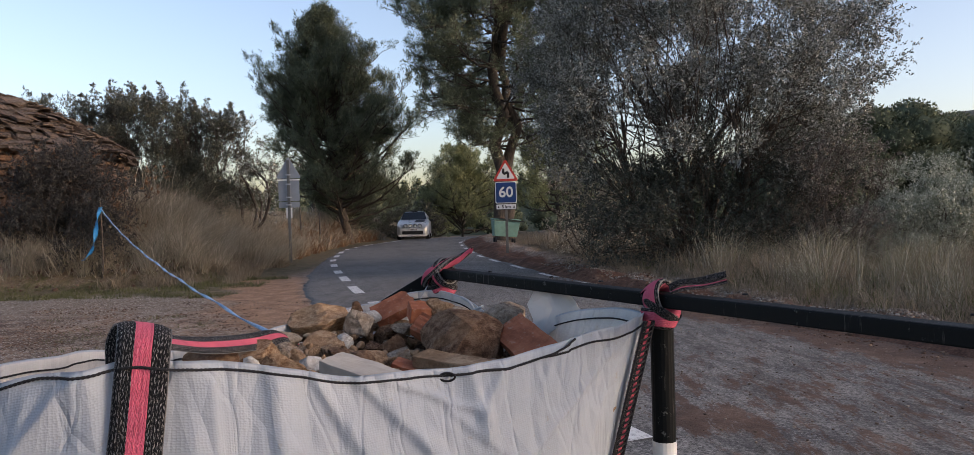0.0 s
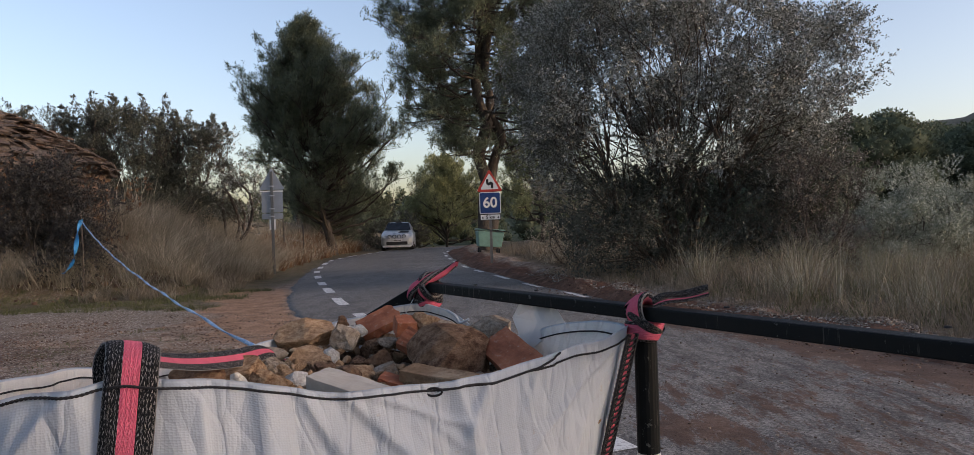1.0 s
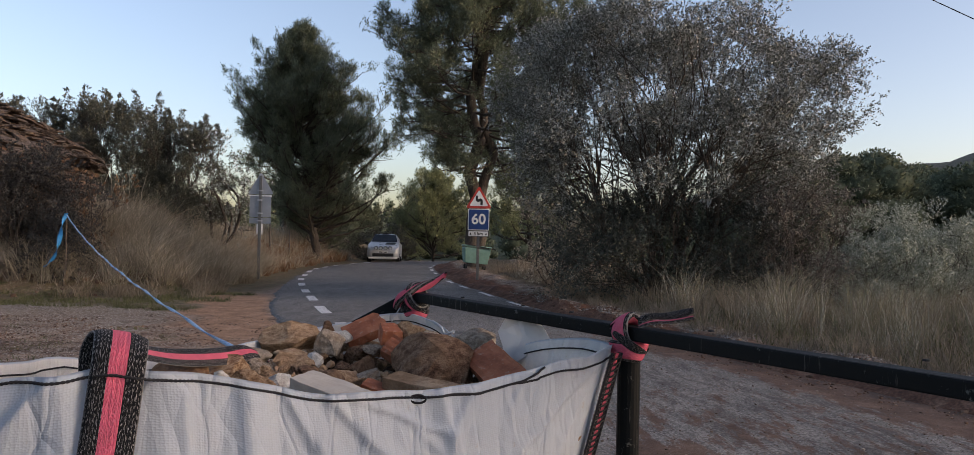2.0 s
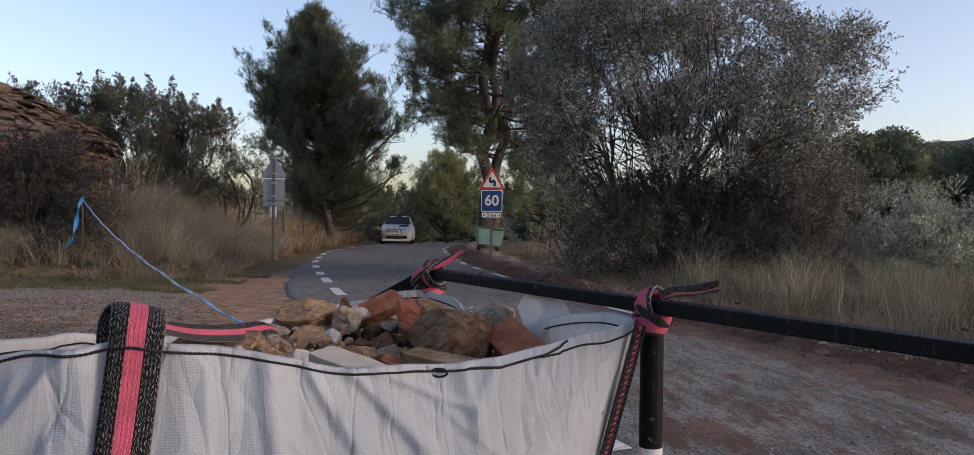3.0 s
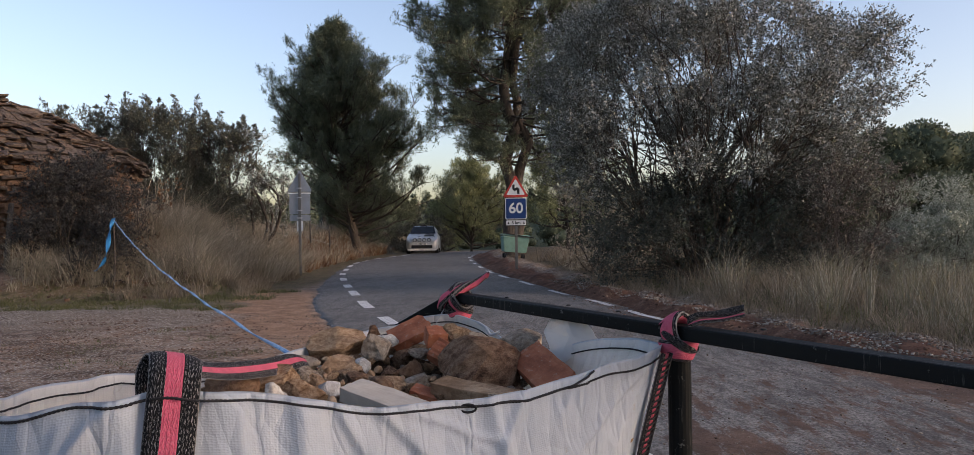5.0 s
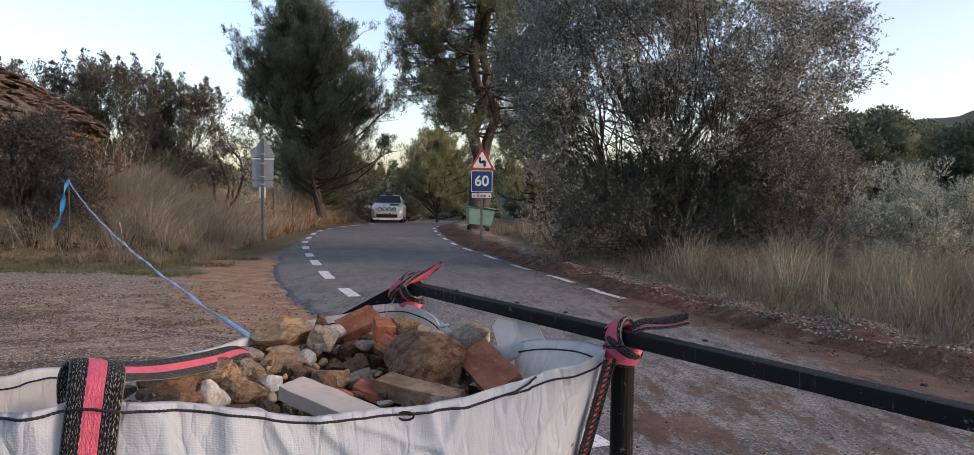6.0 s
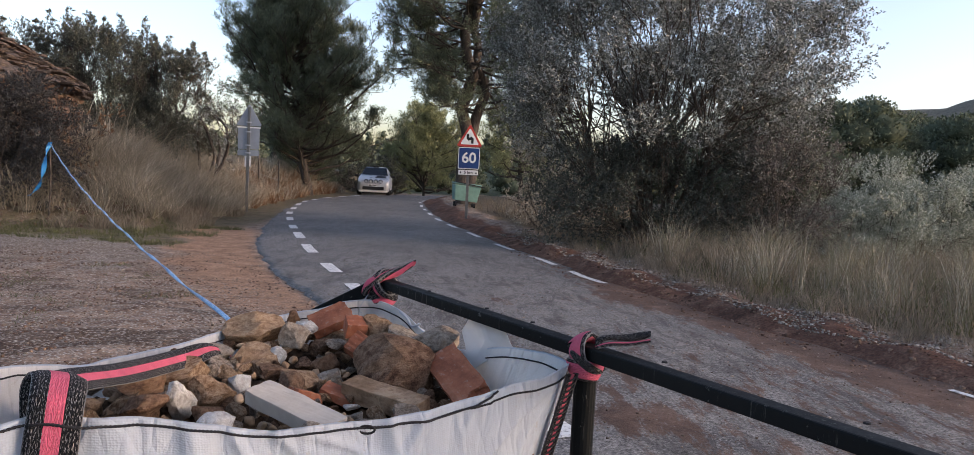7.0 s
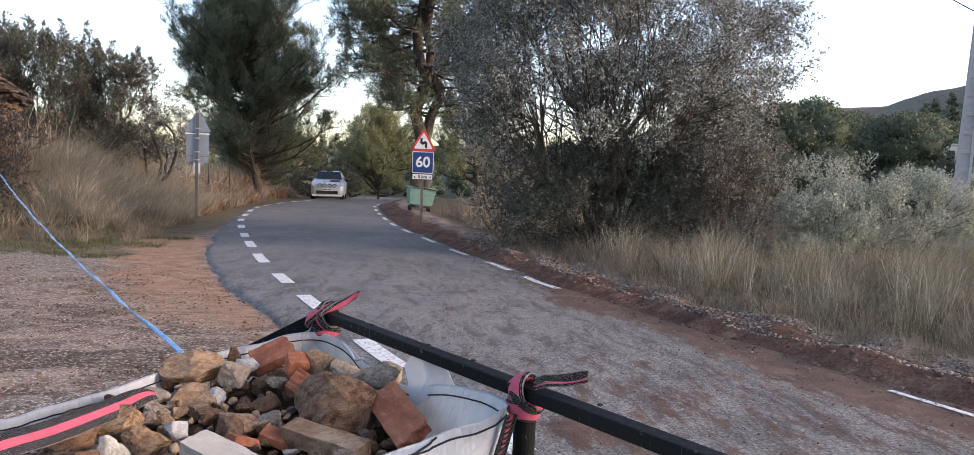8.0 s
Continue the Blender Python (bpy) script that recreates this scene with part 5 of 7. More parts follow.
def pine(name, label, x, y, tall, trunk_r, crown_z0, radius_at, n_limbs, tufts_per_limb, rng, material, lean=(0, 0), forks=1, up=0.35, needle=(0.20, 0.022), per=10, droop=0.0, clump=0.34, rise=0.6, inner=0.12):
    """An Aleppo pine: trunk, rising limbs with shoots bristling with needles."""
    z0 = float(height(x, y))
    pieces, tuft_c, tuft_w = [], [], []
    base = np.array([x, y, z0 - 0.15])
    axes = []
    for k_ in range(forks):
        a_ = rng.uniform(0, 6.283) if forks == 1 else math.pi * (1 - k_) + 0.3
        sp = 0.0 if forks == 1 else 0.025 * tall
        top = np.array([x + lean[0] + sp * math.cos(a_), y + lean[1] + sp * math.sin(a_), z0 + tall * (1 - 0.08 * k_)])
        p_, arr = limb(base + np.array([0.24 * k_, 0.1 * k_, 0]), top, trunk_r * (1 - 0.15 * k_), 0.03, rng, 0.025 if forks == 1 else 0.008, 16, 0, 10)
        axes.append(p_)
        pieces.append(arr)
    for q in range(n_limbs):
        ax = axes[q % forks]
        hz = crown_z0 + (1 - crown_z0) * ((q + rng.uniform(0, 1)) / n_limbs) ** 0.85
        k_ = hz * (len(ax) - 1)
        i_ = min(int(k_), len(ax) - 2)
        start = ax[i_] + (ax[i_ + 1] - ax[i_]) * (k_ - i_)
        a_ = q * 2.399 + rng.normal(0, 0.35)
        reach = radius_at(hz, a_) * rng.uniform(0.72, 1.08)
        if reach < 0.15:
            continue
        end = start + np.array([math.cos(a_) * reach, math.sin(a_) * reach, reach * (up + 0.25 * rng.normal()) - droop * reach])
        p_, arr = limb(start, end, max(0.02, 0.055 * (1 - hz) + 0.018), 0.008, rng, 0.10, 9, 0.10, 5)
        pieces.append(arr)
        # side branches, then short shoots on them that sweep up, each a brush of needles
        n_sub = 4 + int(reach * 2.4)
        k_ = rng.uniform(inner, 1.0, n_sub) ** 0.75 * 8
        i_ = np.minimum(k_.astype(int), 7)
        root = p_[i_] + (p_[i_ + 1] - p_[i_]) * (k_ - i_)[:, None]
        swing = unit(unit(end - start) * 0.75 + np.array([0, 0, rise * 0.7]) + rng.normal(0, 0.6, (n_sub, 3)))
        tip_ = root + swing * (rng.uniform(0.25, 0.55, n_sub) * min(reach, 2.6) * (1.15 - k_ / 16))[:, None]
        for q_ in range(n_sub):
            pieces.append(limb(root[q_], tip_[q_], 0.018, 0.005, rng, 0.10, 3, 0.06, 3)[1])
        n_sh = max(6, int(tufts_per_limb * (0.35 + 0.65 * min(1.0, reach / 3.0))))
        which = rng.integers(0, n_sub, n_sh)
        f_ = rng.uniform(0.25, 1.0, (n_sh, 1)) ** 0.7
        at = root[which] + (tip_ - root)[which] * f_ + rng.normal(0, 0.09, (n_sh, 3))
        way = unit(swing[which] * 0.6 + np.array([0, 0, rise]) + rng.normal(0, 0.45, (n_sh, 3)))
        ends_ = at + way * (rng.uniform(0.25, 0.7, n_sh) * clump * 1.5)[:, None]
        f_ = rng.uniform(0.0, 1.05, (n_sh, per, 1))
        tuft_c.append((at[:, None] + (ends_ - at)[:, None] * f_ + rng.normal(0, 0.025, (n_sh, per, 3))).reshape(-1, 3))
        tuft_w.append((way[:, None] * 0.9 + rng.normal(0, 0.55, (n_sh, per, 3))).reshape(-1, 3))
    c_all, w_all = np.concatenate(tuft_c), np.concatenate(tuft_w)
    return tree_object(name, label, "pine tree", x, y, z0, joined(pieces), M_BARK, [("crown", needle_tufts(c_all, w_all, 1, needle[0], needle[1], rng, 0.15), material)])


rng = np.random.default_rng(3)


def left_pine_radius(hz, a_):
    east = np.interp(hz, [0, 0.08, 0.2, 0.4, 0.6, 0.8, 1], [0.55, 0.85, 1.0, 0.90, 0.70, 0.38, 0.03])
    west = np.interp(hz, [0, 0.1, 0.25, 0.42, 0.6, 0.78, 1], [0.15, 0.25, 0.50, 0.86, 0.74, 0.36, 0.03])
    k_ = 0.5 + 0.5 * math.cos(a_)
    return 4.05 * (east * k_ + west * (1 - k_)) * (1 + 0.08 * math.sin(3 * a_ + 9 * hz))


def big_pine_radius(hz, a_):
    return 3.9 * np.interp(hz, [0, 0.25, 0.4, 0.6, 0.8, 1], [0.0, 0.5, 0.95, 1.0, 0.8, 0.3]) * (1 + 0.15 * math.sin(2 * a_ + 11 * hz + 1)) * (1 + 0.12 * math.cos(a_))


def slim_pine_radius(hz, a_):
    return 2.7 * np.interp(hz, [0, 0.2, 0.5, 0.8, 1], [0.9, 1.0, 0.85, 0.45, 0.08]) * (1 + 0.2 * math.sin(3 * a_ + 5 * hz))


pine("pine_tree", "dense dark green pine with an upright crown on the bank", -7.0, 36.5, 11.0, 0.22, 0.10, left_pine_radius, 210, 60, rng, M_PINE, lean=(-1.2, 0), up=0.55, clump=0.46, needle=(0.17, 0.030), per=22, rise=0.85, inner=0.1)
pine("pine_tree", "tall pine with a forked bare trunk and open crown", 0.22, 30.0, 14.5, 0.30, 0.26, big_pine_radius, 160, 76, rng, M_PINE, lean=(0.15, 0.3), forks=2, up=0.25, droop=0.10, clump=0.42, needle=(0.16, 0.030), per=22, rise=0.55, inner=0.25)
pine("pine_tree", "young light green pine beyond the bend", -2.3, 50.0, 5.6, 0.10, 0.05, slim_pine_radius, 100, 40, rng, M_PINE_WARM, up=0.55, needle=(0.18, 0.034), clump=0.36, per=22, rise=0.8)
pine("pine_tree", "young light green pine beyond the bend", -4.6, 56.0, 3.3, 0.09, 0.04, lambda h_, a_: 0.6 * slim_pine_radius(h_, a_), 60, 30, rng, M_PINE_WARM, up=0.4, needle=(0.20, 0.040), clump=0.36, per=20, rise=0.6)
pine("pine_tree", "low bushy pine at the foot of the dense pine", -8.0, 40.5, 3.9, 0.10, 0.02, lambda h_, a_: 0.62 * slim_pine_radius(h_, a_), 90, 44, rng, M_PINE, up=0.5, needle=(0.17, 0.034), clump=0.36, per=20, rise=0.7)
pine("pine_tree", "slender pine standing behind the tall pine", 3.2, 40.0, 7.0, 0.12, 0.1, slim_pine_radius, 60, 34, rng, M_PINE_WARM, up=0.35, needle=(0.20, 0.034), clump=0.36, per=20, rise=0.6)
pine("pine_tree", "dark pine on the bank behind the dense pine", -10.5, 44.0, 7.5, 0.16, 0.1, slim_pine_radius, 50, 30, rng, M_PINE, up=0.4, needle=(0.20, 0.036), clump=0.36, per=20, rise=0.6)


def bushy(name, label, category, stems, clumps, leaf, rng, wood_mat, leaf_mat, twig_every=1, rise=0.35, blades=leaf_arrays):
    """A shrub or broad tree. stems: (foot, fork height, count); clumps: (centre, radius, leaves); leaf: (length, width)."""
    (fx_, fy_), n_stem, stem_r, fork = stems
    z0 = float(height(fx_, fy_))
    foot = np.array([fx_, fy_, z0 - 0.1])
    pieces, bases, ways = [], [], []
    forks_ = []
    for s_ in range(n_stem):
        a_ = s_ * 2.399 + rng.uniform(-0.4, 0.4)
        tip = foot + np.array([math.cos(a_) * fork[0] * rng.uniform(0.3, 1), math.sin(a_) * fork[0] * rng.uniform(0.3, 0.8), fork[1] * rng.uniform(0.75, 1.15)])
        start = foot + np.array([math.cos(a_) * fork[0] * 0.12, math.sin(a_) * fork[0] * 0.12, 0])
        p_, arr = limb(start, tip, stem_r, stem_r * 0.6, rng, 0.20, 9, 0, 7)
        pieces.append(arr)
        forks_.append(p_)
    ends = np.array([p_[-1] for p_ in forks_])
    for c_, rad, n_leaf in clumps:
        c_ = np.asarray(c_, float)
        near_ = forks_[int(np.argmin(np.linalg.norm((ends - c_) * np.array([1, 1, 0.6]), axis=1) + rng.uniform(0, 0.5, len(ends))))]
        start = near_[int(rng.integers(4, 9))]
        p_, arr = limb(start, c_, stem_r * 0.24, 0.005, rng, 0.20, 9, 0.05, 4)
        pieces.append(arr)
        n_tw = max(4, int(14 * rad))
        tips = c_ + rng.normal(0, 0.55, (n_tw, 3)) * rad
        for tp in tips[::twig_every]:
            q_, arr = limb(p_[int(rng.integers(4, 9))], tp, 0.007, 0.003, rng, 0.12, 5, 0, 4)
            pieces.append(arr)
        # leaves run along sprays that start at the twig tips
        n_spray = max(4, n_leaf // 14)
        sp0 = c_ + unit(rng.normal(0, 1, (n_spray, 3))) * (rng.uniform(0.15, 1.0, (n_spray, 1)) ** 0.6) * rad * np.array([1, 1, 0.85])
        spw = unit(unit(sp0 - c_) * 0.6 + rng.normal(0, 0.6, (n_spray, 3)) + np.array([0, 0, rise]))
        k_ = rng.uniform(0, 1, (n_spray, 14, 1))
        pts = sp0[:, None] + spw[:, None] * k_ * rad * 0.55 + rng.normal(0, 0.012, (n_spray, 14, 3))
        bases.append(pts.reshape(-1, 3))
        ways.append((spw[:, None] * 0.7 + rng.normal(0, 0.6, (n_spray, 14, 3))).reshape(-1, 3))
    b_, w_ = np.concatenate(bases), np.concatenate(ways)
    ln = leaf[0] * rng.uniform(0.7, 1.25, len(b_))
    low = b_[:, 2] > height(b_[:, 0], b_[:, 1]) + 0.02
    crown = blades(b_[low], w_[low], ln[low], leaf[1], rng)
    return tree_object(name, label, category, fx_, fy_, z0, joined(pieces), wood_mat, [("crown", crown, leaf_mat)])


def clump_cloud(n, box_, keep, rad, leaves, rng):
    """Clump centres scattered in a box where keep() holds."""
    out = []
    while len(out) < n:
        p_ = np.array([rng.uniform(a_, b_) for a_, b_ in box_])
        if keep(p_):
            out.append((p_, rng.uniform(*rad), int(rng.uniform(*leaves))))
    return out


# the old olive: a broad dome, thin where the stems show, thick above
def olive_keep(p_):
    x_, y_, z_ = p_
    low_x = np.interp(z_, [1.0, 2.0, 3.0, 4.0, 6.0], [1.9, 1.5, 0.9, 0.7, 1.3])
    high_x = np.interp(z_, [1.4, 2.8, 3.5, 4.3, 5.2, 6.0], [7.0, 7.1, 7.8, 8.15, 7.7, 6.6])
    k_ = 2 * (x_ - low_x) / (high_x - low_x) - 1
    if abs(k_) > 1 or k_ * k_ + ((y_ - 15.8) / 2.3) ** 2 > 1.15 or z_ > 6.05 - 1.5 * max(0.0, abs(k_) - 0.45) ** 1.5 - 0.2 * math.sin(3 * x_):
        return False
    hollow = 2.1 < z_ < 3.1 + 0.25 * math.sin(2.3 * x_) and abs(x_ - 4.3) < 1.7
    return not hollow or rng.random() < 0.12


olive_clumps = clump_cloud(225, ((0.6, 8.5), (13.6, 18.0), (1.9, 6.1)), olive_keep, (0.32, 0.58), (800, 1300), rng)
bushy("olive_tree", "broad old olive tree with many stems and silvery leaves", "olive tree", ((4.1, 15.8), 15, 0.065, (1.9, 3.0)), olive_clumps, (0.055, 0.024), rng, M_OLIVE_BARK, M_OLIVE, 5)


def skirt_keep(p_):
    return p_[2] < 2.45 - 0.12 * (p_[0] - 4.2) ** 2 + 0.15 * math.sin(4 * p_[0])


under = clump_cloud(66, ((1.9, 6.6), (14.2, 15.8), (0.35, 2.5)), skirt_keep, (0.35, 0.55), (500, 800), rng)
bushy("mastic_shrub", "dark evergreen shrub under the olive tree", "shrub", ((4.0, 15.0), 9, 0.03, (1.2, 0.9)), under, (0.06, 0.024), rng, M_OLIVE_BARK, M_MASTIC)
right_thicket = clump_cloud(48, ((5.4, 7.1), (13.6, 15.6), (0.4, 2.5)), lambda p_: p_[2] < 2.4 - 0.5 * max(0.0, p_[0] - 6.2) ** 1.5, (0.3, 0.5), (450, 700), rng)
bushy("thorn_shrub", "half-bare brownish shrub beside the olive tree", "shrub", ((6.2, 14.5), 12, 0.025, (1.0, 1.2)), right_thicket, (0.05, 0.015), rng, M_OLIVE_BARK, M_TWIG_SHRUB)
left_thicket = clump_cloud(46, ((1.5, 3.4), (17.5, 21.5), (0.3, 2.6)), lambda p_: p_[2] < 2.7 - 0.5 * abs(p_[0] - 2.4), (0.3, 0.55), (200, 360), rng)
bushy("tall_scrub", "tall yellowing scrub beside the road sign", "shrub", ((2.4, 19.5), 9, 0.02, (1.0, 1.1)), left_thicket, (0.09, 0.016), rng, M_OLIVE_BARK, M_GRASS)

# silvery shrubs in the field
for sx_, sy_, w_, hgt in ((8.05, 14.9, 1.0, 1.35), (9.3, 15.3, 1.3, 1.7), (10.9, 15.8, 1.5, 2.0), (12.9, 17.4, 1.8, 2.15), (10.2, 18.2, 1.8, 2.15)):
    cl = clump_cloud(64, ((sx_ - w_, sx_ + w_), (sy_ - 1.0, sy_ + 1.0), (0.25, hgt)), lambda p_: p_[2] < hgt * math.sqrt(max(0.02, 1 - ((p_[0] - sx_) / w_) ** 2 * 0.75)), (0.2, 0.34), (480, 700), rng)
    bushy("silver_shrub", "dense grey-green silvery shrub in the dry grass", "shrub", ((sx_, sy_), 7, 0.014, (0.9, 0.8)), cl, (0.042, 0.017), rng, M_OLIVE_BARK, M_SILVER, 4, 1.2, thin_leaf_arrays)

# shrubs and small trees on the bank
for sx_, sy_, w_, hgt, n_ in ((-12.6, 23.6, 1.9, 4.9, 60), (-10.6, 23.2, 1.7, 5.0, 56), (-8.9, 23.4, 1.4, 4.5, 44)):
    cl = clump_cloud(int(n_ * 1.7), ((sx_ - w_, sx_ + w_), (sy_ - 1.2, sy_ + 1.2), (1.0, hgt)), lambda p_: p_[2] < hgt * math.sqrt(max(0.02, 1 - ((p_[0] - sx_) / w_) ** 2 * 0.6)) + 0.3 * math.sin(5 * p_[0]), (0.28, 0.46), (700, 950), rng)
    for _ in range(26):
        foot_ = np.array([sx_ + rng.uniform(-0.9, 0.9) * w_, sy_ + rng.uniform(-0.6, 0.6), hgt + rng.uniform(-0.75, 0.0)])
        for step_, (rad_, lv_) in enumerate(((0.22, 240), (0.15, 170), (0.09, 110))):
            cl.append((foot_ + np.array([0.04 * rng.normal(), 0, 0.24 * step_]), rad_, lv_))
    bushy("wild_shrub", "dark green wild shrub with upright twigs on the bank", "shrub", ((sx_, sy_), 8, 0.03, (1.0, 2.0)), cl, (0.062, 0.018), rng, M_OLIVE_BARK, M_SHRUB, 4, 1.3, thin_leaf_arrays)
cl = clump_cloud(26, ((-8.0, -6.6), (22.6, 24.4), (1.3, 4.2)), lambda p_: p_[2] < 4.4 - 1.6 * abs(p_[0] + 7.6), (0.3, 0.5), (120, 220), rng)
bushy("almond_tree", "thin small tree with sparse leaves on the bank", "tree", ((-7.7, 23.6), 4, 0.05, (0.6, 2.0)), cl, (0.075, 0.024), rng, M_OLIVE_BARK, M_OLIVE)
for sx_, sy_, hgt in ((-5.9, 48.0, 2.9), (-4.4, 47.5, 1.9), (-7.4, 46.5, 2.4)):
    cl = clump_cloud(30, ((sx_ - 1.3, sx_ + 1.3), (sy_ - 1.0, sy_ + 1.0), (-0.1, hgt)), lambda p_: p_[2] < hgt * math.sqrt(max(0.02, 1 - ((p_[0] - sx_) / 1.4) ** 2)), (0.35, 0.55), (160, 240), rng)
    bushy("round_shrub", "rounded dark green shrub at the bend", "shrub", ((sx_, sy_), 5, 0.03, (0.6, 0.8)), cl, (0.11, 0.05), rng, M_OLIVE_BARK, M_SHRUB)
# brushwood against the stone hut
cl = clump_cloud(110, ((-10.1, -8.0), (15.6, 16.7), (0.2, 2.9)), lambda p_: p_[2] < 2.9 - 0.7 * abs(p_[0] + 9.0) ** 1.7, (0.26, 0.42), (420, 600), rng)
bushy("bramble_bush", "dark tangled bramble bush in front of the stone hut", "shrub", ((-9.0, 16.1), 20, 0.014, (1.1, 1.2)), cl, (0.06, 0.019), rng, M_OLIVE_BARK, M_BRAMBLE, 1, 0.35, thin_leaf_arrays)
cl = clump_cloud(10, ((-8.4, -7.6), (16.2, 17.2), (0.9, 2.6)), lambda p_: True, (0.18, 0.3), (60, 110), rng)
bushy("autumn_shrub", "thin shrub with rusty autumn leaves at the hut corner", "shrub", ((-8.0, 16.7), 4, 0.012, (0.4, 1.0)), cl, (0.06, 0.03), rng, M_OLIVE_BARK, M_RUSTY)


# ---------------------------------------------------------------- grass
def sward(name, label, xs, ys, density, tall, width, rng, material, lean=0.45, clumps=0.55, blow=(0.0, 0.0)):
    """Tufts of tall grass over a stretch of ground; xs and ys are arrays of tuft places."""
    n = len(xs)
    per = density
    off_ = rng.normal(0, 0.06, (n * per, 2))
    base = np.stack([np.repeat(xs, per), np.repeat(ys, per)], -1) + off_
    z_ = height(base[:, 0], base[:, 1]) - 0.02
    t_ = np.repeat(tall[0] + (tall[1] - tall[0]) * rng.random(n) ** 1.6, per) * rng.uniform(0.4, 1.15, n * per)
    a_ = rng.uniform(0, 6.283, n * per)
    l_ = np.stack([np.cos(a_), np.sin(a_), -0.12 + 0 * a_], -1) * rng.uniform(0.1, lean * 1.6, n * per)[:, None]
    l_[:, :2] += off_ * 5.0
    l_ = l_ + np.repeat(rng.normal(0, 0.22, (n, 3)) * np.array([1, 1, 0]), per, 0) + np.array([blow[0], blow[1], 0])
    v, f_ = blade_arrays(np.concatenate([base, z_[:, None]], 1), l_, t_, width * rng.uniform(0.6, 1.3, n * per), rng)
    return tagged(new(name, fast_mesh(name, v, f_, material)), label, "grass", kind="stuff")


def scatter(n, box_, keep, rng):
    x_ = rng.uniform(box_[0][0], box_[0][1], n * 6)
    y_ = rng.uniform(box_[1][0], box_[1][1], n * 6)
    k_ = keep(x_, y_)
    return x_[k_][:n], y_[k_][:n]


def verge_inner(y):
    return np.interp(y, [0, 7.1, 7.6, 8.6, 11.7, 15.3, 19.6, 25.3, 40], [8.5, 5.15, 4.6, 4.05, 3.4, 3.0, 1.95, 1.0, 0.4])


tuft = lambda x_, y_: wave_noise(x_, y_, 0.75, 41) + 0.5 * wave_noise(x_, y_, 0.3, 44)
xs, ys = scatter(430, ((3.0, 12.0), (6.0, 14.8)), lambda x_, y_: (x_ > verge_inner(y_) + 0.1 + 0.2 * wave_noise(x_, y_, 0.6, 45)) & (tuft(x_, y_) > 0.3), rng)
sward("dry_grass", "tall pale dry grass along the verge", xs, ys, 44, (0.3, 1.15), 0.0055, rng, M_GRASS_VERGE, 0.42)
xs, ys = scatter(800, ((3.0, 12.0), (6.0, 14.8)), lambda x_, y_: (x_ > verge_inner(y_) - 0.1 + 0.2 * wave_noise(x_, y_, 0.6, 45)) & (tuft(x_, y_) < 0.6), rng)
sward("dry_grass", "grey weathered grass along the verge", xs, ys, 30, (0.15, 0.7), 0.007, rng, M_GRASS_GREY, 0.8)
xs, ys = scatter(480, ((0.4, 6.0), (11.5, 26.0)), lambda x_, y_: x_ > verge_inner(y_), rng)
sward("dry_grass", "tall pale dry grass beneath the olive tree", xs, ys, 22, (0.3, 0.75), 0.011, rng, M_GRASS_GREY)
xs, ys = scatter(900, ((2.5, 10.0), (6.0, 15.0)), lambda x_, y_: (x_ > verge_inner(y_) - 0.25), rng)
sward("green_grass", "low green grass among the dry stalks", xs, ys, 16, (0.12, 0.35), 0.010, rng, M_GRASS_GREEN)
xs, ys = scatter(1400, ((-10.5, -5.3), (15.2, 27.0)), lambda x_, y_: (bank_depth(x_, y_) > np.where(y_ > 19, -0.05, 0.45)) & (wave_noise(x_, y_, 1.2, 42) > -0.7), rng)
sward("dry_grass", "long dry grass hanging over the bank", xs, ys, 34, (0.4, 1.0), 0.011, rng, M_GRASS, 1.0, blow=(0.3, -0.35))
xs, ys = scatter(800, ((-9.5, -5.3), (21.0, 44.0)), lambda x_, y_: bank_depth(x_, y_) > -0.05, rng)
sward("dry_grass", "dry grass on the bank beside the bend", xs, ys, 18, (0.35, 0.8), 0.024, rng, M_GRASS, 0.7)
xs, ys = scatter(480, ((-8.4, -5.4), (23.0, 42.0)), lambda x_, y_: (bank_depth(x_, y_) > -0.15) & (bank_depth(x_, y_) < 1.5), rng)
sward("rusty_undergrowth", "rust-brown dry undergrowth at the foot of the bank", xs, ys, 18, (0.25, 0.7), 0.028, rng, M_RUSTY, 0.8)
xs, ys = scatter(420, ((-7.6, -4.8), (14.6, 21.5)), lambda x_, y_: (bank_depth(x_, y_) > -0.35) & (bank_depth(x_, y_) < 0.6) & (wave_noise(x_, y_, 0.7, 47) > -0.3), rng)
sward("dry_grass", "short trampled dry grass at the foot of the bank", xs, ys, 16, (0.08, 0.42), 0.013, rng, M_GRASS_GREY, 0.9)
xs, ys = scatter(60, ((-10.2, -7.2), (17.5, 19.8)), lambda x_, y_: bank_depth(x_, y_) > 1.2, rng)
sward("dry_stalks", "tall pale dry stalks on top of the bank", xs, ys, 7, (1.2, 2.0), 0.016, rng, M_GRASS, 0.22)
xs, ys = scatter(900, ((-11.0, -4.4), (12.6, 16.5)), lambda x_, y_: (bank_depth(x_, y_) < 0.8) & (wave_noise(x_, y_, 0.8, 43) > -0.2), rng)
sward("green_grass", "short green grass and moss at the foot of the bank", xs, ys, 14, (0.04, 0.14), 0.012, rng, M_GRASS_GREEN, 0.7)
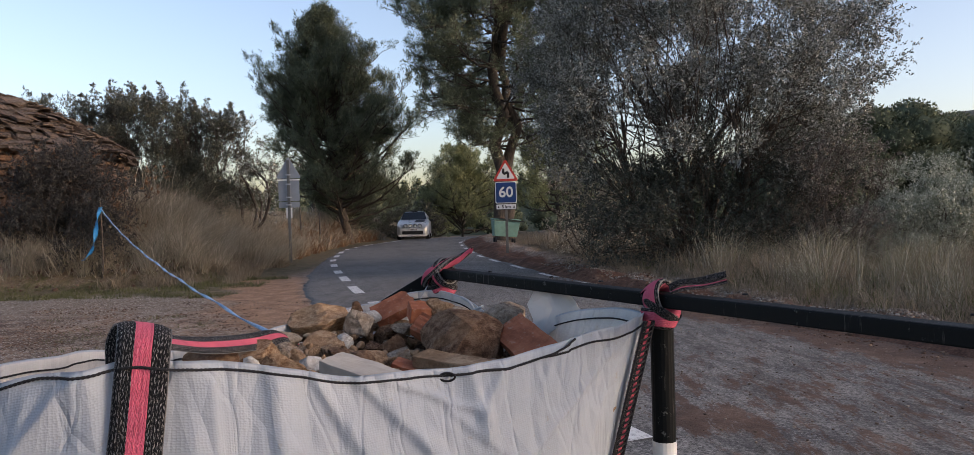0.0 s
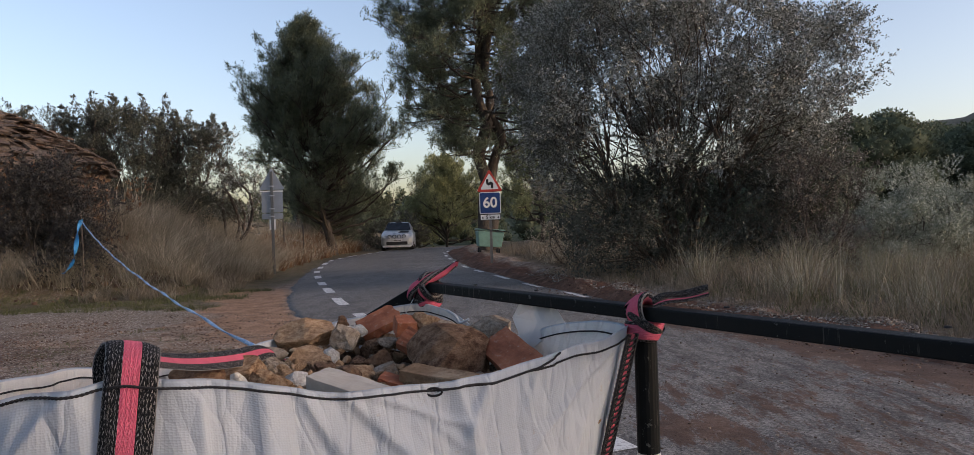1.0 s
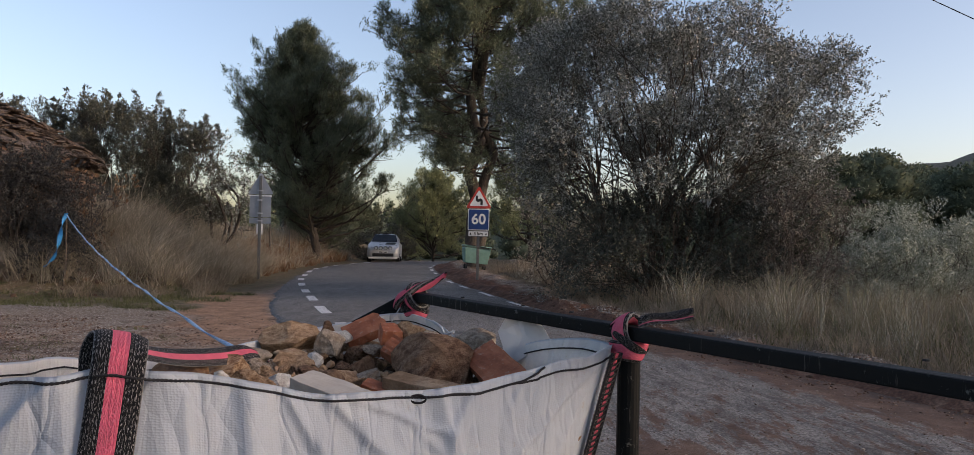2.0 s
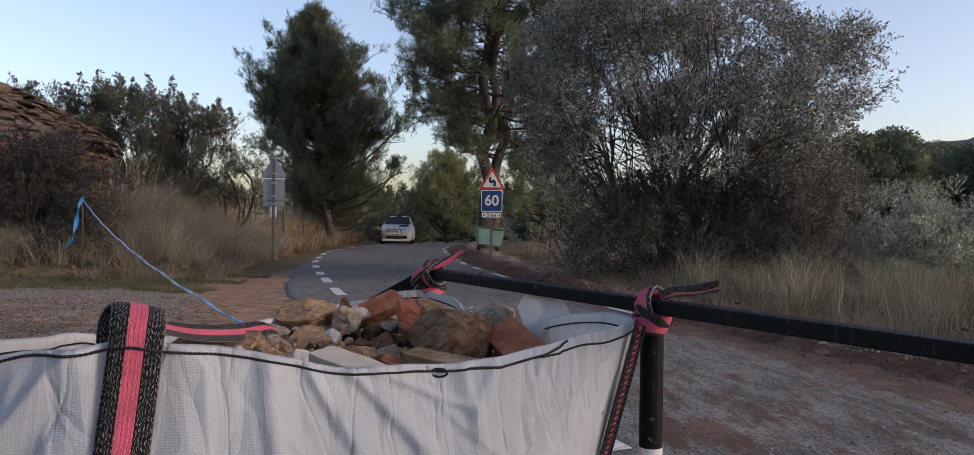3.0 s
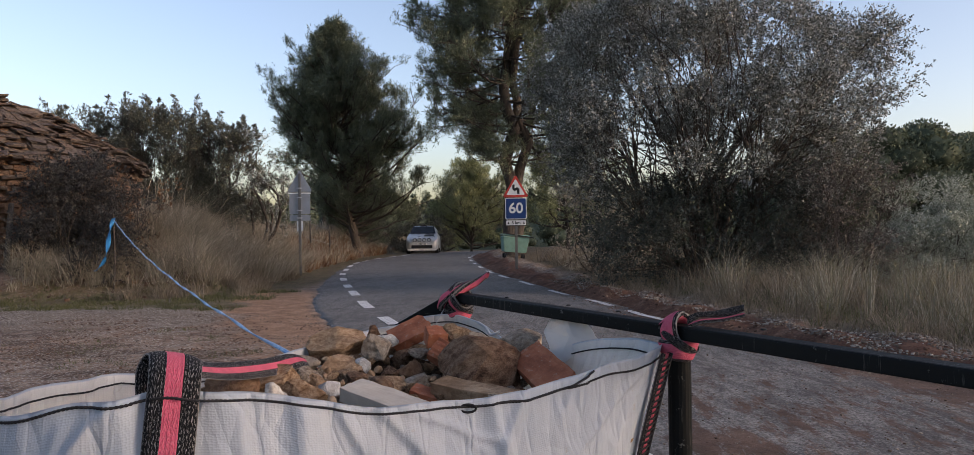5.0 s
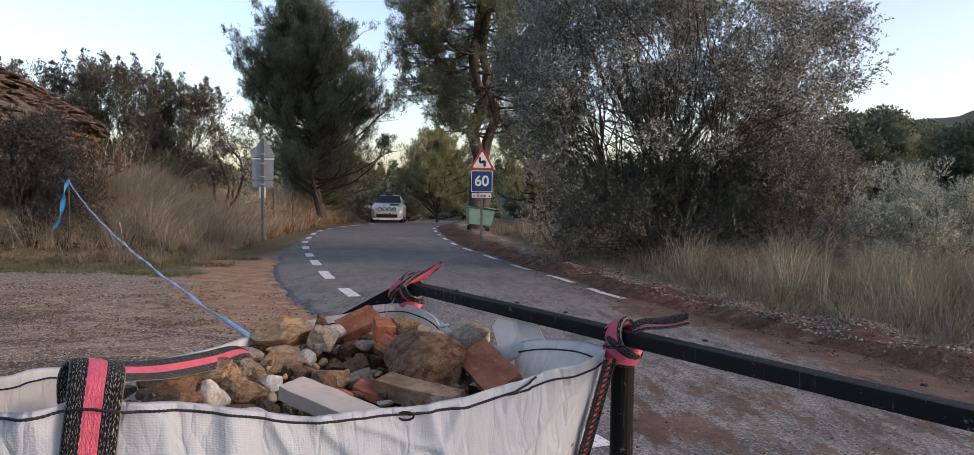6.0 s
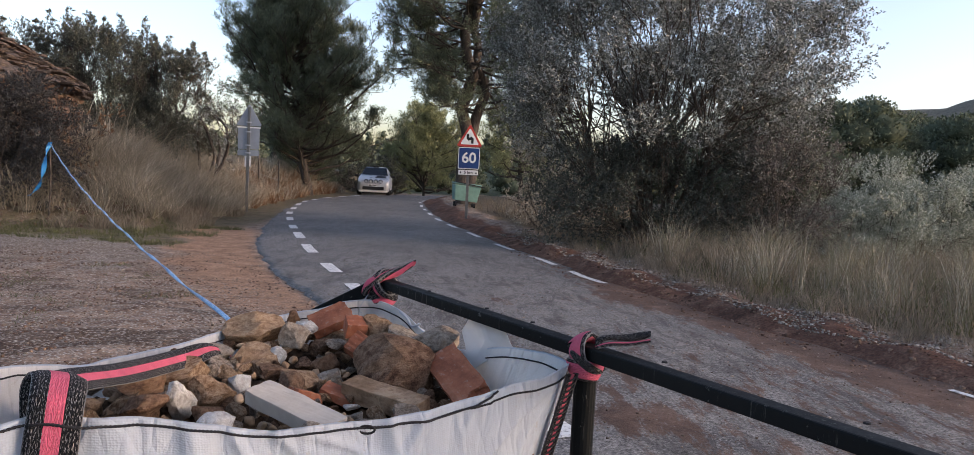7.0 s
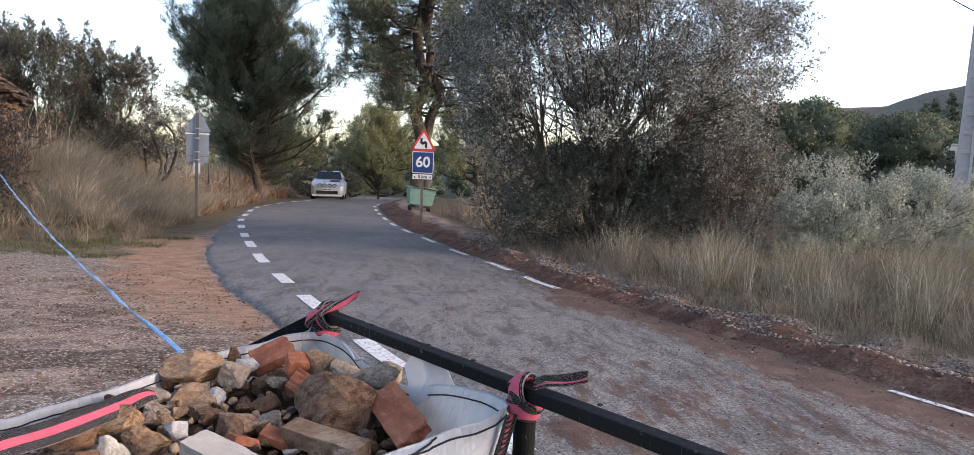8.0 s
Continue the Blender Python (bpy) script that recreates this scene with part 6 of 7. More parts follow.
xs, ys = scatter(420, ((-7.0, -2.6), (6.5, 10.2)), lambda x_, y_: (x_ < left_edge(y_) - 1.2) & (wave_noise(x_, y_, 0.9, 46) > 0.45), rng)
sward("green_grass", "sparse green weeds on the muddy yard", xs, ys, 9, (0.02, 0.07), 0.009, rng, M_GRASS_GREEN, 0.9)
xs, ys = scatter(620, ((1.5, 6.5), (5.0, 17.0)), lambda x_, y_: (x_ > right_line(y_) + 0.95 + 0.15 * wave_noise(x_, y_, 0.6, 48)) & (x_ < verge_inner(y_) + 0.4), rng)
sward("dry_grass", "short dead grass at the edge of the verge", xs, ys, 20, (0.06, 0.32), 0.006, rng, M_GRASS_GREY, 0.9)
xs, ys = scatter(700, ((5.0, 16.0), (14.0, 24.0)), lambda x_, y_: x_ > 5, rng)
sward("dry_grass", "dry grass of the field behind the verge", xs, ys, 24, (0.3, 0.65), 0.011, rng, M_GRASS_VERGE)


# ---------------------------------------------------------------- far woods
def ball(detail):
    bm = bmesh.new()
    bmesh.ops.create_icosphere(bm, subdivisions=detail, radius=1.0)
    v = np.array([q.co[:] for q in bm.verts])
    f_ = np.array([[q.index for q in face.verts] for face in bm.faces], np.int32)
    bm.free()
    return v, f_


def far_crowns(label, n, box_, keep, size, lobes, detail, leaves, leaf, rng):
    """Pine crowns: lobes of needle sprays about rough hearts, coloured dark for the shade inside."""
    ball_v, ball_f = ball(detail)
    xs_, ys_ = scatter(n, box_, keep, rng)
    hearts, sprays = [], []
    for x_, y_ in zip(xs_, ys_):
        s_ = rng.uniform(*size)
        z_ = float(height(x_, y_))
        wide = rng.uniform(0.30, 0.42)
        for q in range(lobes):
            up = (q + rng.uniform(0.1, 0.9)) / lobes
            a_ = q * 2.4 + rng.uniform(-0.6, 0.6)
            out = s_ * wide * (1.0 - 0.75 * up) * rng.uniform(0.35, 0.8)
            mid_ = np.array([x_ + out * np.cos(a_), y_ + out * np.sin(a_), z_ + s_ * (0.14 + 0.72 * up)])
            r_ = s_ * np.array([0.26, 0.26, 0.20]) * rng.uniform(0.75, 1.15) * (1.12 - 0.42 * up)
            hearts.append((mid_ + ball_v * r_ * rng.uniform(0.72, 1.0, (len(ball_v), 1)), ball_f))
            u_ = unit(rng.normal(0, 1, (leaves, 3)) + np.array([0, 0, 0.25]))
            l_ = leaf * s_ / size[1] * rng.uniform(0.6, 1.3, leaves)
            way = u_ * 0.5 + np.array([0, 0, 0.5]) + rng.normal(0, 0.6, (leaves, 3))
            sprays.append(thin_leaf_arrays(mid_ + u_ * r_ * rng.uniform(0.82, 1.12, (leaves, 1)), way, l_, l_ * 0.6, rng))
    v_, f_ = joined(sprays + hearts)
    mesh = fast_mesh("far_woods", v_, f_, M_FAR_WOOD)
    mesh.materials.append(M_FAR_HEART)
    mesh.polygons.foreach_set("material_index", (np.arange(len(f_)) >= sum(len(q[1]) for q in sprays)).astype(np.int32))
    return tagged(new("far_woods", mesh), label, "woods", kind="stuff")


def field_edge(x_, y_):
    a_ = np.arctan2(x_, y_)
    return (a_ > 0.36) & (a_ < 0.80) & (np.abs(a_ - 0.648) > 0.047) & (np.hypot(x_, y_) > 38)


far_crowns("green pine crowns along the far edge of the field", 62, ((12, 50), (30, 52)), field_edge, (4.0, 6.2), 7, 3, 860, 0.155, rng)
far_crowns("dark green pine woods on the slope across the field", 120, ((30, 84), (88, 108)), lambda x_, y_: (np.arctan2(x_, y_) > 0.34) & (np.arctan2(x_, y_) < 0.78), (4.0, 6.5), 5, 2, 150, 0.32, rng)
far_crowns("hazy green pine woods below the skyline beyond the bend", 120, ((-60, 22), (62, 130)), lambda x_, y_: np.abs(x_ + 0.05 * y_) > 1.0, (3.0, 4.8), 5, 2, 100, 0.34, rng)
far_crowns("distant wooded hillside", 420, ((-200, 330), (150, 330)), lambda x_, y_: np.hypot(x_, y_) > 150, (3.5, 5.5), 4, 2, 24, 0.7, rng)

# ---------------------------------------------------------------- bare ridge far beyond the woods
M_RIDGE = plain("scrub_covered_hillside", (0.15, 0.14, 0.112), 0.95, vary=0.4, scale=0.5, bump=0.5, specular=0.05)
ra, rr = np.meshgrid(np.linspace(0.1, 1.5, 160), np.linspace(430, 760, 26), indexing="ij")
rise = np.interp(ra, [0.1, 0.25, 0.36, 0.45, 0.567, 0.61, 0.645, 0.8, 1.1, 1.5], [0.0, 0.05, 0.088, 0.10, 0.101, 0.114, 0.124, 0.15, 0.09, 0.0])
rz_ = 1.5 + 600 * rise * np.exp(-((rr - 600) / 95.0) ** 2) + 1.6 * wave_noise(rr * np.sin(ra), rr * np.cos(ra), 26.0, 61)
q_i, q_j = np.meshgrid(np.arange(159), np.arange(25), indexing="ij")
q_0 = q_i * 26 + q_j
ridge_faces = np.stack([q_0, q_0 + 1, q_0 + 27, q_0 + 26], -1).reshape(-1, 4)
ridge_points = np.stack([rr * np.sin(ra), rr * np.cos(ra), rz_], -1).reshape(-1, 3)
tagged(new("backdrop_hill", fast_mesh("backdrop_hill", ridge_points, ridge_faces, M_RIDGE, True)), "grey scrub-covered ridge on the skyline", "hill", kind="structure")

# ---------------------------------------------------------------- road signs
M_GALV = plain("galvanised_steel", (0.42, 0.44, 0.46), 0.45, 0.6, 0.15, 12.0, 0.1)
M_SIGN_BACK = plain("dull_grey_sign_back", (0.25, 0.275, 0.305), 0.55, 0.1, 0.12, 6.0, 0.05)
M_SIGN_POST = plain("weathered_steel_post", (0.13, 0.13, 0.125), 0.6, 0.2, 0.2, 10.0, 0.1)
M_SIGN_WHITE = plain("white_sign_sheet", (0.74, 0.74, 0.72), 0.45, vary=0.06, scale=6.0, bump=0.02)
M_SIGN_RED = plain("red_sign_sheet", (0.50, 0.05, 0.035), 0.45, vary=0.12, scale=6.0, bump=0.02)
M_SIGN_BLUE = plain("blue_sign_sheet", (0.012, 0.048, 0.17), 0.45, vary=0.1, scale=6.0, bump=0.02)
M_SIGN_BLACK = plain("black_sign_ink", (0.012, 0.012, 0.012), 0.5, vary=0.1)


def outline_plate(points, y0, y1, bm_):
    """A flat plate from an outline in x, z, between two depths."""
    a_ = [bm_.verts.new((x_, y0, z_)) for x_, z_ in points]
    b_ = [bm_.verts.new((x_, y1, z_)) for x_, z_ in points]
    bm_.faces.new(a_)
    bm_.faces.new(b_[::-1])
    n = len(points)
    for q in range(n):
        bm_.faces.new((a_[q], b_[q], b_[(q + 1) % n], a_[(q + 1) % n]))
    return bm_


def rounded(corners, radius, n=5):
    """An outline with rounded corners."""
    out = []
    m = len(corners)
    for q in range(m):
        p0, p1, p2 = (Vector(corners[(q + d) % m]) for d in (-1, 0, 1))
        a_, b_ = (p0 - p1).normalized(), (p2 - p1).normalized()
        half = a_.angle(b_) / 2
        d_ = radius / math.tan(half)
        c_ = p1 + (a_ + b_).normalized() * (radius / math.sin(half))
        s_, e_ = p1 + a_ * d_ - c_, p1 + b_ * d_ - c_
        for k_ in range(n):
            t_ = k_ / (n - 1)
            v_ = s_.lerp(e_, t_).normalized() * radius
            out.append(tuple(c_ + v_))
    return out


def triangle(width, z0):
    return [(-width / 2, z0), (width / 2, z0), (0, z0 + width * 0.866)]


def rect(w, z0, z1):
    return [(-w / 2, z0), (w / 2, z0), (w / 2, z1), (-w / 2, z1)]


def letters(name, text, size, m, material, parent):
    data = bpy.data.curves.new(name, "FONT")
    data.body, data.size, data.align_x, data.align_y, data.extrude, data.offset = text, size, "CENTER", "CENTER", 0.0015, size * 0.022
    ob = bpy.data.objects.new(name, data)
    me = bpy.data.meshes.new_from_object(ob)
    bpy.data.objects.remove(ob)
    me.materials.clear()
    me.materials.append(material)
    me.transform(m)
    return mesh_part(name, me, parent)


def sign_post(ob, foot, top):
    bm_ = bmesh.new()
    box(bm_, (0.08, 0.04, top - foot), Matrix.Translation((0, 0.035, (top + foot) / 2)), 0.004)
    return part("post", bm_, M_SIGN_POST, ob, "dull grey post")


sx_, sy_ = 0.31, 22.3
sign_front = empty("road_sign", pose(sx_, sy_, 0, 0, 0, 0), "double-bend warning sign over a blue 60 speed plate on a post", "road sign")
g_ = float(height(sx_, sy_))
sign_post(sign_front, g_ - 0.1, 2.72)
bm = bmesh.new()
plate = part("warning_triangle", outline_plate(rounded(triangle(0.76, 2.19), 0.04), 0, 0.012, bm), M_SIGN_RED, sign_front, "red-bordered triangular warning plate")
bm = bmesh.new()
part("white_field", outline_plate(rounded(triangle(0.55, 2.255), 0.025), -0.004, 0.002, bm), M_SIGN_WHITE, plate)
bm = bmesh.new()
bend = [(0.04, 2.285), (0.04, 2.395), (-0.035, 2.365), (-0.095, 2.42), (-0.095, 2.56), (-0.03, 2.56), (-0.03, 2.45), (0.05, 2.485), (0.11, 2.43), (0.11, 2.285)]
part("bend_arrow", outline_plate(bend, -0.008, 0.0, bm), M_SIGN_BLACK, plate)
bm = bmesh.new()
blue = part("speed_plate", outline_plate(rounded(rect(0.62, 1.55, 2.175), 0.04), 0, 0.012, bm), M_SIGN_WHITE, sign_front, "square blue speed plate with white border")
bm = bmesh.new()
part("blue_field", outline_plate(rounded(rect(0.575, 1.572, 2.153), 0.03), -0.004, 0.002, bm), M_SIGN_BLUE, blue)
letters("digits", "60", 0.42, pose(0, -0.008, 1.862, 90), M_SIGN_WHITE, blue)
bm = bmesh.new()
lower = part("distance_plate", outline_plate(rounded(rect(0.60, 1.365, 1.535), 0.02), 0, 0.012, bm), M_SIGN_BLACK, sign_front, "small white distance plate")
bm = bmesh.new()
part("white_field", outline_plate(rounded(rect(0.57, 1.38, 1.52), 0.015), -0.004, 0.002, bm), M_SIGN_WHITE, lower)
letters("lettering", "5 km", 0.13, pose(0, -0.008, 1.448, 90), M_SIGN_BLACK, lower)
for s in (-1, 1):
    bm = bmesh.new()
    part("arrow_mark", outline_plate([(s * 0.225 - 0.03, 1.415), (s * 0.225 + 0.03, 1.415), (s * 0.225, 1.485)], -0.008, 0.0, bm), M_SIGN_BLACK, lower)

bx_, by_ = -6.0, 22.3
sign_back = empty("road_sign", pose(bx_, by_, 0, 0, 0, 4), "grey back of a triangular road sign with plates on a post", "road sign")
g_ = float(height(bx_, by_))
bm = bmesh.new()
box(bm, (0.08, 0.04, 2.98 - g_ + 0.1), Matrix.Translation((0, -0.025, (2.98 + g_ - 0.1) / 2)), 0.004)
part("post", bm, M_SIGN_POST, sign_back, "grey post")
bm = bmesh.new()
part("warning_triangle", outline_plate(rounded(triangle(0.74, 2.45), 0.04), 0, 0.012, bm), M_SIGN_BACK, sign_back)
bm = bmesh.new()
part("speed_plate", outline_plate(rounded(rect(0.60, 1.79, 2.385), 0.03), 0, 0.012, bm), M_SIGN_BACK, sign_back)
bm = bmesh.new()
part("distance_plate", outline_plate(rounded(rect(0.60, 1.60, 1.765), 0.02), 0, 0.012, bm), M_SIGN_BACK, sign_back)
bm = bmesh.new()
box(bm, (0.64, 0.03, 0.035), Matrix.Translation((0, -0.012, 2.405)), 0.004)
part("edge_strip", bm, M_SIGN_WHITE, sign_back, "white strip between the two plates")
for z_ in (2.55, 2.28, 1.9, 1.68):
    bm = bmesh.new()
    box(bm, (0.16, 0.02, 0.035), Matrix.Translation((0, -0.05, z_)), 0.003)
    part("clamp", bm, M_GALV, sign_back)
for s in (-1, 1):
    bm = bmesh.new()
    box(bm, (0.045, 0.004, 0.30), Matrix.Translation((s * 0.066, -0.03, 1.44)), 0.001)
    part("paper_strip", bm, M_SIGN_WHITE, sign_back, "white strip fixed to the post")

# ---------------------------------------------------------------- blue and white rope from the bag to the hut corner
def rope_material(tint=(0.010, 0.20, 0.48)):
    n = Nodes("blue_and_white_tape")
    uv = n.add("ShaderNodeUVMap", uv_map="weave").outputs[0]
    xy = n.add("ShaderNodeSeparateXYZ", {0: uv})
    band = n.math("FRACT", n.math("ADD", n.math("MULTIPLY", xy.outputs[1], 3.0), n.math("MULTIPLY", n.noise(uv, 9.0, 4, 0.7), 5.0)))
    band = n.math("MULTIPLY", band, n.ramp(xy.outputs[1], (0.0, 0.0), (1.0, 1.0)))
    colour = n.mix(n.math("GREATER_THAN", band, 0.62), tint, (0.40, 0.58, 0.72))
    return n.finish(colour, 0.4, specular=0.5)


M_ROPE = rope_material()
M_ROPE_BLUE = plain("blue_plastic_tape", (0.02, 0.22, 0.50), 0.4, vary=0.3, scale=30)
# it is tied low on the far post and hangs in a slack curve up to the stake
A_, B_ = np.array((POST_FAR.x - 0.03, POST_FAR.y + 0.01, 0.58)), np.array((-7.93, 15.4, 1.58))
t_ = np.linspace(0, 1, 300)
rope_path = A_ + (B_ - A_) * t_[:, None]
rope_path[:, 2] = 0.58 + 0.10 * t_ + 0.90 * t_**2 + 0.006 * np.sin(t_ * 60)
spin = np.cumsum(np.interp(t_, [0, 0.1, 0.25, 1], [0.01, 0.02, 0.25, 0.5]))
along = unit(np.gradient(rope_path, axis=0))
s1 = unit(np.cross(along, np.array([0, 0, 1.0])))
s2 = np.cross(s1, along)
rope = empty("rope", pose(0, 0, 0), "blue and white twisted plastic tape slung from post to stake", "rope")
ribbon("tape", rope_path, s1 * np.cos(spin)[:, None] + s2 * np.sin(spin)[:, None], np.interp(t_, [0, 0.3, 1], [0.024, 0.022, 0.030]), 0.005, M_ROPE, rope)
tail_ = spline([B_ + (0, 0, 0.02), B_ + (-0.05, -0.05, -0.25), B_ + (-0.10, -0.06, -0.6), B_ + (-0.2, -0.05, -0.88), B_ + (-0.38, -0.03, -1.05)], 60)
ribbon("hanging_tail", tail_, np.stack([np.cos(np.linspace(0, 9, 60)), np.sin(np.linspace(0, 9, 60)), 0.2 + 0 * np.linspace(0, 1, 60)], -1), 0.09, 0.006, M_ROPE_BLUE, rope, "hanging blue end")
p_, w_ = wrap_path((POST_FAR.x, POST_FAR.y, 0.58), (0, 0.05, 1), 0.03, 2.2, 0.03)
ribbon("knot", p_, w_, 0.02, 0.004, M_ROPE_BLUE, rope)

# stake that the tape is tied to
stake = empty("stake", pose(-7.95, 15.42, 0), "thin weathered branch holding the tape", "stake")
v, f_ = tube_arrays(spline([(0, 0, float(height(-7.95, 15.42)) - 0.1), (0.03, 0, 0.8), (0.0, 0.02, 1.72)], 12), np.linspace(0.022, 0.014, 12), 7)
mesh_part("branch", fast_mesh("branch", v, f_, M_OLIVE_BARK, True), stake)

# ---------------------------------------------------------------- green container by the road sign
M_BIN = plain("faded_green_plastic", (0.13, 0.25, 0.21), 0.6, vary=0.2, scale=6)
container = empty("waste_container", pose(0.25, 27.4, float(height(0.25, 27.4)) - 0.05, 0, 5, 8), "faded green waste container behind the road sign", "container")
bm = bmesh.new()
box(bm, (0.95, 0.75, 0.55), Matrix.Translation((0, 0, 0.5)), 0.04)
for v in bm.verts:
    if v.co.z < 0.4:
        v.co.x *= 0.86
        v.co.y *= 0.86
part("tub", bm, M_BIN, container)
bm = bmesh.new()
box(bm, (1.0, 0.8, 0.07), Matrix.Translation((0, 0, 0.82)), 0.03)
lid = part("lid", bm, M_BIN, container)
bm = bmesh.new()
between((-0.5, -0.42, 0.88), (0.62, -0.42, 0.78), 0.03, 0.005, bm)
part("lid_bar", bm, M_CORD, lid)
for dx_ in (-0.33, 0.33):
    for dy_ in (-0.24, 0.24):
        bm = bmesh.new()
        made = bmesh.ops.create_cone(bm, cap_ends=True, segments=14, radius1=0.09, radius2=0.09, depth=0.05, matrix=pose(dx_, dy_, 0.09, 0, 90, 0))
        part("castor", bm, M_CORD, container)

# ---------------------------------------------------------------- dry-stone hut
def slab_mesh(name, seed, material):
    """A rough building stone, one metre in each direction, chipped at its edges."""
    r_ = np.random.default_rng(seed)
    bm_ = bmesh.new()
    box(bm_, (1, 1, 1), None, 0.10)
    shift = Vector(r_.uniform(-50, 50, 3))
    for v_ in bm_.verts:
        v_.co += Vector((noise.noise(v_.co * 1.7 + shift), noise.noise(v_.co * 1.7 - shift), noise.noise(v_.co * 2.1 + shift * 2))) * 0.16
    return bm_mesh(name, bm_, material, False)


wall_pool = [slab_mesh("wall_stone", 70 + q, (M_STONE_RED, M_STONE_ROOF, M_STONE_RED, M_STONE_BROWN)[q % 4]) for q in range(8)]
roof_pool = [slab_mesh("roof_slab", 90 + q, M_STONE_ROOF) for q in range(6)]
hut = empty("stone_hut", pose(HUT[0], HUT[1], 0), "round dry-stone hut with a stacked slab roof, half overgrown", "hut")
turn_ = np.linspace(0, 2 * np.pi, 48, endpoint=False)


def lathe(name, profile, material, parent):
    """A round solid from (radius, height) pairs."""
    v_ = np.concatenate([np.stack([r_ * np.cos(turn_), r_ * np.sin(turn_), np.full(48, z_)], -1) for r_, z_ in profile])
    i_, j_ = np.meshgrid(np.arange(len(profile) - 1), np.arange(48), indexing="ij")
    a_, b_ = i_ * 48 + j_, i_ * 48 + (j_ + 1) % 48
    return mesh_part(name, fast_mesh(name, v_, np.stack([a_, b_, b_ + 48, a_ + 48], -1).reshape(-1, 4), material), parent)


hut_wall = lathe("wall", [(2.8, -0.1), (3.42, -0.1), (3.38, 3.0), (2.8, 3.0)], M_STONE_BROWN, hut)
hut_roof = lathe("roof", [(3.5, 2.95), (3.56, 3.05), (2.55, 3.75), (1.4, 4.35), (0.38, 4.72), (0.01, 4.76)], M_STONE_BROWN, hut)
r = np.random.default_rng(77)
z_ = 0.0
while z_ < 2.95:
    hgt_ = r.uniform(0.09, 0.17)
    a_ = radians(-72)
    while a_ < radians(48):
        w_ = r.uniform(0.22, 0.52)
        ob = new("wall_stone", wall_pool[int(r.integers(0, 8))])
        ob.parent = hut_wall
        out_ = 3.42 + r.uniform(-0.10, 0.14) - 0.02 * z_
        ob.matrix_basis = pose(out_ * math.cos(a_ + w_ / 6.8), out_ * math.sin(a_ + w_ / 6.8), z_ + hgt_ / 2, r.uniform(-13, 13), r.uniform(-11, 11), math.degrees(a_ + w_ / 6.8) + 90 + r.uniform(-16, 16)) @ Matrix.Diagonal((w_ * r.uniform(0.75, 1.0), r.uniform(0.2, 0.34), hgt_ * r.uniform(0.6, 1.0), 1))
        a_ += w_ / 3.42
    z_ += hgt_
for q in range(23):
    k_ = q / 22
    rad_ = float(np.interp(k_, [0, 0.4, 0.75, 1], [3.66, 2.55, 1.4, 0.35]))
    zz_ = float(np.interp(k_, [0, 0.4, 0.75, 1], [3.04, 3.80, 4.40, 4.76]))
    a_ = radians(-80) + r.uniform(0, 0.2)
    while a_ < radians(48):
        w_ = r.uniform(0.26, 0.50)
        ob = new("roof_slab", roof_pool[int(r.integers(0, 6))])
        ob.parent = hut_roof
        jr_ = rad_ + r.uniform(-0.18, 0.16)
        ob.matrix_basis = pose(jr_ * math.cos(a_), jr_ * math.sin(a_), zz_ + r.uniform(-0.08, 0.09), r.uniform(-14, 14), r.uniform(-12, 12), math.degrees(a_) + 90 + r.uniform(-16, 16)) @ pose(0, 0, 0, 14 + r.uniform(-14, 14), 0, 0) @ Matrix.Diagonal((w_ * r.uniform(0.7, 1.1), r.uniform(0.3, 0.5), r.uniform(0.04, 0.085), 1))
        a_ += w_ * 0.95 / max(rad_, 0.35)
for q, (dx_, dy_, dz_, s_) in enumerate(((0, 0, 4.86, 0.42), (0.14, -0.05, 4.84, 0.3), (0.02, 0.0, 5.05, 0.34), (0.34, -0.1, 4.82, 0.22))):
    ob = new("cap_stone", wall_pool[q])
    ob.parent = hut_roof
    ob.matrix_basis = pose(dx_, dy_, dz_, 0, 0, 40 * q) @ Matrix.Diagonal((s_, s_ * 0.8, 0.2, 1))
M_TIMBER = bark_material("grey_weathered_timber", (0.05, 0.042, 0.035), (0.16, 0.14, 0.12), 14.0)
for a_, b_, w_ in (((1.8, -3.20, -0.05), (1.88, -3.05, 2.15), 0.10), ((1.45, -3.45, 1.35), (2.3, -3.14, 2.25), 0.11), ((2.35, -2.95, 0.0), (2.45, -2.80, 2.0), 0.09)):
    bm = bmesh.new()
    between(a_, b_, w_, 0.012, bm)
    part("timber_prop", bm, M_TIMBER, hut, "grey weathered timber")


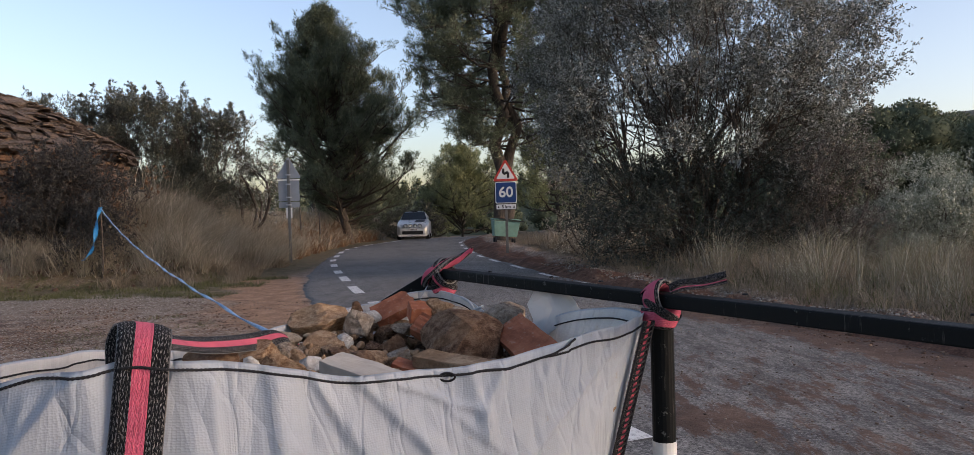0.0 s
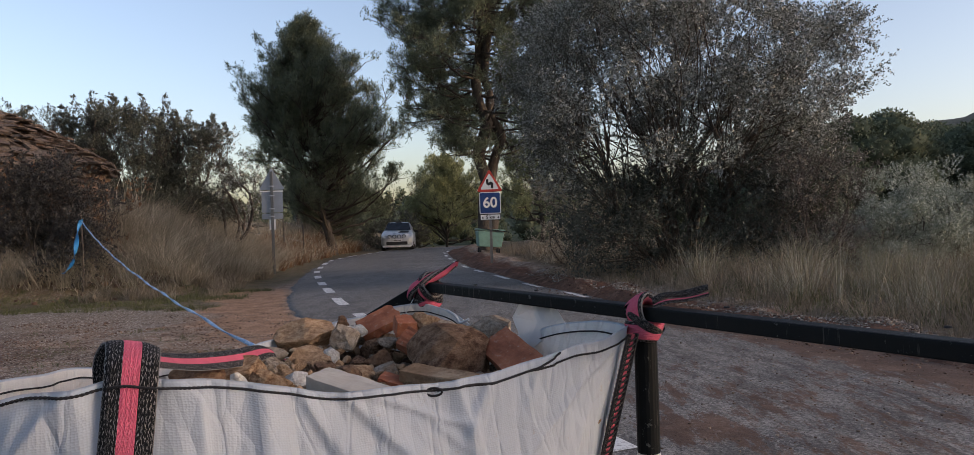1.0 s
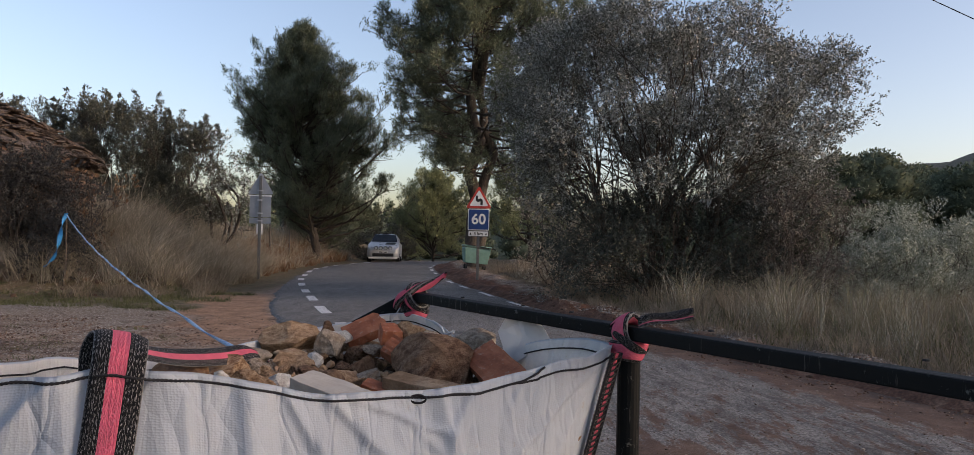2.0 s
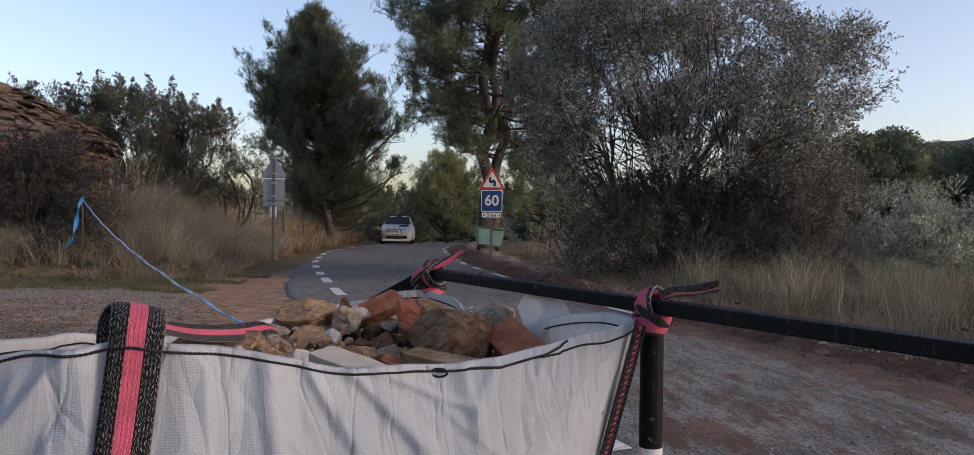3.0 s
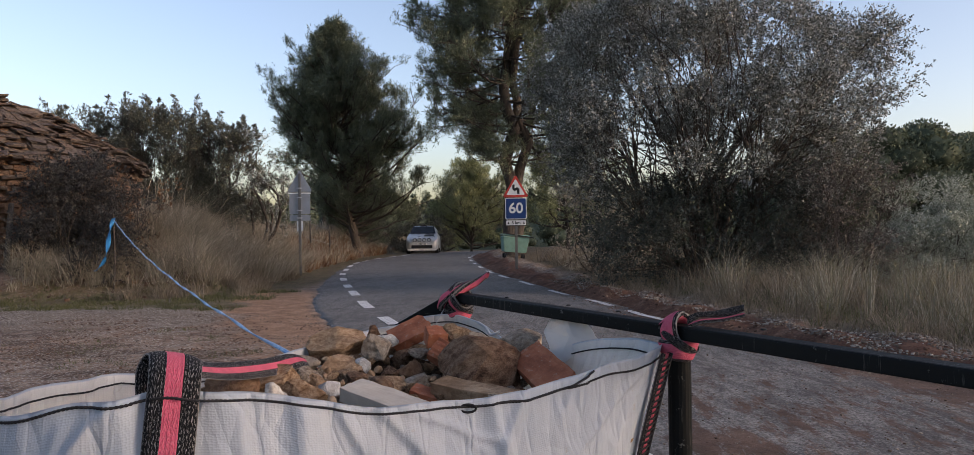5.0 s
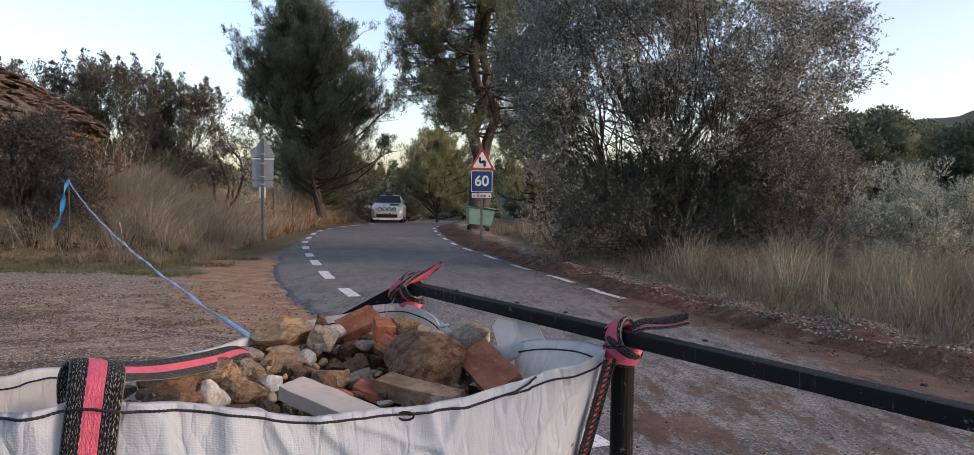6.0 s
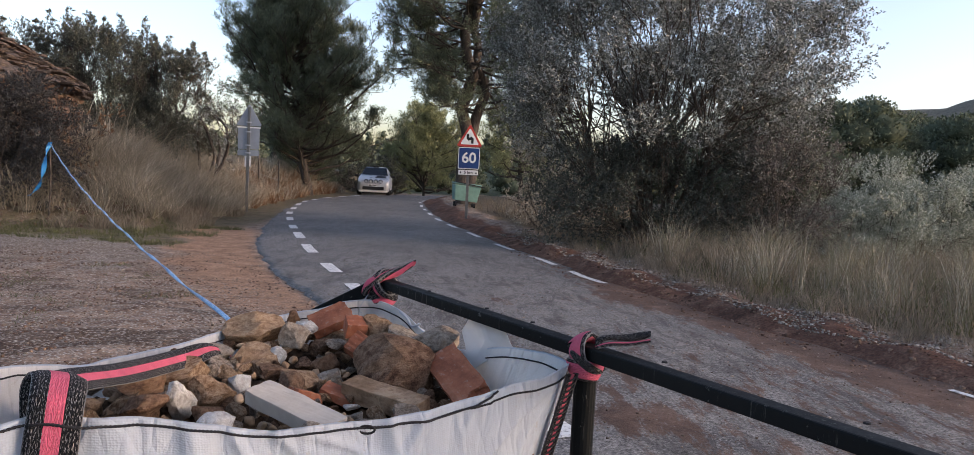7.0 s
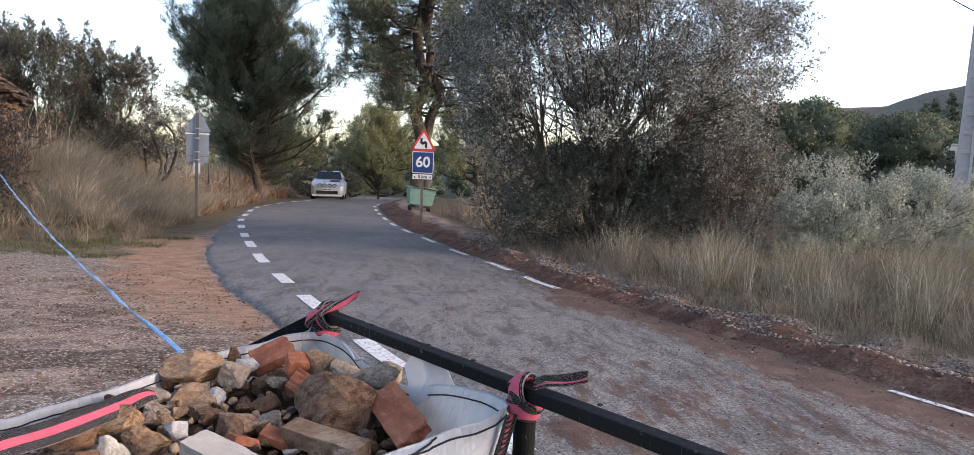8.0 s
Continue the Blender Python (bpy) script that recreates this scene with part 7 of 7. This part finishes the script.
# ---------------------------------------------------------------- loose stones on the ground (joined)
def pebbles(name, label, xs_, ys_, size, rng_, material, lift=0.25, power=3.0):
    n = len(xs_)
    base_ = np.array([(x_, y_, z_) for x_ in (-1, 1) for y_ in (-1, 1) for z_ in (-1, 1)], float)
    quads = np.array([(0, 1, 3, 2), (4, 6, 7, 5), (0, 4, 5, 1), (2, 3, 7, 6), (1, 5, 7, 3)])
    s_ = size[0] * (size[1] / size[0]) ** (rng_.random(n) ** power)
    shape = base_[None] * rng_.uniform(0.45, 1.0, (n, 8, 3)) * np.array([1, 0.8, 0.6]) * 0.5
    a_ = rng_.uniform(0, 6.283, n)
    c_, d_ = np.cos(a_)[:, None], np.sin(a_)[:, None]
    v_ = np.stack([shape[..., 0] * c_ - shape[..., 1] * d_, shape[..., 0] * d_ + shape[..., 1] * c_, shape[..., 2]], -1) * s_[:, None, None]
    road_here = on_road(xs_, ys_)
    z_ = np.where(road_here, road_top(xs_, ys_), height(xs_, ys_)) + s_ * lift * 0.6
    v_ = v_ + np.stack([xs_, ys_, z_], -1)[:, None]
    f_ = (np.arange(n)[:, None, None] * 8 + quads[None]).reshape(-1, 4)
    return tagged(new(name, fast_mesh(name, v_.reshape(-1, 3), f_, material)), label, "gravel", kind="stuff")


def gravel_material(name, dark, mid, light):
    n = Nodes(name)
    k_ = n.island()
    p_ = n.place()
    colour = n.ramp(k_, (0.0, dark), (0.5, mid), (1.0, light))
    colour = n.mix(n.ramp(n.noise(p_, 60.0, 4), (0.4, 0.0), (0.7, 0.5)), colour, dark)
    return n.finish(colour, 0.9, n.bump(n.noise(p_, 120.0, 3), 0.5, 0.004), specular=0.25)


M_GRAVEL = gravel_material("loose_gravel", (0.06, 0.040, 0.029), (0.15, 0.11, 0.08), (0.31, 0.255, 0.205))
M_GRAVEL_RED = gravel_material("reddish_clods", (0.055, 0.031, 0.021), (0.14, 0.08, 0.053), (0.25, 0.165, 0.118))
M_GRAVEL_PALE = gravel_material("pale_verge_gravel", (0.075, 0.058, 0.045), (0.20, 0.17, 0.14), (0.44, 0.40, 0.35))
rng = np.random.default_rng(55)
xs, ys = scatter(13000, ((-6.6, 0.2), (4.3, 12.2)), lambda x_, y_: (x_ < left_edge(y_) - 0.02) & (wave_noise(x_, y_, 1.3, 51) > -0.35), rng)
pebbles("gravel", "loose pebbles scattered over the yard", xs, ys, (0.005, 0.028), rng, M_GRAVEL)
xs, ys = scatter(5000, ((-6.6, 0.2), (4.3, 11.5)), lambda x_, y_: (x_ < left_edge(y_) + 0.05) & (wave_noise(x_, y_, 0.9, 52) > 0.0), rng)
pebbles("clods", "dark damp clods and crumbs of earth over the yard", xs, ys, (0.007, 0.034), rng, M_GRAVEL_RED, power=2.0)
xs, ys = scatter(15000, ((1.0, 6.0), (4.5, 18.0)), lambda x_, y_: (x_ > right_line(y_) + 0.46 + 0.12 * wave_noise(x_, y_, 1.5, 71)) & (x_ < np.minimum(right_line(y_) + 1.4, verge_inner(y_) + 0.3)) & (wave_noise(x_, y_, 0.5, 72) > -0.5), rng)
pebbles("gravel", "stones and clods heaped along the verge", xs, ys, (0.010, 0.040), rng, M_GRAVEL_PALE, power=1.6)
xs, ys = scatter(2600, ((1.0, 6.0), (4.5, 18.0)), lambda x_, y_: (x_ > right_line(y_) + 0.1) & (x_ < np.minimum(right_line(y_) + 1.3, verge_inner(y_) + 0.2)), rng)
pebbles("clods", "dark earth clods heaped along the verge", xs, ys, (0.012, 0.06), rng, M_GRAVEL_RED)
xs, ys = scatter(2600, ((1.0, 4.6), (4.5, 16.0)), lambda x_, y_: (x_ > right_line(y_) - 0.25) & (x_ < right_line(y_) + 0.55), rng)
pebbles("clods", "red earth clods along the edge of the asphalt", xs, ys, (0.006, 0.04), rng, M_GRAVEL_RED)
xs, ys = scatter(5200, ((-2.0, 4.4), (4.0, 12.5)), lambda x_, y_: (x_ > left_edge(y_)) & (x_ < right_line(y_)) & (rng.random(len(x_)) < np.interp(y_, [4, 9, 12.5], [1.0, 0.6, 0.12])), rng)
pebbles("grit", "grit and small stones strewn over the road", xs, ys, (0.004, 0.022), rng, M_GRAVEL)
xs, ys = scatter(160, ((-9.6, -6.2), (14.6, 17.4)), lambda x_, y_: x_ < -6.2, rng)
pebbles("fallen_stones", "fallen wall stones at the foot of the bank", xs, ys, (0.03, 0.18), rng, M_GRAVEL_RED)


def lone_stone(c, x_, y_, size, label):
    ob = new("stone", rock_pool[c][int(abs(x_ * 10)) % 5])
    ob.matrix_world = pose(x_, y_, float(height(x_, y_)) + size * 0.18, 0, 0, x_ * 60) @ Matrix.Diagonal((size, size * 0.7, size * 0.5, 1))
    return tagged(ob, label, "stone")


for x_, y_, s_ in ((-9.45, 16.3, 0.17), (-9.1, 16.2, 0.12), (-9.9, 16.4, 0.09)):
    lone_stone("p", x_, y_, s_, "white stone lying on the mossy ground")
for x_, y_, s_ in ((-10.9, 16.3, 0.32), (-10.4, 16.2, 0.22), (-11.4, 16.2, 0.28), (-7.6, 15.6, 0.22)):
    lone_stone("t", x_, y_, s_, "tan stone fallen from the hut wall")

# ---------------------------------------------------------------- concrete pole
M_CONCRETE = plain("grey_cast_concrete", (0.42, 0.42, 0.41), 0.85, vary=0.15, scale=9)
pole = empty("utility_pole", pose(12.05, 16.0, float(height(12.05, 16.0)), 0, 2.0, -30), "tapered concrete utility pole with notched sides in the grass", "pole")
TALL = 7.6
for s in (-1, 1):
    bm = bmesh.new()
    v_ = []
    for z_, w_ in ((-0.3, 0.14), (TALL, 0.08)):
        for dx_, dy_ in ((-0.03, -0.075), (0.03, -0.075), (0.03, 0.075), (-0.03, 0.075)):
            v_.append(bm.verts.new((s * w_ + dx_, dy_, z_)))
    for q in range(4):
        bm.faces.new((v_[q], v_[(q + 1) % 4], v_[4 + (q + 1) % 4], v_[4 + q]))
    bm.faces.new(v_[:4])
    bm.faces.new(v_[4:])
    part("flange", bm, M_CONCRETE, pole)
bm = bmesh.new()
v_ = [bm.verts.new((s * w_, dy_, z_)) for z_, w_ in ((-0.3, 0.13), (TALL, 0.07)) for s, dy_ in ((-1, -0.03), (1, -0.03), (1, 0.03), (-1, 0.03))]
for q in range(4):
    bm.faces.new((v_[q], v_[(q + 1) % 4], v_[4 + (q + 1) % 4], v_[4 + q]))
part("web", bm, M_CONCRETE, pole)
for q in range(18):
    z_ = 0.35 + q * 0.41
    w_ = float(np.interp(z_, [0, TALL], [0.115, 0.055]))
    bm = bmesh.new()
    box(bm, (2 * w_, 0.12, 0.07), Matrix.Translation((0, 0, z_)), 0.008)
    part("rung", bm, M_CONCRETE, pole)

cable = empty("overhead_cable", pose(0, 0, 0), "thin black overhead cable strung past the pole", "cable")
k_ = np.linspace(-0.1, 1.0, 24)[:, None]
line_ = np.array([6.0, 14.0, 6.95]) * (1 - k_) + np.array([16.0, 14.0, 2.76]) * k_
line_[:, 2] += 0.25 * (k_[:, 0] - 0.44) ** 2
v_, f_ = tube_arrays(line_, np.full(24, 0.009), 6)
mesh_part("wire", fast_mesh("wire", v_, f_, M_CORD, True), cable)

# ---------------------------------------------------------------- fence posts and wire on the bank
fence = empty("wire_fence", pose(0, 0, 0), "thin weathered posts of a wire fence on the bank", "fence")
tops = []
for x_, y_ in ((-10.4, 25.5), (-9.4, 27.0), (-8.5, 28.2), (-7.6, 29.6), (-7.3, 31.5)):
    g_ = float(height(x_, y_))
    v_, f_ = tube_arrays([(x_, y_, g_ - 0.1), (x_ + 0.02, y_, g_ + 0.6), (x_, y_, g_ + 1.35)], [0.035, 0.032, 0.03], 7)
    mesh_part("post", fast_mesh("post", v_, f_, M_TIMBER, True), fence)
    tops.append((x_, y_, g_))
for dz_ in (0.6, 1.2):
    v_, f_ = tube_arrays([(x_, y_, g_ + dz_) for x_, y_, g_ in tops], np.full(len(tops), 0.005), 5)
    mesh_part("wire", fast_mesh("wire", v_, f_, M_GALV, True), fence)

# ---------------------------------------------------------------- house across the field
M_PLASTER = plain("cream_plaster", (0.66, 0.62, 0.54), 0.85, vary=0.1, scale=3)
M_DARK_GLASS = plain("dark_window_glass", (0.02, 0.024, 0.03), 0.12, vary=0.1, bump=0.0, specular=0.6)
hx_, hy_ = 61.5, 82.0
hz_ = float(height(hx_, hy_))
house = empty("house", pose(hx_, hy_, 5.0, 0, 0, -34), "small cream-walled house among the pines across the field", "house")
bm = bmesh.new()
box(bm, (4.2, 4.0, 2.2 + 5.0 - hz_), Matrix.Translation((0, 0, (2.2 - 5.0 + hz_) / 2)), 0.02)
part("wall", bm, M_PLASTER, house)
bm = bmesh.new()
box(bm, (4.7, 4.5, 0.16), Matrix.Translation((0, 0, 2.28)), 0.03)
part("roof", bm, M_PLASTER, house)
for x_ in (-1.1, 1.0):
    bm = bmesh.new()
    box(bm, (0.8, 0.06, 1.0), Matrix.Translation((x_, -2.01, 1.1)), 0.01)
    part("window", bm, M_DARK_GLASS, house)
M_SCREEN = plain("green_fence_screen", (0.03, 0.16, 0.13), 0.8, vary=0.2, scale=3)
screen = empty("screen_fence", pose(hx_ - 1.5, hy_ - 5.0, 4.6, 0, 0, -34), "green screen fence in front of the house", "fence")
bm = bmesh.new()
box(bm, (9.0, 0.05, 1.3), Matrix.Translation((0, 0, 0.0)), 0.01)
part("screen", bm, M_SCREEN, screen)
for q in range(5):
    bm = bmesh.new()
    round_post(bm, -4.4 + q * 2.2, 0.06, 4.6 - 4.6 - 1.4, 0.75, 0.04, 8)
    part("post", bm, M_GALV, screen)

# ---------------------------------------------------------------- silver rally hatchback
M_SILVER_PAINT = plain("silver_car_paint", (0.52, 0.53, 0.54), 0.3, 0.25, 0.05, 3.0, 0.0, 0.5)
M_TYRE = plain("tyre_rubber", (0.018, 0.018, 0.018), 0.85, vary=0.2)
M_BLACK_TRIM = plain("black_plastic_trim", (0.02, 0.02, 0.021), 0.5, vary=0.2)
M_RIM = plain("pale_wheel_rim", (0.55, 0.55, 0.54), 0.4, 0.5, 0.1)
M_LAMP = plain("headlamp_lens", (0.66, 0.68, 0.70), 0.12, 0.3, 0.05, 3.0, 0.0, 0.6)
car = empty("rally_car", pose(-4.6, 42.6, float(road_top(-4.6, 42.6)), 0, 0, 3), "silver rally hatchback with four spotlights driving on the road", "car")
# stations along the car: y, half width low, half width belt, z low, z belt, half width roof, z roof
STATIONS = [(-1.99, 0.60, 0.62, 0.24, 0.62, 0.56, 0.66), (-1.93, 0.76, 0.77, 0.19, 0.72, 0.66, 0.77), (-1.70, 0.83, 0.83, 0.17, 0.80, 0.72, 0.87), (-1.30, 0.85, 0.85, 0.18, 0.88, 0.75, 0.96), (-0.95, 0.85, 0.86, 0.18, 0.93, 0.75, 1.02), (-0.80, 0.85, 0.86, 0.18, 0.95, 0.73, 1.07),
            (-0.40, 0.85, 0.86, 0.18, 0.96, 0.66, 1.24), (-0.05, 0.85, 0.86, 0.18, 0.97, 0.60, 1.47), (0.40, 0.85, 0.86, 0.18, 0.97, 0.60, 1.51), (1.10, 0.85, 0.86, 0.18, 0.98, 0.59, 1.48), (1.60, 0.84, 0.85, 0.20, 0.98, 0.56, 1.36), (1.90, 0.77, 0.81, 0.24, 0.92, 0.60, 1.00), (1.98, 0.70, 0.74, 0.30, 0.82, 0.60, 0.86)]
bm = bmesh.new()
rings_ = []
for y_, wl, wb, zl, zb, wr, zr in STATIONS:
    half = [(0, zl), (wl * 0.8, zl), (wl, zl + 0.10), (wl + 0.02, (zl + zb) / 2), (wb, zb - 0.02), (wb - 0.02, zb + 0.02), ((wb + wr) / 2, (zb + zr) / 2), (wr, zr - 0.05), (wr - 0.08, zr), (0, zr + 0.02)]
    ring_ = half + [(-a_, b_) for a_, b_ in half[-2:0:-1]]
    rings_.append([bm.verts.new((a_, y_, b_)) for a_, b_ in ring_])
m_ = len(rings_[0])
for a_, b_ in zip(rings_, rings_[1:]):
    for q in range(m_):
        bm.faces.new((a_[q], a_[(q + 1) % m_], b_[(q + 1) % m_], b_[q]))
bm.faces.new(rings_[0])
bm.faces.new(rings_[-1][::-1])
part("body", bm, M_SILVER_PAINT, car, smooth_shade=True)


def panel(name, corners, material, parent, thick=0.012, label=""):
    bm_ = bmesh.new()
    a_ = [bm_.verts.new(c_) for c_ in corners]
    bm_.faces.new(a_)
    bmesh.ops.solidify(bm_, geom=bm_.faces[:], thickness=thick)
    return part(name, bm_, material, parent, label)


panel("windscreen", [(-0.70, -0.87, 1.085), (0.70, -0.87, 1.085), (0.57, -0.11, 1.49), (-0.57, -0.11, 1.49)], M_DARK_GLASS, car, 0.02, "dark windscreen")
panel("bonnet_patch", [(0.05, -1.50, 0.945), (0.60, -1.45, 0.945), (0.62, -0.98, 1.04), (0.15, -0.98, 1.05)], M_BLACK_TRIM, car, 0.012, "matt black bonnet patch")
for s in (-1, 1):
    panel("side_window", [(s * 0.862, -0.62, 0.985), (s * 0.862, 1.05, 0.99), (s * 0.60, 1.0, 1.43), (s * 0.60, 0.02, 1.43)], M_DARK_GLASS, car, 0.015)
    panel("headlamp", [(s * 0.54, -1.975, 0.60), (s * 0.80, -1.80, 0.64), (s * 0.815, -1.55, 0.82), (s * 0.55, -1.86, 0.79)], M_LAMP, car, 0.03)
    bm = bmesh.new()
    box(bm, (0.2, 0.10, 0.13), Matrix.Translation((s * 0.98, -0.62, 1.02)), 0.03)
    part("mirror", bm, M_BLACK_TRIM, car)
    for y_ in (-1.28, 1.22):
        bm = bmesh.new()
        bmesh.ops.create_cone(bm, cap_ends=True, segments=24, radius1=0.305, radius2=0.305, depth=0.2, matrix=pose(s * 0.76, y_, 0.305, 0, 90, 0))
        wheel = part("wheel", bm, M_TYRE, car)
        bm = bmesh.new()
        bmesh.ops.create_cone(bm, cap_ends=True, segments=20, radius1=0.20, radius2=0.20, depth=0.215, matrix=pose(s * 0.76, y_, 0.305, 0, 90, 0))
        part("rim", bm, M_RIM, wheel)
bm = bmesh.new()
box(bm, (1.12, 0.10, 0.17), Matrix.Translation((0, -1.965, 0.40)), 0.03)
part("grille", bm, M_BLACK_TRIM, car)
bm = bmesh.new()
box(bm, (1.52, 0.14, 0.09), Matrix.Translation((0, -1.93, 0.235)), 0.03)
part("front_lip", bm, M_SIGN_WHITE, car, "white front lip")
bm = bmesh.new()
box(bm, (0.52, 0.02, 0.11), Matrix.Translation((0, -2.0, 0.545)), 0.004)
number = part("number_plate", bm, M_SIGN_WHITE, car)
for q in range(7):
    bm = bmesh.new()
    box(bm, (0.04, 0.006, 0.06), Matrix.Translation((-0.2 + q * 0.066, -2.012, 0.545)), 0.001)
    part("plate_bar", bm, M_SIGN_BLACK, number)
bm = bmesh.new()
box(bm, (1.0, 0.06, 0.05), Matrix.Translation((0, -1.93, 0.66)), 0.01)
lamp_bar = part("lamp_bar", bm, M_BLACK_TRIM, car)
for q in range(4):
    x_ = -0.375 + q * 0.25
    bm = bmesh.new()
    bmesh.ops.create_cone(bm, cap_ends=True, segments=18, radius1=0.115, radius2=0.08, depth=0.12, matrix=pose(x_, -1.99, 0.75, 90, 0, 0))
    lamp_ = part("spotlight", bm, M_BLACK_TRIM, car)
    bm = bmesh.new()
    bmesh.ops.create_cone(bm, cap_ends=True, segments=18, radius1=0.075, radius2=0.075, depth=0.02, matrix=pose(x_, -2.055, 0.745, 90, 0, 0))
    part("lens", bm, M_LAMP, lamp_)
bm = bmesh.new()
box(bm, (0.34, 0.30, 0.09), Matrix.Translation((0, 0.2, 1.53)), 0.03)
part("roof_scoop", bm, M_BLACK_TRIM, car)
